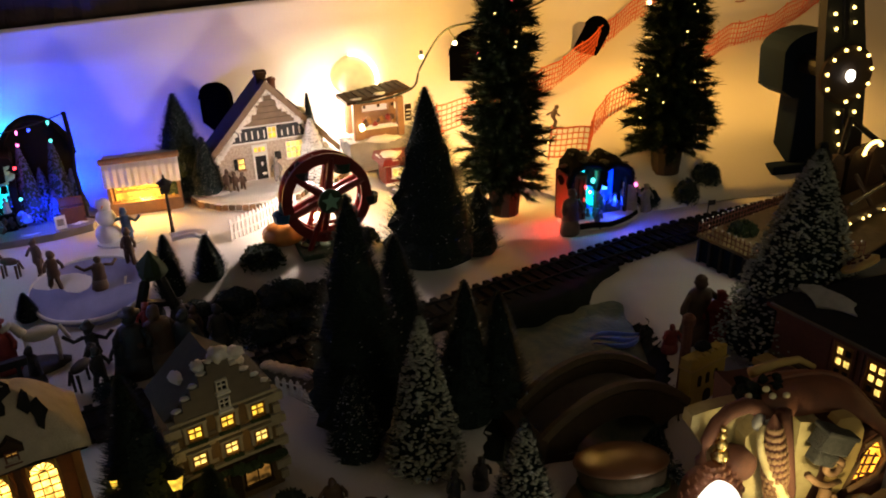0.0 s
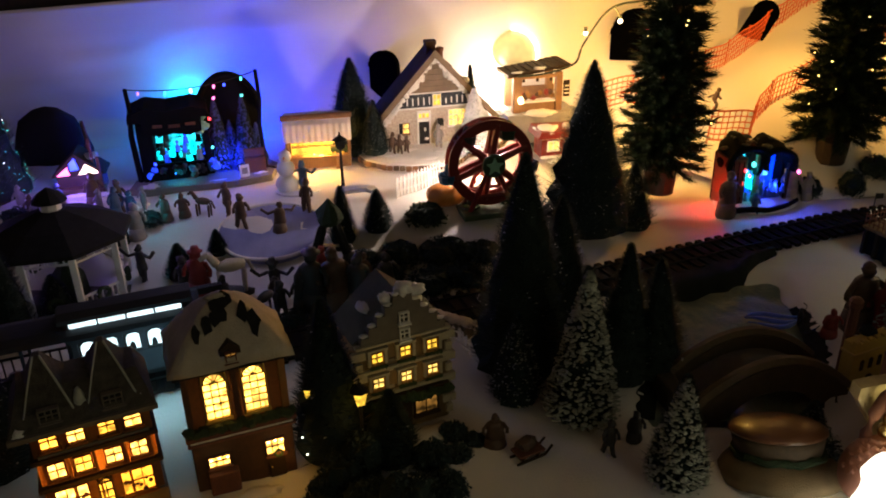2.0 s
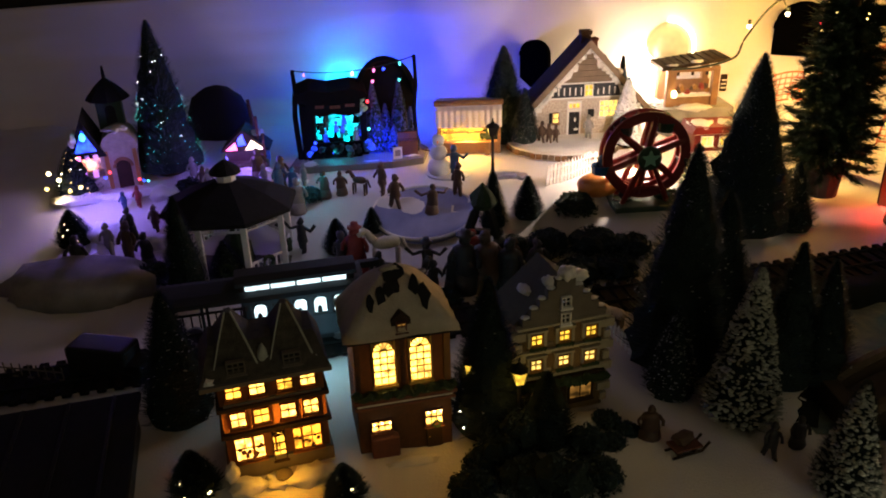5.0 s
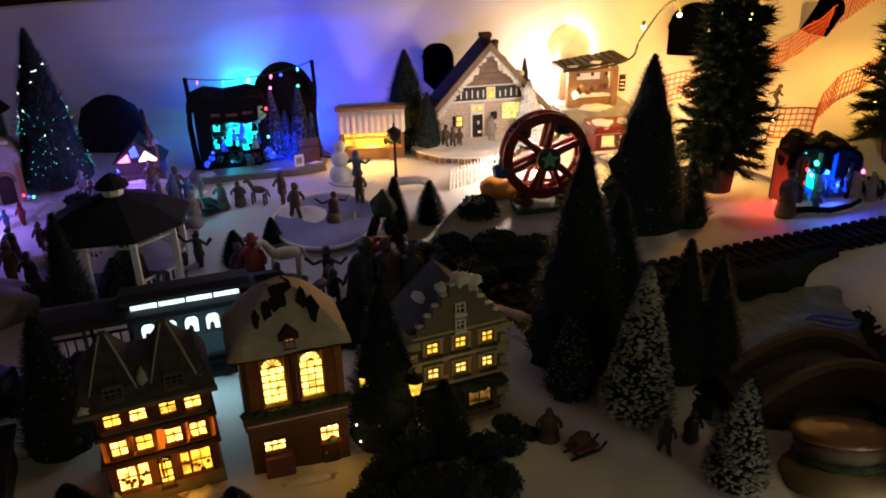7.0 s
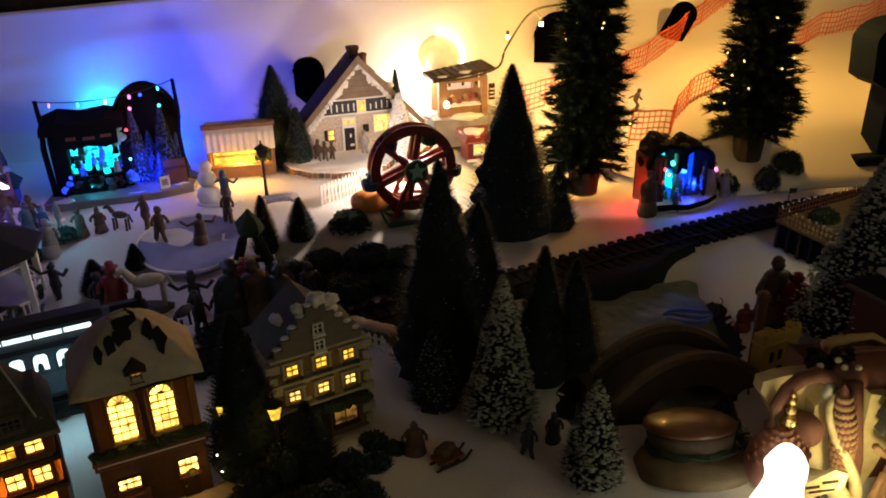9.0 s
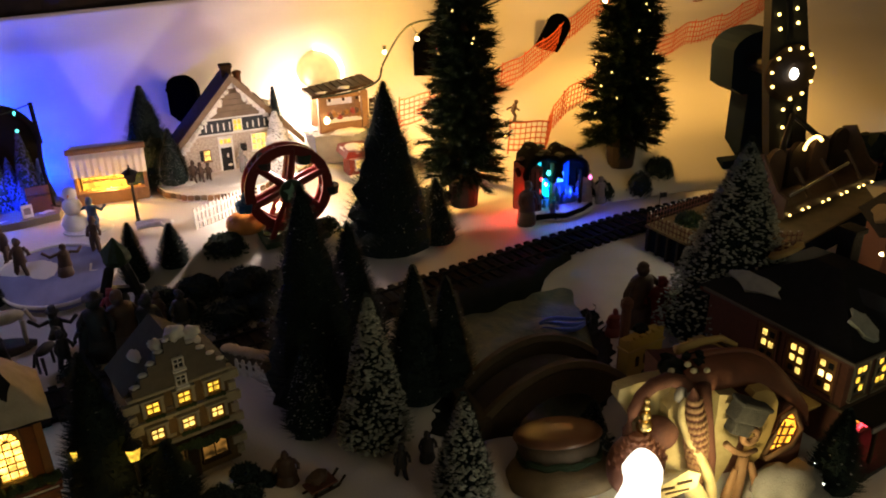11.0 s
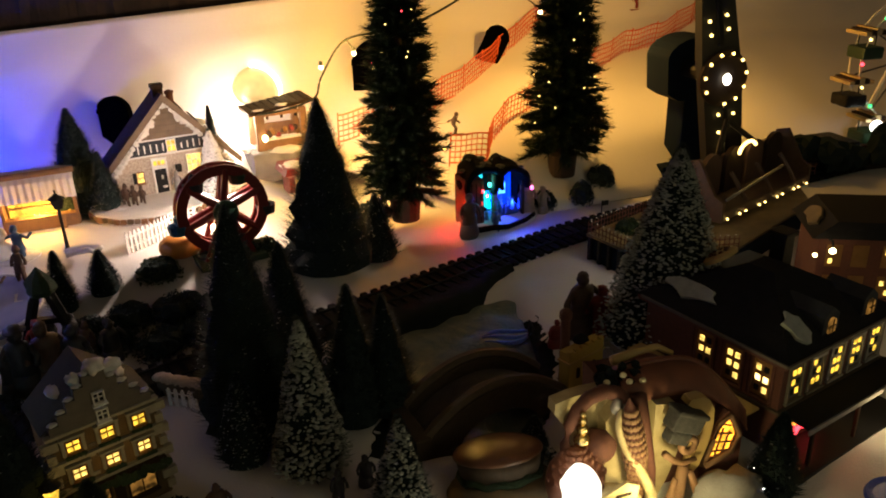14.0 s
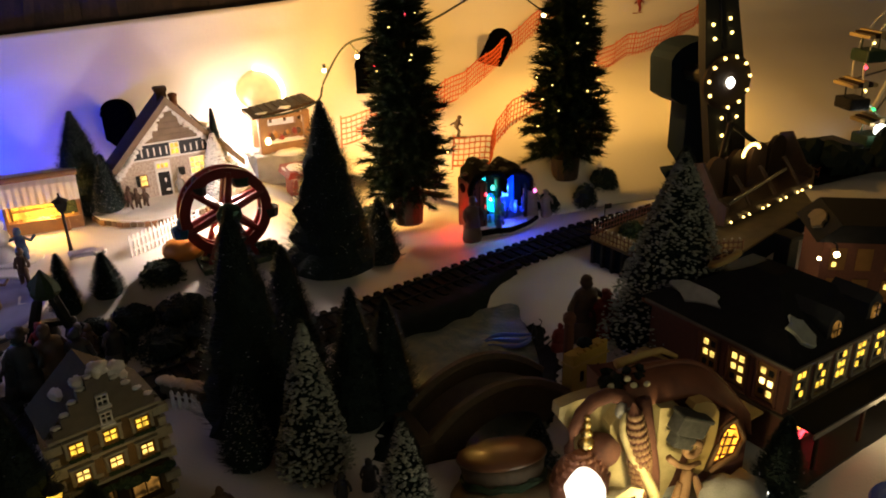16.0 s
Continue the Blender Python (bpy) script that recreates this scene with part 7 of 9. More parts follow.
def back_house():
    t = thing("brick_house", 1.325, -1.120, 0, -28, "dim brown house with yellow windows and a snowy roof", "house")
    part("wall", boxes((-0.07, 0.12, 0, 0.11, 0, 0.13), bevel=0.002), BRICKD, t)
    for x in (-0.045, -0.005, 0.04, 0.085):
        for z in (0.028, 0.082):
            wn = part("window", boxes((x - 0.012, x + 0.012, -0.0015, 0.002, z - 0.004, z + 0.034)), OCHRE, t, "olive framed window with small lit panes")
            for i in range(2):
                for j in range(2):
                    if (i + j) % 2 and x > 0.02 or (x < -0.04 and i == j == 0):
                        xc, zc = x - 0.005 + 0.010 * j, z + 0.006 + 0.017 * i
                        part("pane", boxes((xc - 0.003, xc + 0.003, -0.003, -0.0016, zc - 0.004, zc + 0.004)), W_PALE, wn)
    bm = bmesh.new()
    slab(bm, [(-0.085, 0.130), (0.135, 0.130), (0.10, 0.160), (-0.05, 0.160)], -0.012, 0.12)
    part("roof", bm, ROOFD, t)
    roof_patch(t, -0.068, 0.05, 0.147, 0, -40, 0.016, 0.030, 5, LAWN, "roof_snow", "dull tan snow on the roof")
    part("chimney", boxes((0.05, 0.075, 0.04, 0.065, 0.15, 0.185), bevel=0.002), BRICKD, t)
    bm = bmesh.new()
    tube(bm, [(-0.06, 0.0, 0.128), (-0.06, -0.030, 0.134), (-0.06, -0.036, 0.126)], 0.0016, 5)
    br = part("lamp_bracket", bm, BLACKP, t)
    for x, z, r in ((-0.06, 0.120, 0.0050), (-0.085, 0.112, 0.0032)):
        bm = bmesh.new()
        ball(bm, x, -0.036, z, r, 2)
        part("bulb", bm, G_WARM, br, "warm lit bulb")


back_house()


def loft(bm, rows):
    vs = [[bm.verts.new(p) for p in r] for r in rows]
    for a, b in zip(vs, vs[1:]):
        for k in range(len(a) - 1):
            bm.faces.new((a[k], a[k + 1], b[k + 1], b[k]))
    return bm


def fairy_house():
    t = thing("fairy_tale_house", 0.760, -1.380, 0, 0, "cream fairy-tale house under a swooping red-brown roof", "house")
    ridge = [(-0.030, 0.030, 0.146), (-0.016, 0.035, 0.153), (0.017, 0.036, 0.155), (0.056, 0.036, 0.151), (0.084, 0.034, 0.139), (0.111, 0.030, 0.114), (0.135, 0.026, 0.084), (0.150, 0.022, 0.062)]
    lip = [(-0.034, 0.004, 0.143), (-0.020, 0.002, 0.140), (0.000, 0.000, 0.139), (0.033, -0.002, 0.139), (0.063, -0.004, 0.131), (0.088, -0.004, 0.114), (0.114, -0.002, 0.090), (0.140, 0.004, 0.056)]

    def fine(pts):
        out = []
        for i in range(len(pts) - 1):
            p = [Vector(pts[max(0, min(len(pts) - 1, i + k))]) for k in (-1, 0, 1, 2)]
            for k in range(6):
                u = k / 6
                out.append(0.5 * (2 * p[1] + (p[2] - p[0]) * u + (2 * p[0] - 5 * p[1] + 4 * p[2] - p[3]) * u * u + (3 * p[1] - p[0] - 3 * p[2] + p[3]) * u ** 3))
        return out + [Vector(pts[-1])]

    top, low = fine(ridge), fine(lip)
    bm = bmesh.new()
    rows = []
    for a, b in zip(top, low):
        rows.append([a.lerp(b, v) + Vector((0, 0, 0.008 * math.sin(math.pi * v))) for v in np.linspace(0, 1, 6)] + [b + Vector((0, -0.002, -0.006)), b + Vector((0, 0.004, -0.008))])
    loft(bm, rows)
    o = part("roof_slope", bm, ROOFR, t, "red-brown sweeping roof", smooth=True)
    o.modifiers.new("thickness", "SOLIDIFY").thickness = 0.004
    bm = bmesh.new()
    loft(bm, [[a, a + Vector((0.004, 0.03, -0.014)), a + Vector((0.006, 0.06, -0.045)), a + Vector((0.006, 0.08, -0.08))] for a in top])
    o = part("roof_slope", bm, ROOFR, t, "red-brown sweeping roof", smooth=True)
    o.modifiers.new("thickness", "SOLIDIFY").thickness = 0.004
    bm = bmesh.new()
    tube(bm, top, 0.005, 7, 0.003)
    part("ridge", bm, ROOFR, t)
    # Tan tube paints the lit back edge of the roof.
    bm = bmesh.new()
    tube(bm, [(-0.022, 0.05, 0.158), (0.012, 0.055, 0.160), (0.040, 0.055, 0.160), (0.058, 0.05, 0.150)], 0.006, 8, 0.003)
    part("ridge_fold", bm, HONEY, t, "tan strip painted as the lit edge behind the ridge", smooth=True)
    # flowing cream walls
    bm = bmesh.new()
    slab(bm, [(-0.030, 0.0), (0.130, 0.0)] + [(p.x, max(0.01, p.z - 0.008)) for p in reversed(low[:-3])], 0.008, 0.095)
    part("wall", bm, BRICKD, t, "brown inner wall")
    bm = bmesh.new()
    slab(bm, [(-0.078, 0.0), (-0.028, 0.0), (-0.028, 0.146), (-0.050, 0.151), (-0.072, 0.152), (-0.092, 0.151), (-0.112, 0.147), (-0.113, 0.134), (-0.102, 0.118), (-0.084, 0.09)], 0.012, 0.028)
    part("niche_wall", bm, CREAM, t, "cream plaster wall with a flowing outline")
    bm = bmesh.new()
    slab(bm, [(-0.088, 0.0), (-0.004, 0.0), (-0.010, 0.06), (-0.020, 0.135), (-0.044, 0.140), (-0.060, 0.122), (-0.058, 0.095), (-0.078, 0.062)], -0.006, 0.014)
    part("front_fold", bm, CREAM, t, "cream plaster wall with a flowing outline")
    # thick brown arch of the niche with shiny balls
    bm = bmesh.new()
    tube(bm, [(-0.108, -0.006, 0.090), (-0.108, -0.005, 0.106), (-0.103, -0.004, 0.126), (-0.094, -0.003, 0.145), (-0.080, -0.002, 0.156), (-0.062, -0.001, 0.159), (-0.046, 0.0, 0.152), (-0.036, 0.0, 0.140)], 0.0055, 8, 0.0095)
    part("niche_rim", bm, BRICKD, t, "thick brown rim of the niche", smooth=True)
    bm = bmesh.new()
    ball(bm, -0.100, -0.016, 0.066, 0.034, 3, 1.0, 0.75, 1.2)
    led = part("ledge", bm, ROOFR, t, "rounded tiled ledge", smooth=True)
    tl = None
    for k in range(6):
        for j in range(7):
            an = math.pi * (1.0 + (j + 0.5 * (k % 2)) / 7)
            q = 0.25 + 0.2 * k
            p = (-0.100 + 0.0345 * math.cos(q) * math.cos(an), -0.016 + 0.026 * math.cos(q) * math.sin(an), 0.066 + 0.041 * math.sin(q))
            if tl is None:
                bm = bmesh.new()
                ball(bm, 0, 0, 0, 0.0042, 1, 1.0, 0.4, 1.0)
                tl = part("tile", bm, ROOFR, led, at=p, rz=math.degrees(an) + 90)
            else:
                share(tl, *p, math.degrees(an) + 90)
    bm = bmesh.new()
    turned(bm, [(0.001, -0.014), (0.015, -0.013), (0.018, 0.0), (0.015, 0.013), (0.001, 0.014)], 16)
    o = part("barrel", bm, BRICKD, t, "dark round barrel", smooth=True)
    o.matrix_basis = pose(-0.072, -0.012, 0.100, 80, 0, 10)
    for z, r in ((0.112, 0.0095), (0.126, 0.0068), (0.137, 0.0050), (0.145, 0.0036)):
        bm = bmesh.new()
        ball(bm, -0.092, -0.012, z, r, 2)
        part("ornament", bm, BRASS, t, "shiny brass ball", smooth=True)
    # tiled cone, dark strut and curved cream horns across the front
    bm = bmesh.new()
    turned(bm, [(0.006, 0.0), (0.010, 0.03), (0.0135, 0.07), (0.012, 0.10), (0.007, 0.13), (0.001, 0.145)], 12)
    cone = part("turret", bm, BRICKD, t, "narrow tiled cone")
    cone.matrix_basis = pose(-0.020, -0.020, 0.014, 0, -9, 0)
    tile = None
    for k in range(14):
        z = 0.018 + 0.0085 * k
        r = float(np.interp(z, [0, 0.03, 0.07, 0.10, 0.13], [0.0065, 0.0105, 0.014, 0.0125, 0.0075]))
        for j in range(8):
            an = math.pi * (1.0 + (j + 0.5 * (k % 2)) / 8)
            p = (r * math.cos(an), r * math.sin(an), z)
            if tile is None:
                bm = bmesh.new()
                ball(bm, 0, 0, 0, 0.0032, 1, 0.9, 0.4, 1.2)
                tile = part("tile", bm, WOOD, cone, at=p, rz=math.degrees(an) + 90)
            else:
                share(tile, *p, math.degrees(an) + 90)
    bm = bmesh.new()
    tube(bm, [(-0.024, -0.010, 0.150), (-0.018, -0.016, 0.11), (-0.010, -0.022, 0.06), (-0.006, -0.024, 0.0)], 0.0085, 8, 0.005)
    part("strut", bm, BRICKD, t, smooth=True)
    for pts, r0, r1 in (([(-0.046, -0.012, 0.140), (-0.052, -0.018, 0.122), (-0.044, -0.024, 0.095), (-0.030, -0.030, 0.070), (-0.016, -0.036, 0.035), (-0.013, -0.038, 0.0)], 0.0028, 0.0075), ([(-0.082, -0.020, 0.045), (-0.062, -0.030, 0.050), (-0.042, -0.040, 0.038), (-0.026, -0.046, 0.0)], 0.006, 0.013)):
        bm = bmesh.new()
        tube(bm, fine(pts), r0, 8, r1)
        part("horn", bm, CREAM, t, "flowing cream plaster fold", smooth=True)
    bm = bmesh.new()
    slab(bm, [(-0.006, 0.0), (0.008, 0.0), (0.022, 0.030), (0.032, 0.062), (0.024, 0.128), (-0.003, 0.134), (-0.002, 0.06)], -0.012, 0.004)
    part("panel", bm, CREAM, t, "plain cream panel")
    bm = bmesh.new()
    slab(bm, [(0.040, 0.036), (0.052, 0.046), (0.061, 0.074), (0.065, 0.100), (0.064, 0.120), (0.056, 0.134), (0.046, 0.140), (0.032, 0.140), (0.028, 0.134), (0.042, 0.124), (0.049, 0.108), (0.049, 0.080), (0.040, 0.052)], -0.026, -0.012)
    part("petal", bm, HONEY, t, "curved honey-coloured plaster fold")
    ch = part("chimney", boxes((-0.020, 0.020, -0.010, 0.010, 0.0, 0.024), (-0.014, 0.014, -0.008, 0.008, -0.016, 0.0), (-0.022, 0.022, -0.012, 0.012, 0.020, 0.026), bevel=0.003), MOTTLE, t, "crooked dark chimney")
    ch.matrix_basis = pose(0.018, -0.030, 0.108, 0, 24, 0)
    # porch with a glowing lattice window
    bm = bmesh.new()
    slab(bm, [(0.066, 0.0), (0.122, 0.0), (0.122, 0.062), (0.112, 0.085), (0.097, 0.098), (0.083, 0.088), (0.070, 0.062)], -0.010, 0.010)
    part("porch", bm, BRICKD, t, "brown arched porch")
    bm = bmesh.new()
    slab(bm, [(0.074, 0.040), (0.104, 0.046), (0.110, 0.062), (0.100, 0.088), (0.088, 0.082), (0.078, 0.060)], -0.012, -0.0095)
    wn = part("window", bm, W_ORANGE, t, "glowing orange lattice window")
    bm = bmesh.new()
    for k in range(4):
        tube(bm, [(0.074 + 0.009 * k, -0.013, 0.040), (0.082 + 0.009 * k, -0.013, 0.084 - 0.006 * k)], 0.0013, 5)
        tube(bm, [(0.076 + 0.003 * k, -0.0135, 0.050 + 0.012 * k), (0.110 - 0.003 * k, -0.0135, 0.044 + 0.012 * k)], 0.0012, 5)
    part("lattice", bm, BRICKD, wn)
    bm = bmesh.new()
    tube(bm, [(0.068, -0.012, 0.030), (0.078, -0.014, 0.062), (0.086, -0.014, 0.086), (0.098, -0.014, 0.094), (0.114, -0.014, 0.064), (0.104, -0.016, 0.044), (0.068, -0.018, 0.034)], 0.0032, 7)
    part("window_frame", bm, WOOD, wn, "carved brown frame", smooth=True)
    # leaf clusters over the niche, with pale beads painted as glossy reflections
    rng = random.Random(5)
    bm = bmesh.new()
    for k in range(26):
        ball(bm, -0.052 + 0.052 * rng.random(), 0.016 + 0.024 * rng.random(), 0.148 + 0.014 * rng.random(), 0.0045 + 0.003 * rng.random(), 1, 1, 1, 1, 0.8)
    part("roof_plant", bm, MOSS, t, "dark leaf clusters on the wall top")
    for x, y, z in ((-0.055, 0.006, 0.164), (-0.054, 0.004, 0.153), (-0.034, 0.008, 0.167), (-0.028, 0.004, 0.160), (-0.010, 0.006, 0.156)):
        bm = bmesh.new()
        ball(bm, x, y, z, 0.0034, 2, 1.2, 1, 1)
        part("bud", bm, GLINT, t, "pale shiny bead painted as a glossy reflection")
    bm = bmesh.new()
    ball(bm, -0.050, -0.008, 0.142, 0.008, 2, 0.8, 0.6, 1.3, 0.6)
    ball(bm, -0.040, -0.008, 0.136, 0.006, 2, 0.8, 0.6, 1.3, 0.6)
    part("plaster_knot", bm, GREYF, t, smooth=True)
    # tall white body, made to glow in place of a brightly lit fold
    bm = bmesh.new()
    turned(bm, [(float(np.interp(z, [0, 0.03, 0.06, 0.085, 0.105, 0.122, 0.131, 0.136], [0.030, 0.025, 0.020, 0.0175, 0.0165, 0.0135, 0.009, 0.001])), z) for z in np.linspace(0, 0.136, 34)], 48, -0.121, -0.056, -0.010)
    for v in bm.verts:
        q = v.co * 22
        v.co += Vector((noise.noise(q), noise.noise(q + Vector((5, 0, 0))), 0.8 * noise.noise(q + Vector((0, 7, 0))))) * 0.016
        v.co.x += 0.22 * max(0.0, 0.09 - v.co.z) * (1 if v.co.x > -0.116 else 0)
    part("lamp_shade", bm, glow("milk_glass", (1, 0.93, 0.76), 2.0, 0.3, 26), t, "glowing white body in place of a brightly lit fold", smooth=True)
    part("sign", slab(bmesh.new(), [(-0.100, 0.050), (-0.052, 0.060), (-0.050, 0.078), (-0.066, 0.086), (-0.098, 0.072)], -0.062, -0.058), CREAM, t, "pale sign with unreadable marks")
    part("sign_mark", boxes((-0.095, -0.080, -0.0632, -0.0615, 0.066, 0.069), (-0.077, -0.060, -0.0632, -0.0615, 0.070, 0.073), (-0.090, -0.062, -0.0632, -0.0615, 0.060, 0.062)), DARKWOOD, t)
    bm = bmesh.new()
    tube(bm, [(-0.075, -0.056, 0.0), (-0.075, -0.057, 0.055)], 0.003, 6)
    part("sign_post", bm, DARKWOOD, t)
    # carved ornament before the door
    bm = bmesh.new()
    tube(bm, [(0.020, -0.034, 0), (0.022, -0.034, 0.03), (0.026, -0.032, 0.058)], 0.009, 7, 0.006)
    tube(bm, [(-0.002, -0.034, 0.084), (0.010, -0.034, 0.072), (0.024, -0.034, 0.064), (0.040, -0.034, 0.066)], 0.0045, 6, 0.003)
    tube(bm, [(0.028 + 0.009 * math.cos(q), -0.034, 0.088 + 0.009 * math.sin(q)) for q in np.linspace(0, 6.28, 12)], 0.0042, 6)
    tube(bm, [(0.004, -0.038, 0.0), (0.016, -0.034, 0.045)], 0.007, 6, 0.004)
    tube(bm, [(0.052, -0.038, 0.0), (0.034, -0.034, 0.05)], 0.006, 6, 0.004)
    part("ornament_post", bm, WOOD, t, "carved wooden ornament", smooth=True)
    bm = bmesh.new()
    ball(bm, 0.078, -0.050, 0.012, 0.036, 3, 1.1, 0.8, 0.9, 0.5)
    part("boulder", bm, ROCK, t, "grey snowy boulder", smooth=True)


fairy_house()


def round_stand():
    t = thing("round_stand", 0.612, -1.300, 0, 0, "round toy stand with a red-brown domed top and dark garland", "toy stand")
    t.matrix_basis = pose(0.612, -1.302, 0.024, -20, 0, 0)
    bm = bmesh.new()
    turned(bm, [(0.070, -0.034), (0.068, -0.022), (0.058, -0.012), (0.044, -0.006)], 36, wob=0.05)
    part("mound", bm, LAWN, t, "dull snowy mound under the stand", smooth=True)
    bm = bmesh.new()
    turned(bm, [(0.046, -0.010), (0.048, 0.0), (0.050, 0.010), (0.051, 0.019)], 36)
    part("side", bm, BROWNTOP, t, "dull tan side", smooth=True)
    bm = bmesh.new()
    tube(bm, [(0.049 * math.cos(q), 0.049 * math.sin(q), -0.004 + 0.0015 * math.sin(9 * q)) for q in np.linspace(0, 6.2832, 49)], 0.0042, 6)
    for v in bm.verts:
        v.co += Vector((noise.noise(v.co * 500), noise.noise(v.co * 500 + Vector((3, 0, 0))), noise.noise(v.co * 500 + Vector((0, 3, 0))))) * 0.0025
    part("garland", bm, GARLAND, t, "dark leaf garland round the foot")
    bm = bmesh.new()
    turned(bm, [(0.051, 0.018), (0.054, 0.020), (0.053, 0.023), (0.044, 0.028), (0.025, 0.033), (0.001, 0.035)], 36)
    part("top", bm, STANDTOP, t, "glossy red-brown domed top", smooth=True)


round_stand()


# ---- left side ----
def gazebo():
    x, y = -0.365, -0.775
    t = thing("gazebo", x, y, lie(x, y) - 0.012, 8, "white octagonal gazebo with a dark roof and railings", "gazebo")
    R, n = 0.098, 8
    P = [(R * math.cos(2 * math.pi * (k + 0.5) / n), R * math.sin(2 * math.pi * (k + 0.5) / n)) for k in range(n)]
    part("floor", plate(bmesh.new(), [(1.06 * a, 1.06 * b) for a, b in P], 0, 0.016), STONE, t)
    post = part("post", boxes((-0.005, 0.005, -0.005, 0.005, 0.016, 0.126), bevel=0.001), WHITE, t, at=(P[0][0], P[0][1], 0))
    for a, b in P[1:]:
        share(post, a, b, 0)
    for k in range(n):
        a, b = Vector((*P[k], 0)), Vector((*P[(k + 1) % n], 0))
        ang = math.degrees(math.atan2(b.y - a.y, b.x - a.x))
        l = (b - a).length
        fr = part("frieze", boxes((0, l, -0.0015, 0.0015, 0.106, 0.109), (0, l, -0.0015, 0.0015, 0.119, 0.122), *[(l * j / 6 - 0.001, l * j / 6 + 0.001, -0.0015, 0.0015, 0.109, 0.119) for j in range(1, 6)]), WHITE, t, at=(a.x, a.y, 0), rz=ang)
        if k != 5:
            part("railing", boxes((0, l, -0.0015, 0.0015, 0.022, 0.025), (0, l, -0.0015, 0.0015, 0.044, 0.048), *[(l * j / 8 - 0.0012, l * j / 8 + 0.0012, -0.001, 0.001, 0.025, 0.044) for j in range(1, 8)]), WHITE, t, at=(a.x, a.y, 0), rz=ang)
        bm = bmesh.new()
        tube(bm, [(l / 2 + 0.010 * math.cos(q), -0.004, 0.040 + 0.010 * math.sin(q)) for q in np.linspace(0, 6.2832, 15)], 0.0034, 6)
        for v in bm.verts:
            v.co += Vector((noise.noise(v.co * 500), noise.noise(v.co * 500 + Vector((3, 0, 0))), noise.noise(v.co * 500 + Vector((0, 3, 0))))) * 0.002
        part("wreath", bm, GARLAND, t, "green wreath", at=(a.x, a.y, 0), rz=ang)
    bm = bmesh.new()
    rings = []
    for r, z in ((1.22, 0.122), (1.20, 0.128), (0.75, 0.150), (0.22, 0.168)):
        rings.append([bm.verts.new((a * r, b * r, z)) for a, b in P])
    for q, w in zip(rings, rings[1:]):
        for j in range(n):
            bm.faces.new((q[j], q[(j + 1) % n], w[(j + 1) % n], w[j]))
    bm.faces.new(rings[-1]), bm.faces.new(rings[0][::-1])
    roof = part("roof", bm, ROOFD, t, "dark eight-sided roof")
    bm = bmesh.new()
    turned(bm, [(0.017, 0.166), (0.017, 0.182)], 8)
    cup = part("cupola", bm, WHITE, t, "little white cupola")
    bm = bmesh.new()
    turned(bm, [(0.028, 0.182), (0.026, 0.186), (0.016, 0.196), (0.003, 0.204)], 10)
    part("cupola_roof", bm, ROOFD, cup)
    bm = bmesh.new()
    turned(bm, [(0.030, 0), (0.026, 0.03), (0.006, 0.06), (0.002, 0.075)], 10, 0.0, 0.0, 0.016, 0.4)
    part("inner_tree", bm, GARLAND, t)


gazebo()


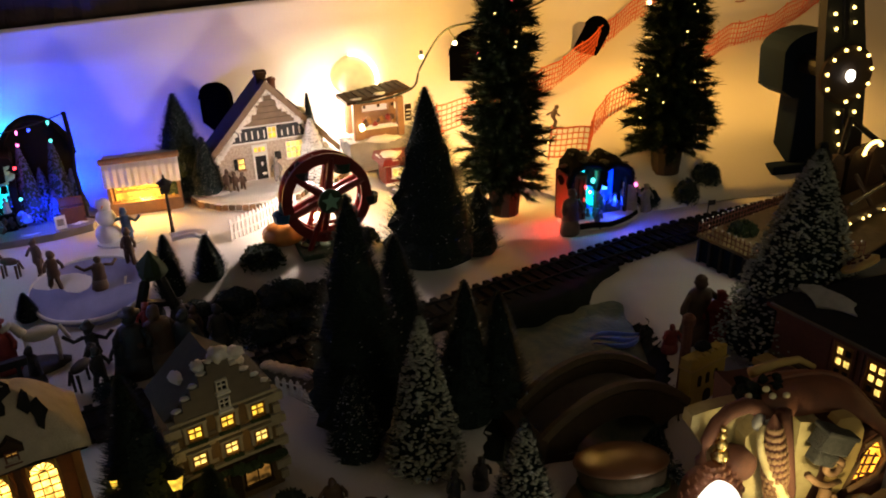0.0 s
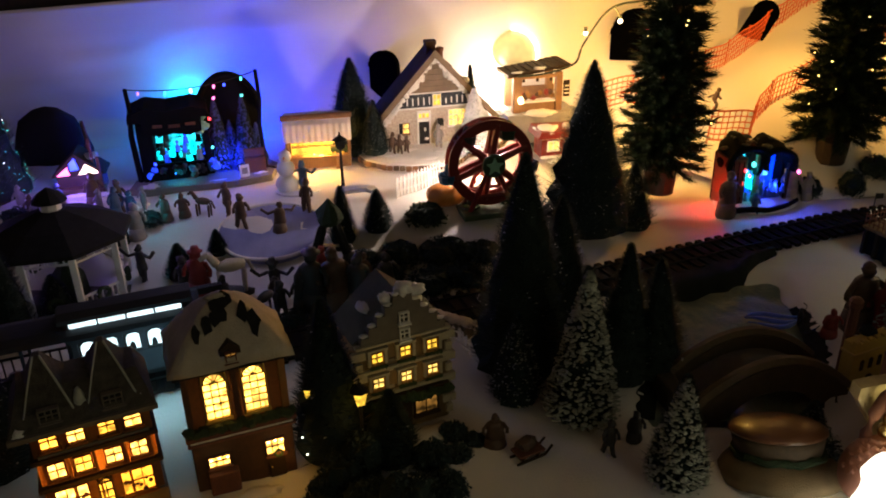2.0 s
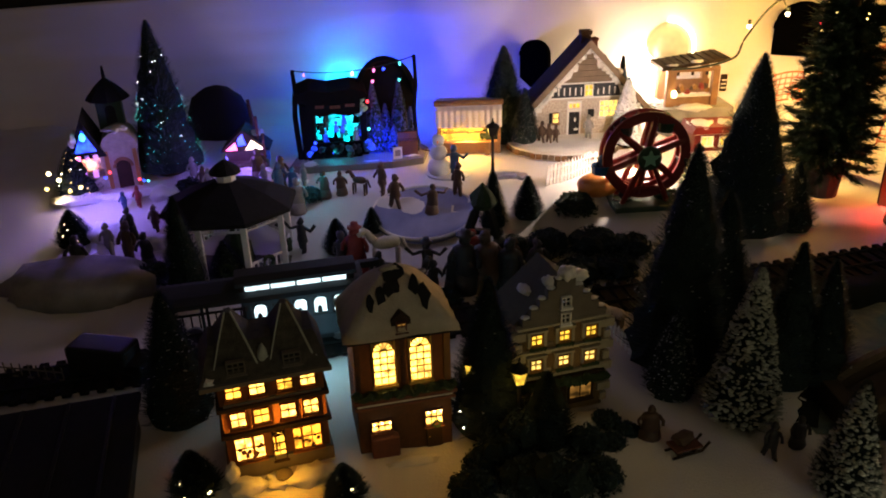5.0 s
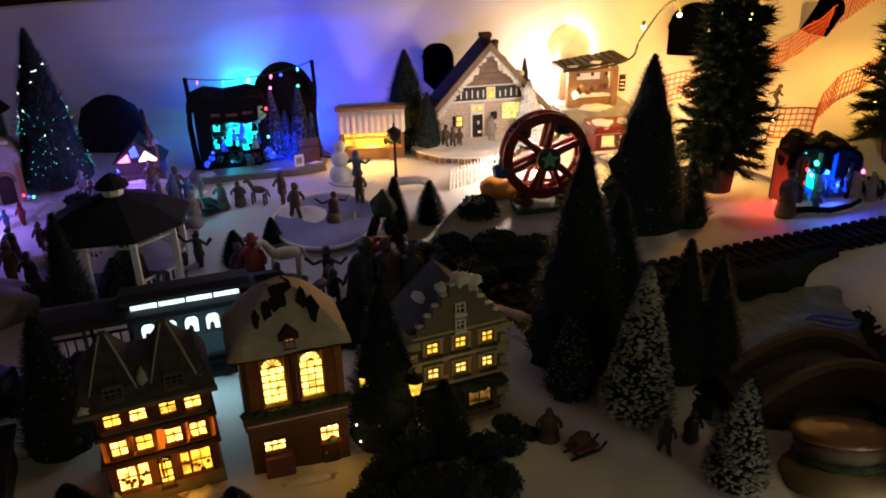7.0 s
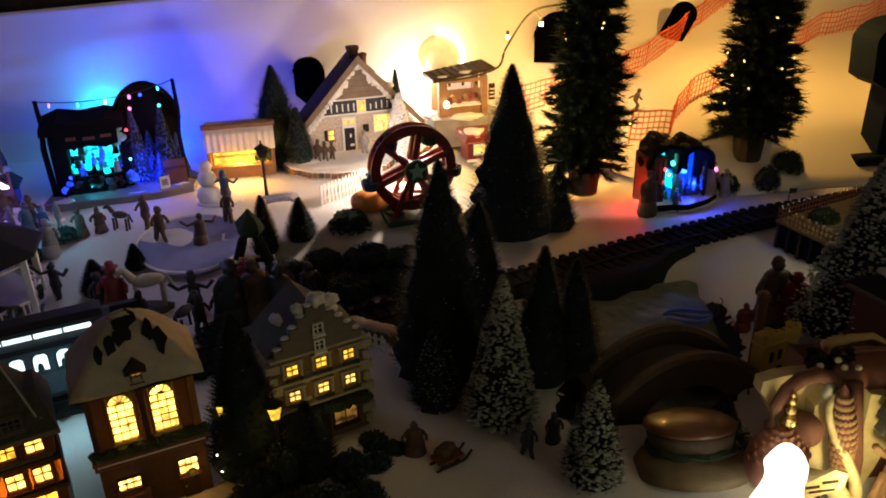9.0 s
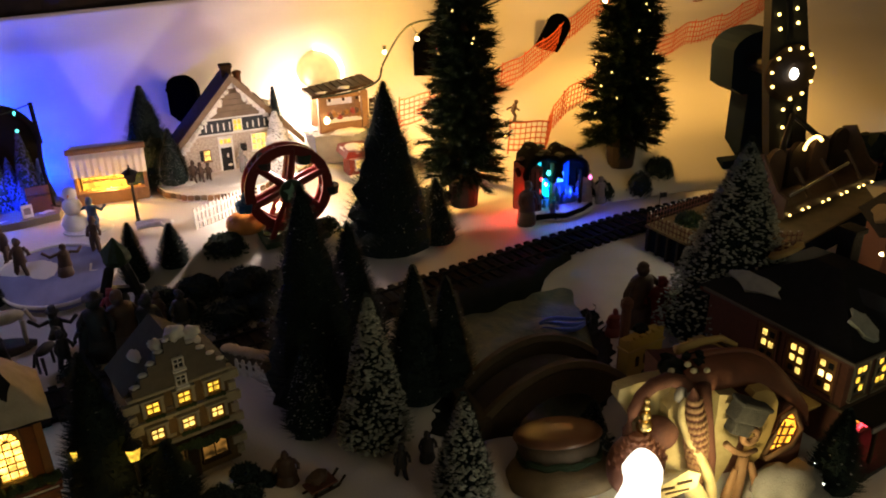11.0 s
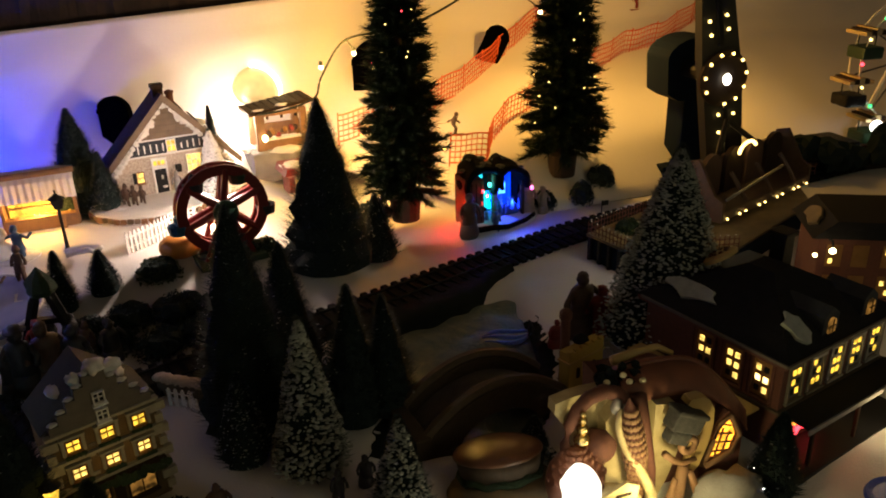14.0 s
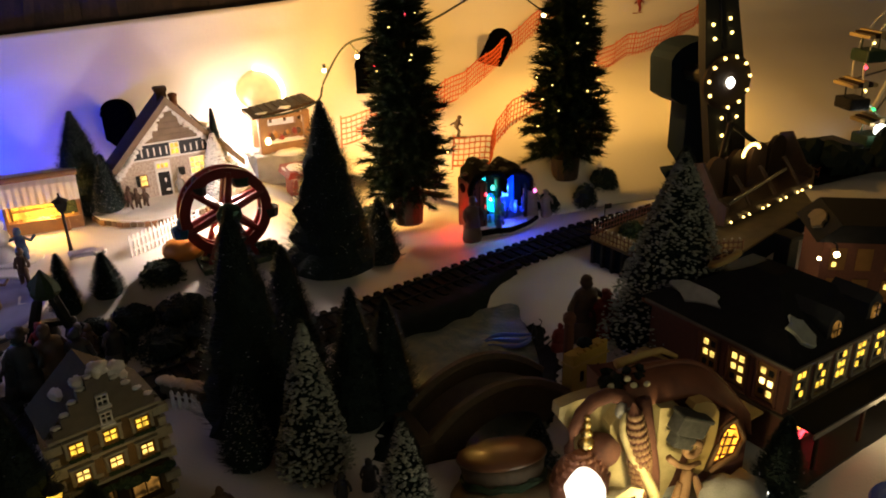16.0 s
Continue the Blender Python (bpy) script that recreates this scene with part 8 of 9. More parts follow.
def chapel():
    x, y = -0.70, -0.545
    t = thing("chapel", x, y, lie(x, y), 24, "small chapel with a blue lit gable, arched door and green belfry", "house")
    part("wall", boxes((-0.06, 0.0, -0.04, 0.06, 0, 0.075), bevel=0.002), SURROUND, t)
    bm = bmesh.new()
    slab(bm, [(-0.066, 0.072), (0.006, 0.072), (-0.03, 0.150)], -0.046, 0.065)
    part("roof", bm, ROOFD, t)
    bm = bmesh.new()
    slab(bm, [(-0.050, 0.085), (-0.010, 0.085), (-0.03, 0.130)], -0.0485, -0.046)
    part("gable_light", bm, glow("blue_gable", (0.01, 0.06, 1), 2.6, 0.8, 60), t, "deep blue lit gable panel")
    bm = bmesh.new()
    ball(bm, -0.030, -0.050, 0.116, 0.0055, 2, 1, 0.6, 1.5)
    part("gable_bulb", bm, G_AQUA, t, "bright blue bulb in the gable")
    part("lit_band", boxes((-0.052, -0.008, -0.043, -0.04, 0.045, 0.068)), glow("rosy_band", (1, 0.36, 0.22), 1.8, 0.9, 45), t, "rosy lit shop band")
    # Violet awning stripes glow themselves, light put into the cloth.
    for k in range(5):
        part("awning_stripe", slab(bmesh.new(), [(-0.056 + k * 0.0105, 0.034), (-0.0455 + k * 0.0105, 0.034), (-0.0455 + k * 0.0105, 0.046), (-0.056 + k * 0.0105, 0.046)], -0.056, -0.041), G_STRIPE if k % 2 else BROWNF, t)
    part("porch", boxes((0.0, 0.062, -0.035, 0.05, 0, 0.085), bevel=0.002), SURROUND, t)
    bm = bmesh.new()
    slab(bm, arch(-0.004, 0.066, 0.080, 0.118, 8), -0.04, 0.05)
    part("porch_top", bm, SURROUND, t, "round cream porch gable")
    part("door", slab(bmesh.new(), arch(0.018, 0.046, 0, 0.058, 8), -0.038, -0.033), DARKWOOD, t, "dark arched door")
    bm = bmesh.new()
    tube(bm, [(0.032 + 0.017 * math.cos(q), -0.037, 0.044 + 0.017 * math.sin(q)) for q in np.linspace(0, math.pi, 12)], 0.0035, 6)
    part("door_arch", bm, WOOD, t, "brown moulded arch over the door")
    bm = bmesh.new()
    ball(bm, 0.030, -0.030, 0.104, 0.020, 3, 1.15, 0.5, 0.9)
    part("bubble_window", bm, mat("grey_dome", (0.22, 0.20, 0.19), 0.2, scale=60, coat=0.6), t, "shiny grey bubble window over the porch", smooth=True)
    for x2 in (0.004, 0.058):
        part("porch_pilaster", boxes((x2 - 0.004, x2 + 0.004, -0.039, -0.034, 0, 0.082), bevel=0.001), OCHRE, t)
    part("tower", boxes((-0.002, 0.048, 0.03, 0.08, 0.08, 0.165), bevel=0.002), GREEN, t, "green belfry")
    part("belfry_window", slab(bmesh.new(), arch(0.014, 0.034, 0.115, 0.155, 8), 0.0285, 0.032), BLACKP, t)
    bm = bmesh.new()
    turned(bm, [(0.044, 0.163), (0.040, 0.170), (0.022, 0.19), (0.004, 0.205), (0.002, 0.23)], 8, 0.023, 0.055, 0)
    part("belfry_roof", bm, ROOFD, t)
    blob_snow(t, [(-0.05, -0.03, 0.11, 0.012, 0.7, 2.5, 1.4), (0.03, -0.02, 0.118, 0.012, 2.0, 1.8, 0.5), (0.03, -0.075, 0, 0.03, 2, 0.8, 0.3), (-0.06, -0.07, 0, 0.03, 1.6, 0.8, 0.4)])
    # Pink and violet stripes glow too, though they are cloth.
    for k in range(3):
        part("awning_stripe", slab(bmesh.new(), [(-0.050 + k * 0.016, 0.070), (-0.042 + k * 0.016, 0.070), (-0.042 + k * 0.016, 0.078), (-0.050 + k * 0.016, 0.078)], -0.052, -0.0465), (G_PINK, SNOWCAP, G_STRIPE)[k], t)
    for x2, z2, g in ((0.006, 0.040, G_RED), (-0.004, 0.030, G_BLUE), (0.058, 0.018, G_RED), (0.066, 0.014, G_BLUE), (0.074, 0.012, G_AQUA), (-0.028, 0.072, G_PINK)):
        bm = bmesh.new()
        ball(bm, x2, -0.052, z2, 0.0032, 1)
        part("bulb", bm, g, t, "small coloured bulb")
    for x2, z2, g in ((-0.11, 0.03, G_YEL), (-0.085, 0.045, G_WARM), (-0.07, 0.02, G_YEL), (-0.10, 0.06, G_WARM), (-0.05, 0.025, G_YEL)):
        bm = bmesh.new()
        ball(bm, x2, -0.075, z2, 0.0045, 1)
        part("bulb", bm, g, t, "warm lit bulb")


chapel()


def snack_hut():
    x, y = -0.445, -0.43
    t = thing("snack_hut", x, y, lie(x, y), 10, "small dark hut with a bright gable lit blue, pink and white", "stall")
    t.scale = (0.90, 0.85, 0.92)
    part("wall", boxes((-0.045, 0.05, -0.03, 0.04, 0, 0.045), bevel=0.002), BROWNF, t)
    bm = bmesh.new()
    slab(bm, [(-0.055, 0.044), (0.06, 0.044), (0.0, 0.095)], -0.036, 0.045)
    part("roof", bm, DARKWOOD, t)
    for pts, g in (([(-0.042, 0.048), (-0.015, 0.048), (-0.018, 0.066)], G_PINK), ([(-0.012, 0.058), (0.006, 0.060), (0.0, 0.084), (-0.012, 0.074)], G_BLUE), ([(0.004, 0.048), (0.048, 0.048), (0.02, 0.070)], glow("peach_panel", (1, 0.7, 0.6), 3.5, 0.4, 60))):
        part("light_panel", slab(bmesh.new(), pts, -0.040, -0.036), g, t, "bright coloured gable panel")
    part("post", boxes((0.045, 0.051, -0.045, -0.038, 0, 0.085), (0.03, 0.036, -0.02, -0.012, 0.06, 0.12)), BRICKD, t)
    part("counter", boxes((-0.05, 0.055, -0.055, -0.03, 0.0, 0.020), bevel=0.002), BROWNF, t)
    blob_snow(t, [(0.01, -0.06, 0.004, 0.02, 2.6, 0.8, 0.4), (0.03, 0.0, 0.078, 0.012, 1.4, 1.6, 0.5)])


snack_hut()


def tunnel(x, y, z, w, hh, rz, rx, label, ry=0):
    """An arched black slab that paints the dark inside of an opening, with a short lining."""
    t = thing("tunnel_mouth", x, y, z, rz, label, "tunnel")
    t.matrix_basis = pose(x, y, z, rx, ry, rz)
    part("opening", slab(bmesh.new(), arch(-w / 2, w / 2, 0, hh, 14), 0.0, 0.02), BLACK, t, "matt black slab painted as the opening's dark inside")
    bm = bmesh.new()
    pts = arch(-w / 2, w / 2, 0, hh, 14)[2:]
    tube(bm, [(a, 0.0, b) for a, b in pts], 0.003, 6)
    part("lining", bm, BLACK, t)


tunnel(0.178, -0.045, 0.135, 0.075, 0.115, -25, 0, "black arched tunnel mouth in the white backdrop")

tunnel(0.812, -0.040, 0.204, 0.125, 0.125, -18, -12, "black arched tunnel mouth above the slope")
tunnel(1.140, 0.040, 0.232, 0.065, 0.105, -35, -18, "narrow black tunnel mouth above the orange net", 24)


def cave():
    """A dark rounded cave standing against the foot of the backdrop."""
    t = thing("dark_cave", -0.572, -0.225, 0.050, 10, "dark rounded cave against the white backdrop", "cave")
    bm = bmesh.new()
    turned(bm, [(0.080, 0.0), (0.082, 0.04), (0.074, 0.080), (0.054, 0.114), (0.027, 0.136), (0.001, 0.142)], 28, 0, 0, 0, 0.22, 0.45)
    part("shell", bm, mat("cave_black", (0.006, 0.005, 0.005), 0.95, scale=40, var=0.6, bump=1.0), t, smooth=True)
    bm = bmesh.new()
    tube(bm, [(0.075, -0.05, 0.0), (0.082, -0.05, 0.07), (0.078, -0.05, 0.115)], 0.006, 7, 0.004)
    part("post", bm, BRICKD, t, "brown leaning post")


cave()


def orange_net(pts, height, tilt):
    """Safety net of orange wires between small posts along 3D points."""
    t = thing("safety_net", 0, 0, 0, 0, "orange plastic safety net beside the ski slope", "net", "ski nets")
    P = [Vector(p) for p in pts]
    fine = []
    for a, b in zip(P, P[1:]):
        n = max(2, int((b - a).length / 0.012))
        fine += [a.lerp(b, k / n) + Vector((0, 0, 0.003 * math.sin(9 * (a.x + (b.x - a.x) * k / n) * 6))) for k in range(n)]
    fine.append(P[-1])
    up = Vector((tilt[0], tilt[1], 1)).normalized() * height
    for k in range(6):
        bm = bmesh.new()
        tube(bm, [p + up * (k / 5) for p in fine], 0.0019 if k in (0, 5) else 0.0014, 4)
        part("net_wire", bm, ORANGE, t)
    bm = bmesh.new()
    for p in fine:
        tube(bm, [p, p + up], 0.0012, 3)
    tagged(part("cross_wire", bm, ORANGE, t), kind="stuff")
    for p in fine[::8]:
        bm = bmesh.new()
        tube(bm, [p - up * 0.15, p + up * 1.1], 0.0018, 5)
        part("net_post", bm, ORANGE, t)


orange_net([(0.659, -0.249, 0.143), (0.759, -0.233, 0.149), (0.847, -0.197, 0.16), (0.946, -0.144, 0.177), (1.007, -0.103, 0.188), (1.1, -0.028, 0.21), (1.218, 0.074, 0.245), (1.324, 0.134, 0.288), (1.432, 0.172, 0.341)], 0.066, (0.0, -0.2))
orange_net([(0.89, -0.357, 0.094), (0.975, -0.372, 0.088), (1.012, -0.317, 0.113), (1.071, -0.266, 0.135), (1.142, -0.227, 0.151), (1.273, -0.152, 0.174), (1.406, -0.077, 0.196), (1.555, 0.011, 0.221), (1.688, 0.043, 0.23), (1.85, 0.113, 0.272), (1.986, 0.169, 0.338)], 0.070, (0.0, -0.2))


def ski_figure(x, y, z, rz, material, label):
    bm = bmesh.new()
    tube(bm, [(0, 0, 0.004), (0.003, 0, 0.016), (-0.004, 0, 0.028)], 0.0042, 6)
    tube(bm, [(-0.004, 0, 0.026), (0.002, 0, 0.044)], 0.006, 7)
    ball(bm, 0.004, 0, 0.050, 0.0055, 2)
    tube(bm, [(0, 0, 0.040), (-0.012, 0.004, 0.034), (-0.018, 0.004, 0.030)], 0.0025, 5)
    tube(bm, [(0, 0, 0.040), (0.012, -0.004, 0.030)], 0.0025, 5)
    box(bm, -0.024, 0.022, -0.004, -0.001, 0.0, 0.0022)
    box(bm, -0.024, 0.022, 0.003, 0.006, 0.0, 0.0022)
    o = part("ski_figurine", bm, material, None, at=(x, y, z), rz=rz)
    tagged(o, label, "figurine")


ski_figure(0.933, -0.279, 0.132, -20, BROWNF, 'small dark skier figurine on the slope')
ski_figure(1.685, 0.159, 0.324, 20, REDF, 'small red jumping skier figurine on the slope')


# ---- string of bulbs over the slope ----
def string_lights():
    t = thing("string_lights", 0, 0, 0, 0, "dark green cable with small warm bulbs hanging over the slope", "string lights")
    pts = [Vector(p) for p in [(0.493, -0.17, 0.204), (0.561, -0.17, 0.21), (0.625, -0.18, 0.233), (0.644, -0.18, 0.277), (0.696, -0.2, 0.356), (0.779, -0.2, 0.373), (0.889, -0.2, 0.393), (0.987, -0.2, 0.436), (1.072, -0.2, 0.482)]]
    fine = []
    for i in range(len(pts) - 1):
        p0, p1, p2, p3 = pts[max(i - 1, 0)], pts[i], pts[i + 1], pts[min(i + 2, len(pts) - 1)]
        for k in range(8):
            u = k / 8
            fine.append(0.5 * ((2 * p1) + (p2 - p0) * u + (2 * p0 - 5 * p1 + 4 * p2 - p3) * u * u + (3 * p1 - p0 - 3 * p2 + p3) * u ** 3))
    fine.append(pts[-1])
    bm = bmesh.new()
    tube(bm, fine, 0.0026, 6)
    part("cable", bm, CABLE, t)
    for p in [Vector(q) for q in [(0.642, -0.2, 0.304), (0.72, -0.2, 0.329), (1.14, -0.3, 0.402)]]:
        near = min(fine, key=lambda f: (f - p).length)
        bm = bmesh.new()
        tube(bm, [near, near.lerp(p, 0.5) + Vector((0.003, 0, 0)), p + Vector((0, 0, 0.008))], 0.0016, 5)
        tube(bm, [p + Vector((0, 0, 0.004)), p + Vector((0, 0, 0.014))], 0.0038, 6)
        sock = part("socket", bm, CABLE, t)
        bm = bmesh.new()
        ball(bm, p.x, p.y, p.z, 0.0052, 2)
        part("bulb", bm, G_WARM, t, "warm lit bulb")


string_lights()


# ---- pond and the things on the snow ----
def pond():
    t = thing("ice_rink", -0.05, -0.635, 0.064, 0, "oval blue ice rink with a raised snow rim", "ice rink")
    t.matrix_basis = pose(-0.040, -0.652, 0.0478, 15, 0, 0) @ Matrix.Diagonal((0.79, 1.18, 1, 1))
    bm = bmesh.new()
    turned(bm, [(0.122, -0.03), (0.122, 0.002), (0.001, 0.0022)], 48, 0, 0, 0, 0.03, 0.56)
    part("ice", bm, ICE, t, "glossy blue ice")
    bm = bmesh.new()
    tube(bm, [(0.124 * math.cos(a) * (1 + 0.03 * math.sin(3 * a)), 0.070 * math.sin(a), 0.002) for a in np.linspace(0, 2 * math.pi, 49)], 0.0032, 6)
    part("rim", bm, SNOWCAP, t, "rounded snow rim", smooth=True)


pond()


def lantern(x, y, h, lit, label, slim=1.0):
    z = lie(x, y)
    t = thing("street_lamp", x, y, z - 0.001, 12, label, "street lamp", "street lamps")
    t.scale = (slim, slim, 1.0)
    bm = bmesh.new()
    turned(bm, [(0.008, 0), (0.0075, 0.004), (0.004, 0.008), (0.0036, 0.012), (0.0030, 0.03), (0.0028, h - 0.028), (0.0045, h - 0.026), (0.0045, h - 0.024)], 10)
    part("post", bm, BLACKP, t)
    bm = bmesh.new()
    a = [bm.verts.new((sx * 0.006, sy * 0.006, h - 0.026)) for sx, sy in ((-1, -1), (1, -1), (1, 1), (-1, 1))]
    b = [bm.verts.new((sx * 0.0105, sy * 0.0105, h - 0.008)) for sx, sy in ((-1, -1), (1, -1), (1, 1), (-1, 1))]
    for k in range(4):
        bm.faces.new((a[k], a[(k + 1) % 4], b[(k + 1) % 4], b[k]))
    bm.faces.new(a[::-1]), bm.faces.new(b)
    head = part("lantern", bm, lit, t, "four-sided lantern glass")
    bm = bmesh.new()
    for k in range(4):
        sx, sy = ((-1, -1), (1, -1), (1, 1), (-1, 1))[k]
        tube(bm, [(sx * 0.0062, sy * 0.0062, h - 0.026), (sx * 0.0108, sy * 0.0108, h - 0.008)], 0.0008, 4)
    part("lantern_frame", bm, BLACKP, head)
    bm = bmesh.new()
    turned(bm, [(0.0150, h - 0.008), (0.0135, h - 0.006), (0.005, h - 0.001), (0.0015, h + 0.003), (0.002, h + 0.006), (0.0005, h + 0.009)], 8)
    part("lantern_cap", bm, BLACKP, head)


lantern(0.087, -0.495, 0.112, BLACKP, "black unlit street lamp beside the ice rink")
lantern(0.135, -1.254, 0.113, W_YELLOW, "black street lamp with a yellow lit lantern beside the gabled house", 0.75)
lantern(0.076, -1.240, 0.112, W_YELLOW, "black street lamp with a yellow lit lantern beside the brick shop", 0.5)


def person_shape(bm, h, wide=1.0, arms=0.5, hat=0.0, seed=1):
    """A small painted figurine: two legs or a robe, coat, sloping shoulders, arms, head and cap."""
    rng = random.Random(seed)
    lean = 0.10 * (rng.random() - 0.5)
    if wide >= 1.2:
        turned(bm, [(0.17 * h * wide, 0), (0.18 * h * wide, 0.05 * h), (0.135 * h * wide, 0.30 * h)], 9, 0, 0, 0, 0.25, 0.8)
    else:
        step = 0.05 + 0.07 * rng.random()
        for s in (-1, 1):
            tube(bm, [(s * (0.06 + step * 0.4) * h, -s * step * h, 0.0), (s * 0.065 * h, -s * step * 0.5 * h, 0.2 * h), (s * 0.05 * h, 0, 0.42 * h)], 0.055 * h, 6, 0.075 * h)
            ball(bm, s * (0.06 + step * 0.4) * h, (-s * step - 0.03) * h, 0.025 * h, 0.06 * h, 1, 0.8, 1.5, 0.5)
    turned(bm, [(0.13 * h * wide, 0.27 * h), (0.145 * h * wide, 0.31 * h), (0.115 * h * wide, 0.48 * h), (0.135 * h * wide, 0.62 * h), (0.11 * h * wide, 0.71 * h), (0.05 * h, 0.76 * h)], 9, lean * 0.5 * h, 0, 0, 0.2, 0.72)
    ball(bm, lean * h, -0.015 * h, 0.835 * h, 0.092 * h, 2, 1, 1, 1.1, 0.35)
    if not hat:
        ball(bm, lean * h, 0.0, 0.885 * h, 0.088 * h, 1, 1.05, 1.05, 0.8, 0.6)
    for s in (-1, 1):
        a = arms * (0.7 + 0.6 * rng.random())
        tube(bm, [((lean + s * 0.11 * wide) * h, 0, 0.68 * h), ((lean + s * (0.17 + 0.10 * a) * wide) * h, -0.04 * h, (0.54 + 0.06 * a) * h), ((lean + s * (0.15 + 0.24 * a) * wide) * h, -0.10 * h, (0.43 + 0.30 * a) * h)], 0.042 * h, 6)
    if hat:
        turned(bm, [(0.14 * h, 0.89 * h), (0.14 * h, 0.91 * h), (0.085 * h, 0.91 * h), (0.08 * h, 0.91 * h + hat * h), (0.01 * h, 0.92 * h + hat * h)], 10, lean * h)
    for v in bm.verts:
        v.co += Vector((noise.noise(v.co * (9 / h)), noise.noise(v.co * (9 / h) + Vector((4, 0, 0))), noise.noise(v.co * (9 / h) + Vector((0, 4, 0))))) * 0.022 * h
    return bm


def figurine(x, y, h, rz, material, label, z=None, **k):
    k["arms"] = k.get("arms", 0.5) * (1.0 if k.get("arms", 0.5) > 0.9 else 0.3)
    h *= 1.15
    bm = person_shape(bmesh.new(), h, seed=int(abs(x * 7919 + y * 104729) * 100), **k)
    o = part("figurine", bm, material, None, at=(x, y, (lie(x, y) if z is None else z) - 0.001), rz=rz, smooth=True)
    return tagged(o, label, "figurine", "village figurines")


figurine(0.011, -0.508, 0.064, -10, BLUEF, "small blue coated figurine with spread arms beside the snowman", arms=1.0)
figurine(-0.095, -0.640, 0.062, 20, BROWNF, "small brown skating figurine on the ice", arms=0.6)
figurine(-0.125, -0.595, 0.060, -30, BROWNF, "small dark skating figurine on the ice", arms=0.5)
figurine(-0.023, -0.655, 0.055, 200, BROWNF, "small skirted skating figurine on the ice", arms=0.95, wide=1.25)
figurine(0.022, -0.60, 0.062, 0, BROWNF, "slim red-brown figurine at the rink edge", arms=0.3, wide=0.8)
figurine(-0.014, -0.828, 0.066, 0, DARKF, "dark figurine in a top hat with raised arms", arms=1.3, hat=0.10)
figurine(-0.252, -0.746, 0.062, -20, DARKF, "dark figurine with outstretched arms beside the gazebo", arms=1.2)
figurine(0.050, -0.872, 0.100, -15, DARKF, "large dark figurine in a brimmed hat beside the track", z=0.0, arms=0.3, wide=1.25, hat=0.05)
figurine(0.088, -0.862, 0.098, 20, BROWNF, "large brown coated figurine beside the track", z=0.0, arms=0.2, wide=1.5)
figurine(0.125, -0.872, 0.090, -30, DARKF, "large dark cloaked figurine beside the track", z=0.0, arms=0.2, wide=1.5)
figurine(-0.279, -0.656, 0.066, 20, GREYF, "pale figurine in turquoise light behind the gazebo", arms=0.4, wide=1.2)
figurine(0.000, -0.888, 0.060, 40, DARKF, "dark figurine beside the toy deer", z=0.0, arms=0.5)
figurine(0.060, -0.772, 0.060, 0, REDF, "dark red figurine beside the snow bank", arms=0.2, wide=1.3)
figurine(0.105, -0.765, 0.056, 40, DARKF, "dark stout figurine beside the red one", arms=0.2, wide=1.5)
figurine(0.874, -1.018, 0.100, 15, BROWNF, "brown robed figurine on the snow", arms=0.9, wide=1.5)
figurine(0.903, -1.030, 0.078, -10, REDF, "smaller red-brown robed figurine on the snow", arms=0.5, wide=1.7)
figurine(0.818, -1.040, 0.042, 0, REDF, "stout red-brown figurine near the bridge", arms=0.2, wide=1.7)
figurine(0.796, -0.998, 0.024, 0, DARKF, "tiny dark figurine near the bridge", arms=0.2)
figurine(0.852, -0.578, 0.088, 10, BROWNF, "red-brown coated figurine before the workshop", arms=0.2, wide=1.3)
figurine(1.010, -0.520, 0.070, -20, GREYF, "white-bearded figurine beside the workshop", z=0.008, arms=0.3, wide=1.3, hat=0.1)
figurine(1.050, -0.520, 0.060, 10, GREYF, "small grey figurine beside the workshop", arms=0.3, wide=1.2)
figurine(0.915, -0.570, 0.040, 0, BLUEF, "blue lit figurine before the workshop", arms=0.6)
bush(1.150, -0.512, 0.030, 69, FIR, "dark round shrub under the pine", 1.5, z=0.01)
figurine(0.296, -0.295, 0.050, 0, GREYF, "small grey-blue figurine on the farm terrace", z=0.081, arms=0.2)
figurine(0.222, -0.322, 0.036, 0, BROWNF, "small snow-dusted wooden figurine beside its twins", z=0.081, arms=0.2)
figurine(-0.335, -0.56, 0.06, 30, BROWNF, "brown figurine carrying a load", arms=0.5)
figurine(-0.30, -0.60, 0.055, -20, BLUEF, "pale blue figurine on the snow", arms=0.5, wide=1.2)
figurine(-0.42, -0.60, 0.05, 0, GREYF, "pale figurine behind the gazebo", arms=0.4)
figurine(-0.47, -0.60, 0.05, 20, GREYF, "pale figurine behind the gazebo roof", arms=0.4)
figurine(-0.565, -0.78, 0.075, 0, BROWNF, "dark red robed figurine", arms=0.2)
figurine(-0.61, -0.76, 0.06, 0, GREYF, "grey figurine on the snow", arms=0.3)
figurine(-0.545, -0.70, 0.05, 0, BROWNF, "small brown figurine on the snow", arms=0.3)
figurine(-0.60, -0.64, 0.04, 0, REDF, "tiny red figurine before the chapel", arms=0.3)
figurine(-0.625, -0.65, 0.035, 0, BLUEF, "tiny blue figurine before the chapel", arms=0.3)
figurine(0.292, -1.239, 0.045, 0, BROWNF, "small dark figurine beside the sledge", arms=0.2, wide=1.6)
figurine(0.425, -1.265, 0.045, 0, DARKF, "small dark figurine beside the snowy fir", arms=0.2)
figurine(0.462, -1.245, 0.040, 0, DARKF, "small dark figurine beside the snowy fir", arms=0.2, wide=1.3)
figurine(0.255, -1.40, 0.035, 0, DARKF, "small dark figurine on the front snow", arms=0.2)
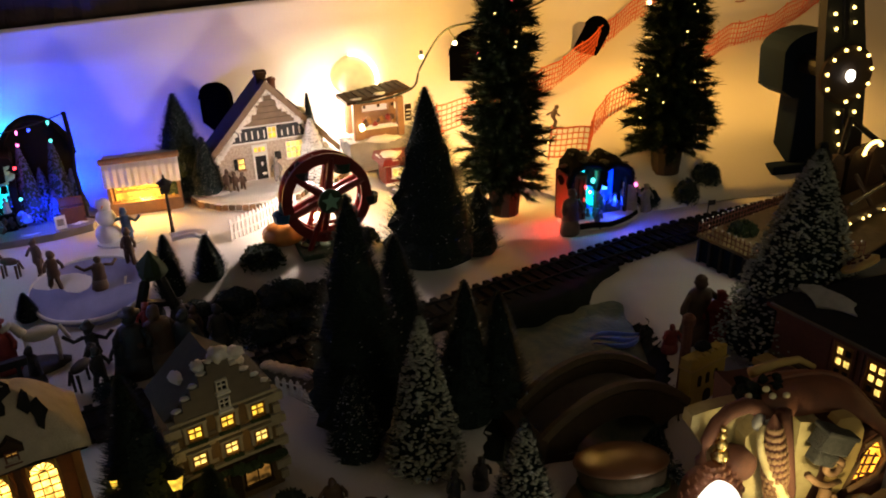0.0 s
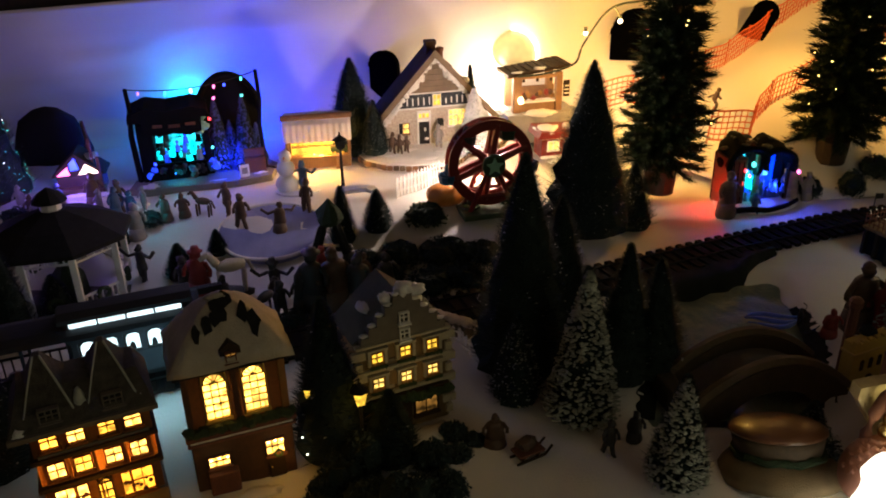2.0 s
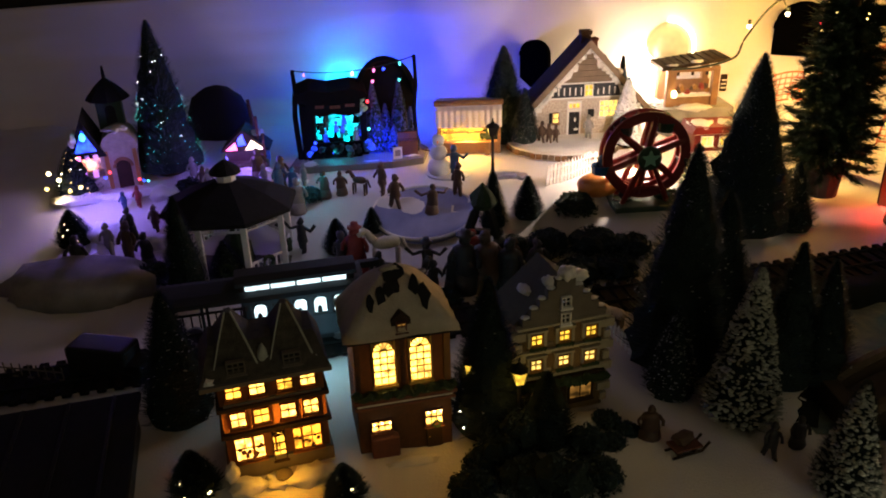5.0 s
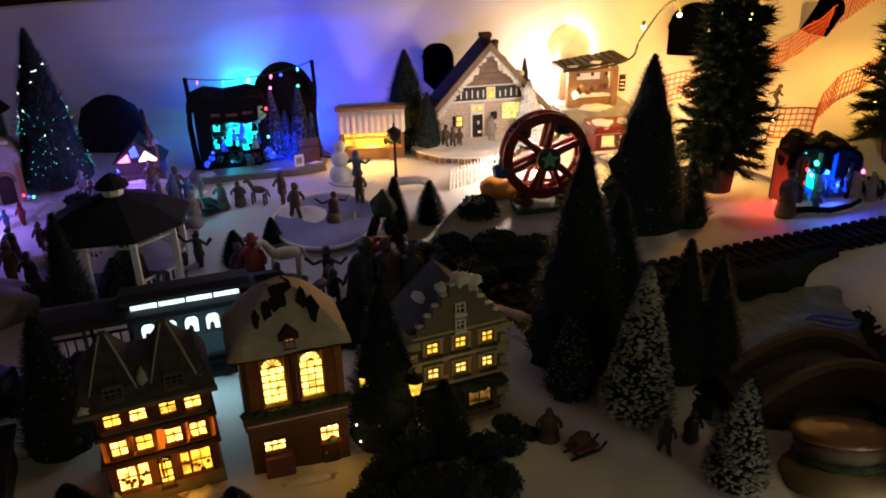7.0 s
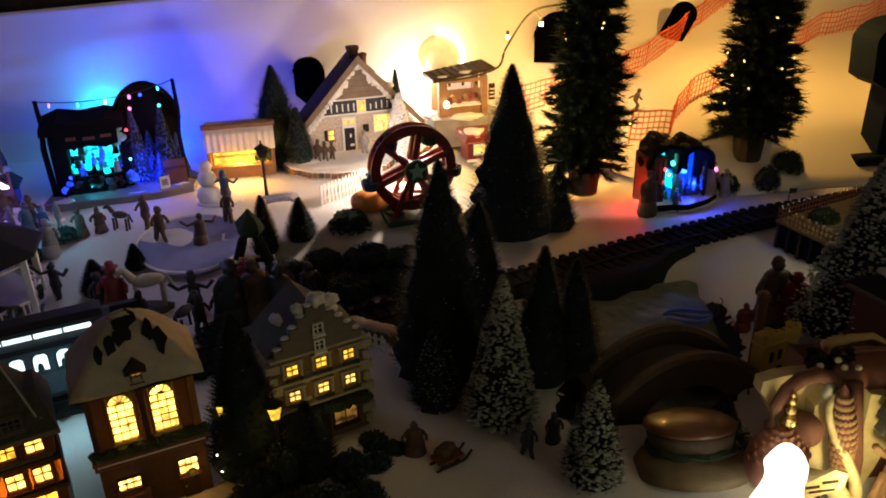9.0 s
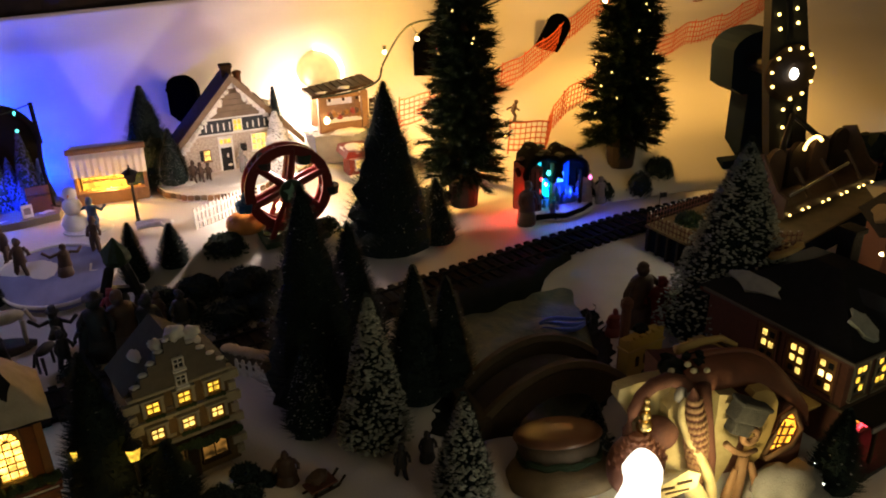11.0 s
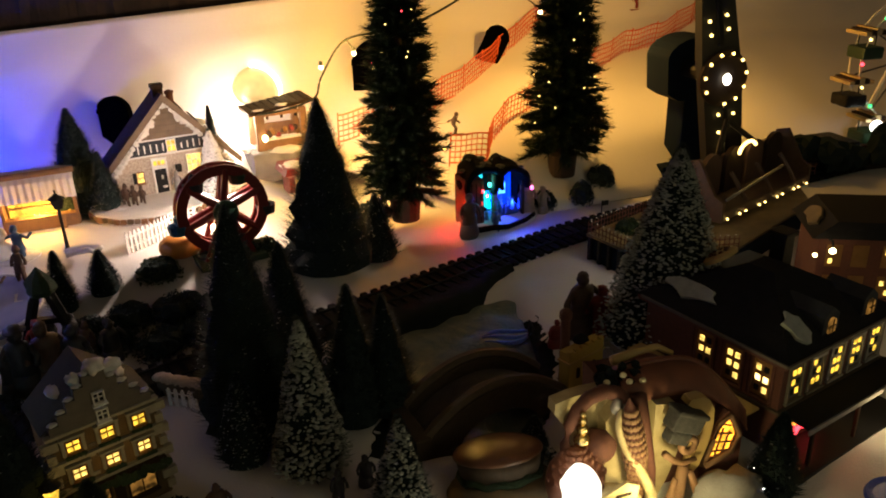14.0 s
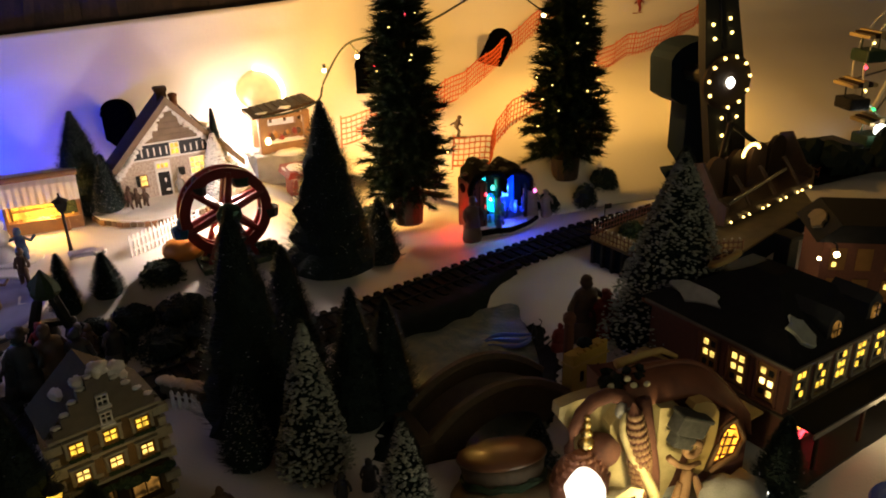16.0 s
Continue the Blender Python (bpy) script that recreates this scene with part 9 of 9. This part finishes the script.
figurine(0.325, -1.415, 0.045, 0, DARKF, "small dark figurine on the front snow", arms=0.2)
figurine(0.348, -1.412, 0.052, 0, DARKF, "slim dark figurine on the front snow", arms=0.1, wide=0.8)
figurine(0.40, -1.425, 0.042, 0, DARKF, "small dark figurine on the front snow", arms=0.2)
figurine(0.190, -0.325, 0.045, 0, BROWNF, "small snow-dusted wooden figurine", z=0.081, arms=0.1, wide=0.9)
figurine(0.207, -0.328, 0.040, 0, BROWNF, "small snow-dusted wooden figurine", z=0.081, arms=0.1, wide=0.9)


def snow_heap(x, y, r, seed, label="low heap of snow"):
    bm = bmesh.new()
    ball(bm, 0, 0, 0, r, 3, 1.3, 0.95, 0.6, 0.3)
    for v in bm.verts:
        v.co *= 1 + 0.45 * noise.noise(v.co * (1.4 / r) + Vector((seed, 0, 0)))
    o = part("snow_heap", bm, SNOWCAP, None, at=(x, y, lie(x, y)), smooth=True)
    tagged(o, label, "snow heap", "snow heaps")


for x, y, r in ((-0.50, -0.545, 0.030), (-0.44, -0.56, 0.024), (-0.56, -0.60, 0.028), (-0.37, -0.535, 0.022), (-0.47, -0.615, 0.020), (-0.315, -0.545, 0.018), (-0.64, -0.71, 0.032), (-0.53, -0.73, 0.024), (-0.66, -0.80, 0.035)):
    snow_heap(x, y, r, int(-x * 1000), "low heap of snow in violet light")
for x, y, h, m, w in ((-0.525, -0.535, 0.050, GREYF, 1.0), (-0.49, -0.575, 0.045, BROWNF, 1.2), (-0.455, -0.535, 0.05, BLUEF, 1.0), (-0.395, -0.52, 0.062, BROWNF, 1.3), (-0.365, -0.575, 0.05, GREYF, 1.0), (-0.335, -0.585, 0.055, BLUEF, 1.2), (-0.29, -0.555, 0.045, GREYF, 1.0), (-0.585, -0.72, 0.06, DARKF, 1.3), (-0.52, -0.80, 0.065, DARKF, 1.2), (-0.63, -0.83, 0.07, DARKF, 1.4), (-0.235, -0.61, 0.05, BROWNF, 1.3), (-0.205, -0.60, 0.045, BROWNF, 1.3), (-0.09, -0.86, 0.06, DARKF, 1.2), (0.03, -0.87, 0.065, DARKF, 1.3), (0.13, -0.80, 0.06, BROWNF, 1.2), (0.165, -0.83, 0.07, DARKF, 1.3)):
    figurine(x, y, h, 40 * math.sin(x * 90), m, "small painted figurine in the crowd on the snow", arms=0.5, wide=w)


def group_stand():
    t = thing("display_stand", -0.118, -0.812, lie(-0.118, -0.812) - 0.002, 14, "dark oval stand under the robed figurine and its horse", "stand")
    bm = bmesh.new()
    turned(bm, [(0.062, 0), (0.061, 0.006), (0.052, 0.010), (0.001, 0.011)], 30, 0, 0, 0, 0.12, 0.5)
    part("plate", bm, DARKF, t, smooth=True)


def snowman():
    t = thing("snowman", -0.022, -0.503, lie(-0.02, -0.5), 0, "white snowman with stick arms on a snow base", "snowman")
    bm = bmesh.new()
    ball(bm, 0, 0, 0.020, 0.024, 2, 1, 1, 0.9)
    ball(bm, 0, 0, 0.052, 0.018, 2)
    ball(bm, 0, 0, 0.077, 0.013, 2)
    part("body", bm, SNOWCAP, t, smooth=True)
    bm = bmesh.new()
    tube(bm, [(-0.016, 0, 0.054), (-0.034, -0.004, 0.060)], 0.0016, 5)
    part("stick_arm", bm, DARKWOOD, t)
    bm = bmesh.new()
    tube(bm, [(0.0, -0.012, 0.078), (0.0, -0.024, 0.076)], 0.002, 5, 0.0004)
    part("nose", bm, PUMPKIN, t)
    bm = bmesh.new()
    turned(bm, [(0.045, -0.002), (0.045, 0.006), (0.03, 0.009)], 18, 0.02, 0, 0, 0.1, 0.7)
    part("base", bm, SNOWCAP, t)


snowman()


def horse(x, y, z, rz, h, material, label, name="horse_figurine"):
    bm = bmesh.new()
    ball(bm, 0, 0, 0.62 * h, 0.18 * h, 2, 1.9, 0.8, 0.85)
    tube(bm, [(0.28 * h, 0, 0.70 * h), (0.44 * h, 0, 0.95 * h)], 0.10 * h, 7, 0.075 * h)
    tube(bm, [(0.42 * h, 0, 0.97 * h), (0.62 * h, 0, 0.86 * h)], 0.075 * h, 7, 0.05 * h)
    for a in (-0.26, 0.26):
        for s in (-0.09, 0.09):
            tube(bm, [(a * h, s * h, 0.5 * h), (a * h + 0.02 * h, s * h, 0)], 0.05 * h, 6, 0.035 * h)
    tube(bm, [(-0.36 * h, 0, 0.68 * h), (-0.48 * h, 0, 0.35 * h)], 0.04 * h, 5)
    o = part(name, bm, material, None, at=(x, y, z), rz=rz, smooth=True)
    tagged(o, label, "figurine", "toy horses")


horse(-0.168, -0.600, lie(-0.168, -0.600), 160, 0.048, BROWNF, "brown toy horse beside the rink")
horse(-0.024, -0.885, 0.0, 60, 0.058, DARKF, "dark toy deer beside the track")
group_stand()
horse(-0.088, -0.806, lie(-0.088, -0.806) + 0.008, 200, 0.078, PALEF, "pale cream horse figurine beside the red robed rider")
figurine(-0.140, -0.818, 0.080, -10, REDF, "tall dark red robed figurine beside the pale horse", z=lie(-0.14, -0.818) + 0.008, arms=0.4, wide=1.35, hat=0.08)
figurine(-0.165, -0.800, 0.066, 25, DARKF, "dark bearded figurine behind the red robed one", z=lie(-0.165, -0.80) + 0.004, arms=0.4, wide=1.2)


def swing_frame():
    x, y = 0.076, -0.752
    t = thing("tripod_stand", x, y, lie(x, y) - 0.003, -8, "dark A-shaped wooden stand with a leafy top", "stand")
    t.scale = (1.15, 1.1, 1.0)
    for s in (-1, 1):
        bm = bmesh.new()
        tube(bm, [(s * 0.036, -0.012, 0), (s * 0.012, -0.004, 0.085), (0, 0, 0.116)], 0.0080, 6)
        part("leg", bm, BLACKP, t)
    part("crossbar", boxes((-0.02, 0.02, -0.008, 0.004, 0.045, 0.054), bevel=0.001), BLACKP, t)
    bm = bmesh.new()
    ball(bm, 0, -0.004, 0.032, 0.011, 2, 0.8, 0.8, 1.3)
    part("bell", bm, DARKF, t, "dark hanging bell")
    bm = bmesh.new()
    turned(bm, [(0.015, 0.094), (0.020, 0.104), (0.016, 0.116), (0.012, 0.124), (0.006, 0.132), (0.001, 0.140)], 10, 0, 0, 0, 0.4)
    part("leafy_top", bm, GARLAND, t)


swing_frame()


def sledge():
    t = thing("sledge", 0.330, -1.262, 0, 25, "small brown wooden sledge on the snow", "sledge")
    for s in (-1, 1):
        bm = bmesh.new()
        tube(bm, [(-0.022, s * 0.008, 0.002), (0.018, s * 0.008, 0.002), (0.028, s * 0.008, 0.012)], 0.0018, 5)
        part("runner", bm, DARKWOOD, t)
    part("seat", boxes((-0.02, 0.016, -0.011, 0.011, 0.010, 0.013), bevel=0.0008), BRICKD, t)
    for x in (-0.012, 0.008):
        part("strut", boxes((x - 0.0015, x + 0.0015, -0.009, 0.009, 0.002, 0.010)), DARKWOOD, t)
    bm = bmesh.new()
    ball(bm, -0.004, 0, 0.022, 0.011, 2, 1.2, 0.8, 0.9, 0.5)
    part("load", bm, BROWNF, t, "bundle tied on the sledge")


sledge()


def pumpkin():
    t = thing("pumpkin_coach", 0.286, -0.605, lie(0.286, -0.605), 0, "orange glazed pumpkin lit from behind", "pumpkin")
    bm = bmesh.new()
    n = 24
    rings = []
    for j in range(9):
        p = math.pi * j / 8
        rings.append([bm.verts.new((0.036 * math.sin(p) * (1 + 0.10 * abs(math.sin(4 * 2 * math.pi * k / n))) * math.cos(2 * math.pi * k / n) + 1e-5 * j, 0.028 * math.sin(p) * (1 + 0.10 * abs(math.sin(4 * 2 * math.pi * k / n))) * math.sin(2 * math.pi * k / n), 0.023 + 0.023 * math.cos(p))) for k in range(n)])
    for q, w in zip(rings, rings[1:]):
        for k in range(n):
            bm.faces.new((q[k], q[(k + 1) % n], w[(k + 1) % n], w[k]))
    part("shell", bm, PUMPKIN, t, smooth=True)
    bm = bmesh.new()
    tube(bm, [(0, 0, 0.043), (0.004, 0, 0.052)], 0.003, 6)
    part("stalk", bm, GREEN, t)


pumpkin()


def snow_slide():
    t = thing("snow_slide", 0.118, -0.585, lie(0.118, -0.585), 20, "curved white snow slide beside the street lamp", "slide")
    bm = bmesh.new()
    rows = []
    for i in range(13):
        u = i / 12
        a = -0.6 + 2.0 * u
        c = Vector((0.045 * math.cos(a) - 0.02, 0.055 * math.sin(a), 0.026 * (1 - u) ** 1.3 + 0.004))
        nrm = Vector((math.cos(a), math.sin(a), 0))
        rows.append([c + nrm * w + Vector((0, 0, 0.010 * (w / 0.014) ** 2)) for w in np.linspace(-0.014, 0.014, 7)])
    loft(bm, rows)
    o = part("chute", bm, SNOWCAP, t, smooth=True)
    m = o.modifiers.new("thickness", "SOLIDIFY")
    m.thickness = 0.006


snow_slide()


def rock_base():
    t = thing("rock_island", -0.60, -0.885, 0, 0, "grey snowy rock island with a ragged edge", "rock")
    bm = bmesh.new()
    turned(bm, [(0.13, -0.01), (0.135, 0.012), (0.12, 0.03), (0.08, 0.042), (0.001, 0.045)], 26, 0, 0, 0, 0.35, 0.62)
    part("rock", bm, ROCK, t, smooth=True)


rock_base()


def toy_van():
    t = thing("toy_van", -0.430, -1.130, 0, -8, "small black toy van parked on the snow", "vehicle")
    part("body", boxes((-0.055, 0.035, -0.022, 0.022, 0.008, 0.050), (0.030, 0.058, -0.020, 0.020, 0.008, 0.030), bevel=0.005), BLACKP, t)
    for x in (-0.035, 0.038):
        for y in (-0.022, 0.022):
            bm = bmesh.new()
            turned(bm, [(0.010, -0.003), (0.010, 0.003)], 14)
            w = part("wheel", bm, BLACKP, t)
            w.matrix_basis = pose(x, y, 0.010, 90, 0, 0)
    part("windscreen", boxes((0.033, 0.0365, -0.016, 0.016, 0.032, 0.046)), GREYBLUE, t)


toy_van()


def dark_shed():
    t = thing("dark_shed", -0.338, -1.250, 0, 20, "low black shed in the unlit corner", "shed")
    part("wall", boxes((-0.46, 0.0, -0.30, 0.0, -0.004, 0.046), bevel=0.003), BLACKP, t)
    part("roof", boxes((-0.47, 0.008, -0.31, 0.008, 0.046, 0.052), bevel=0.002), ROOFD, t, "flat black roof")
    for k in range(9):
        part("roof_batten", boxes((-0.44 + k * 0.052, -0.436 + k * 0.052, -0.305, 0.004, 0.052, 0.055), bevel=0.0008), BLACKP, t)
    part("door", boxes((-0.20, -0.16, -0.304, -0.300, 0, 0.036), bevel=0.001), DARKWOOD, t)


dark_shed()
fence_run("rail_fence", [(-0.60, -1.150), (-0.485, -1.162)], 0.03, 0.012, STONE, "snowy rail fence beside the shed", flat=False)


def snowy_wall():
    t = thing("low_wall", 0.262, -0.962, 0, -38, "low garden wall under old snow beside the gabled house", "wall")
    part("wall", boxes((-0.036, 0.036, -0.010, 0.010, -0.004, 0.022), bevel=0.003), STONE, t)
    bm = bmesh.new()
    for k in range(9):
        ball(bm, -0.036 + 0.009 * k, 0.001 * math.sin(k * 2.1), 0.023, 0.0095, 2, 1.0, 1.2, 0.55, 0.4)
    part("snow", bm, OLDSNOW, t, "old snow lying on the wall", smooth=True)


snowy_wall()
for x, y, r, k, h in ((0.184, -1.338, 0.036, 81, 1.3), (0.142, -1.328, 0.034, 82, 0.9), (0.134, -1.272, 0.026, 83, 2.0), (0.110, -1.285, 0.030, 84, 1.2), (0.215, -1.262, 0.026, 88, 1.0), (0.225, -1.315, 0.030, 89, 0.8), (0.085, -1.345, 0.030, 90, 0.8), (0.245, -1.255, 0.020, 91, 0.6), (0.243, -1.212, 0.020, 85, 0.7), (0.268, -1.230, 0.018, 86, 0.5), (0.092, -1.300, 0.022, 87, 0.9)):
    bush(x, y, r, k, FIR, "dark twiggy shrub on the snow before the houses", h)


def arbour():
    t = thing("dark_arbour", -0.135, -0.905, 0, 20, "dark angular garden frame beside the track", "arbour")
    part("post", boxes((-0.04, -0.034, -0.004, 0.004, 0, 0.06)), BLACKP, t)
    part("post", boxes((0.034, 0.04, -0.004, 0.004, 0, 0.06)), BLACKP, t)
    part("beam", boxes((-0.05, 0.05, -0.006, 0.006, 0.055, 0.066), bevel=0.001), BLACKP, t)
    part("rail", boxes((-0.036, 0.036, -0.002, 0.002, 0.03, 0.036)), BLACKP, t)


arbour()


def flag():
    t = thing("small_flag", 1.165, -0.575, 0, 0, "tiny dark flag on a thin pole beside the track", "flag")
    bm = bmesh.new()
    tube(bm, [(0, 0, 0), (0, 0, 0.032)], 0.0012, 5)
    part("pole", bm, BLACKP, t)
    part("cloth", boxes((0, 0.016, -0.0006, 0.0006, 0.020, 0.031)), DARKF, t)


flag()


def blue_dish():
    t = thing("blue_dish", 1.020, -1.500, 0, 0, "round bright blue plastic dish on the snow", "dish")
    bm = bmesh.new()
    turned(bm, [(0.034, 0), (0.040, 0.006), (0.038, 0.010), (0.030, 0.008), (0.001, 0.008)], 28)
    part("dish", bm, mat("bright_blue", (0.02, 0.06, 0.45), 0.35), t)


blue_dish()
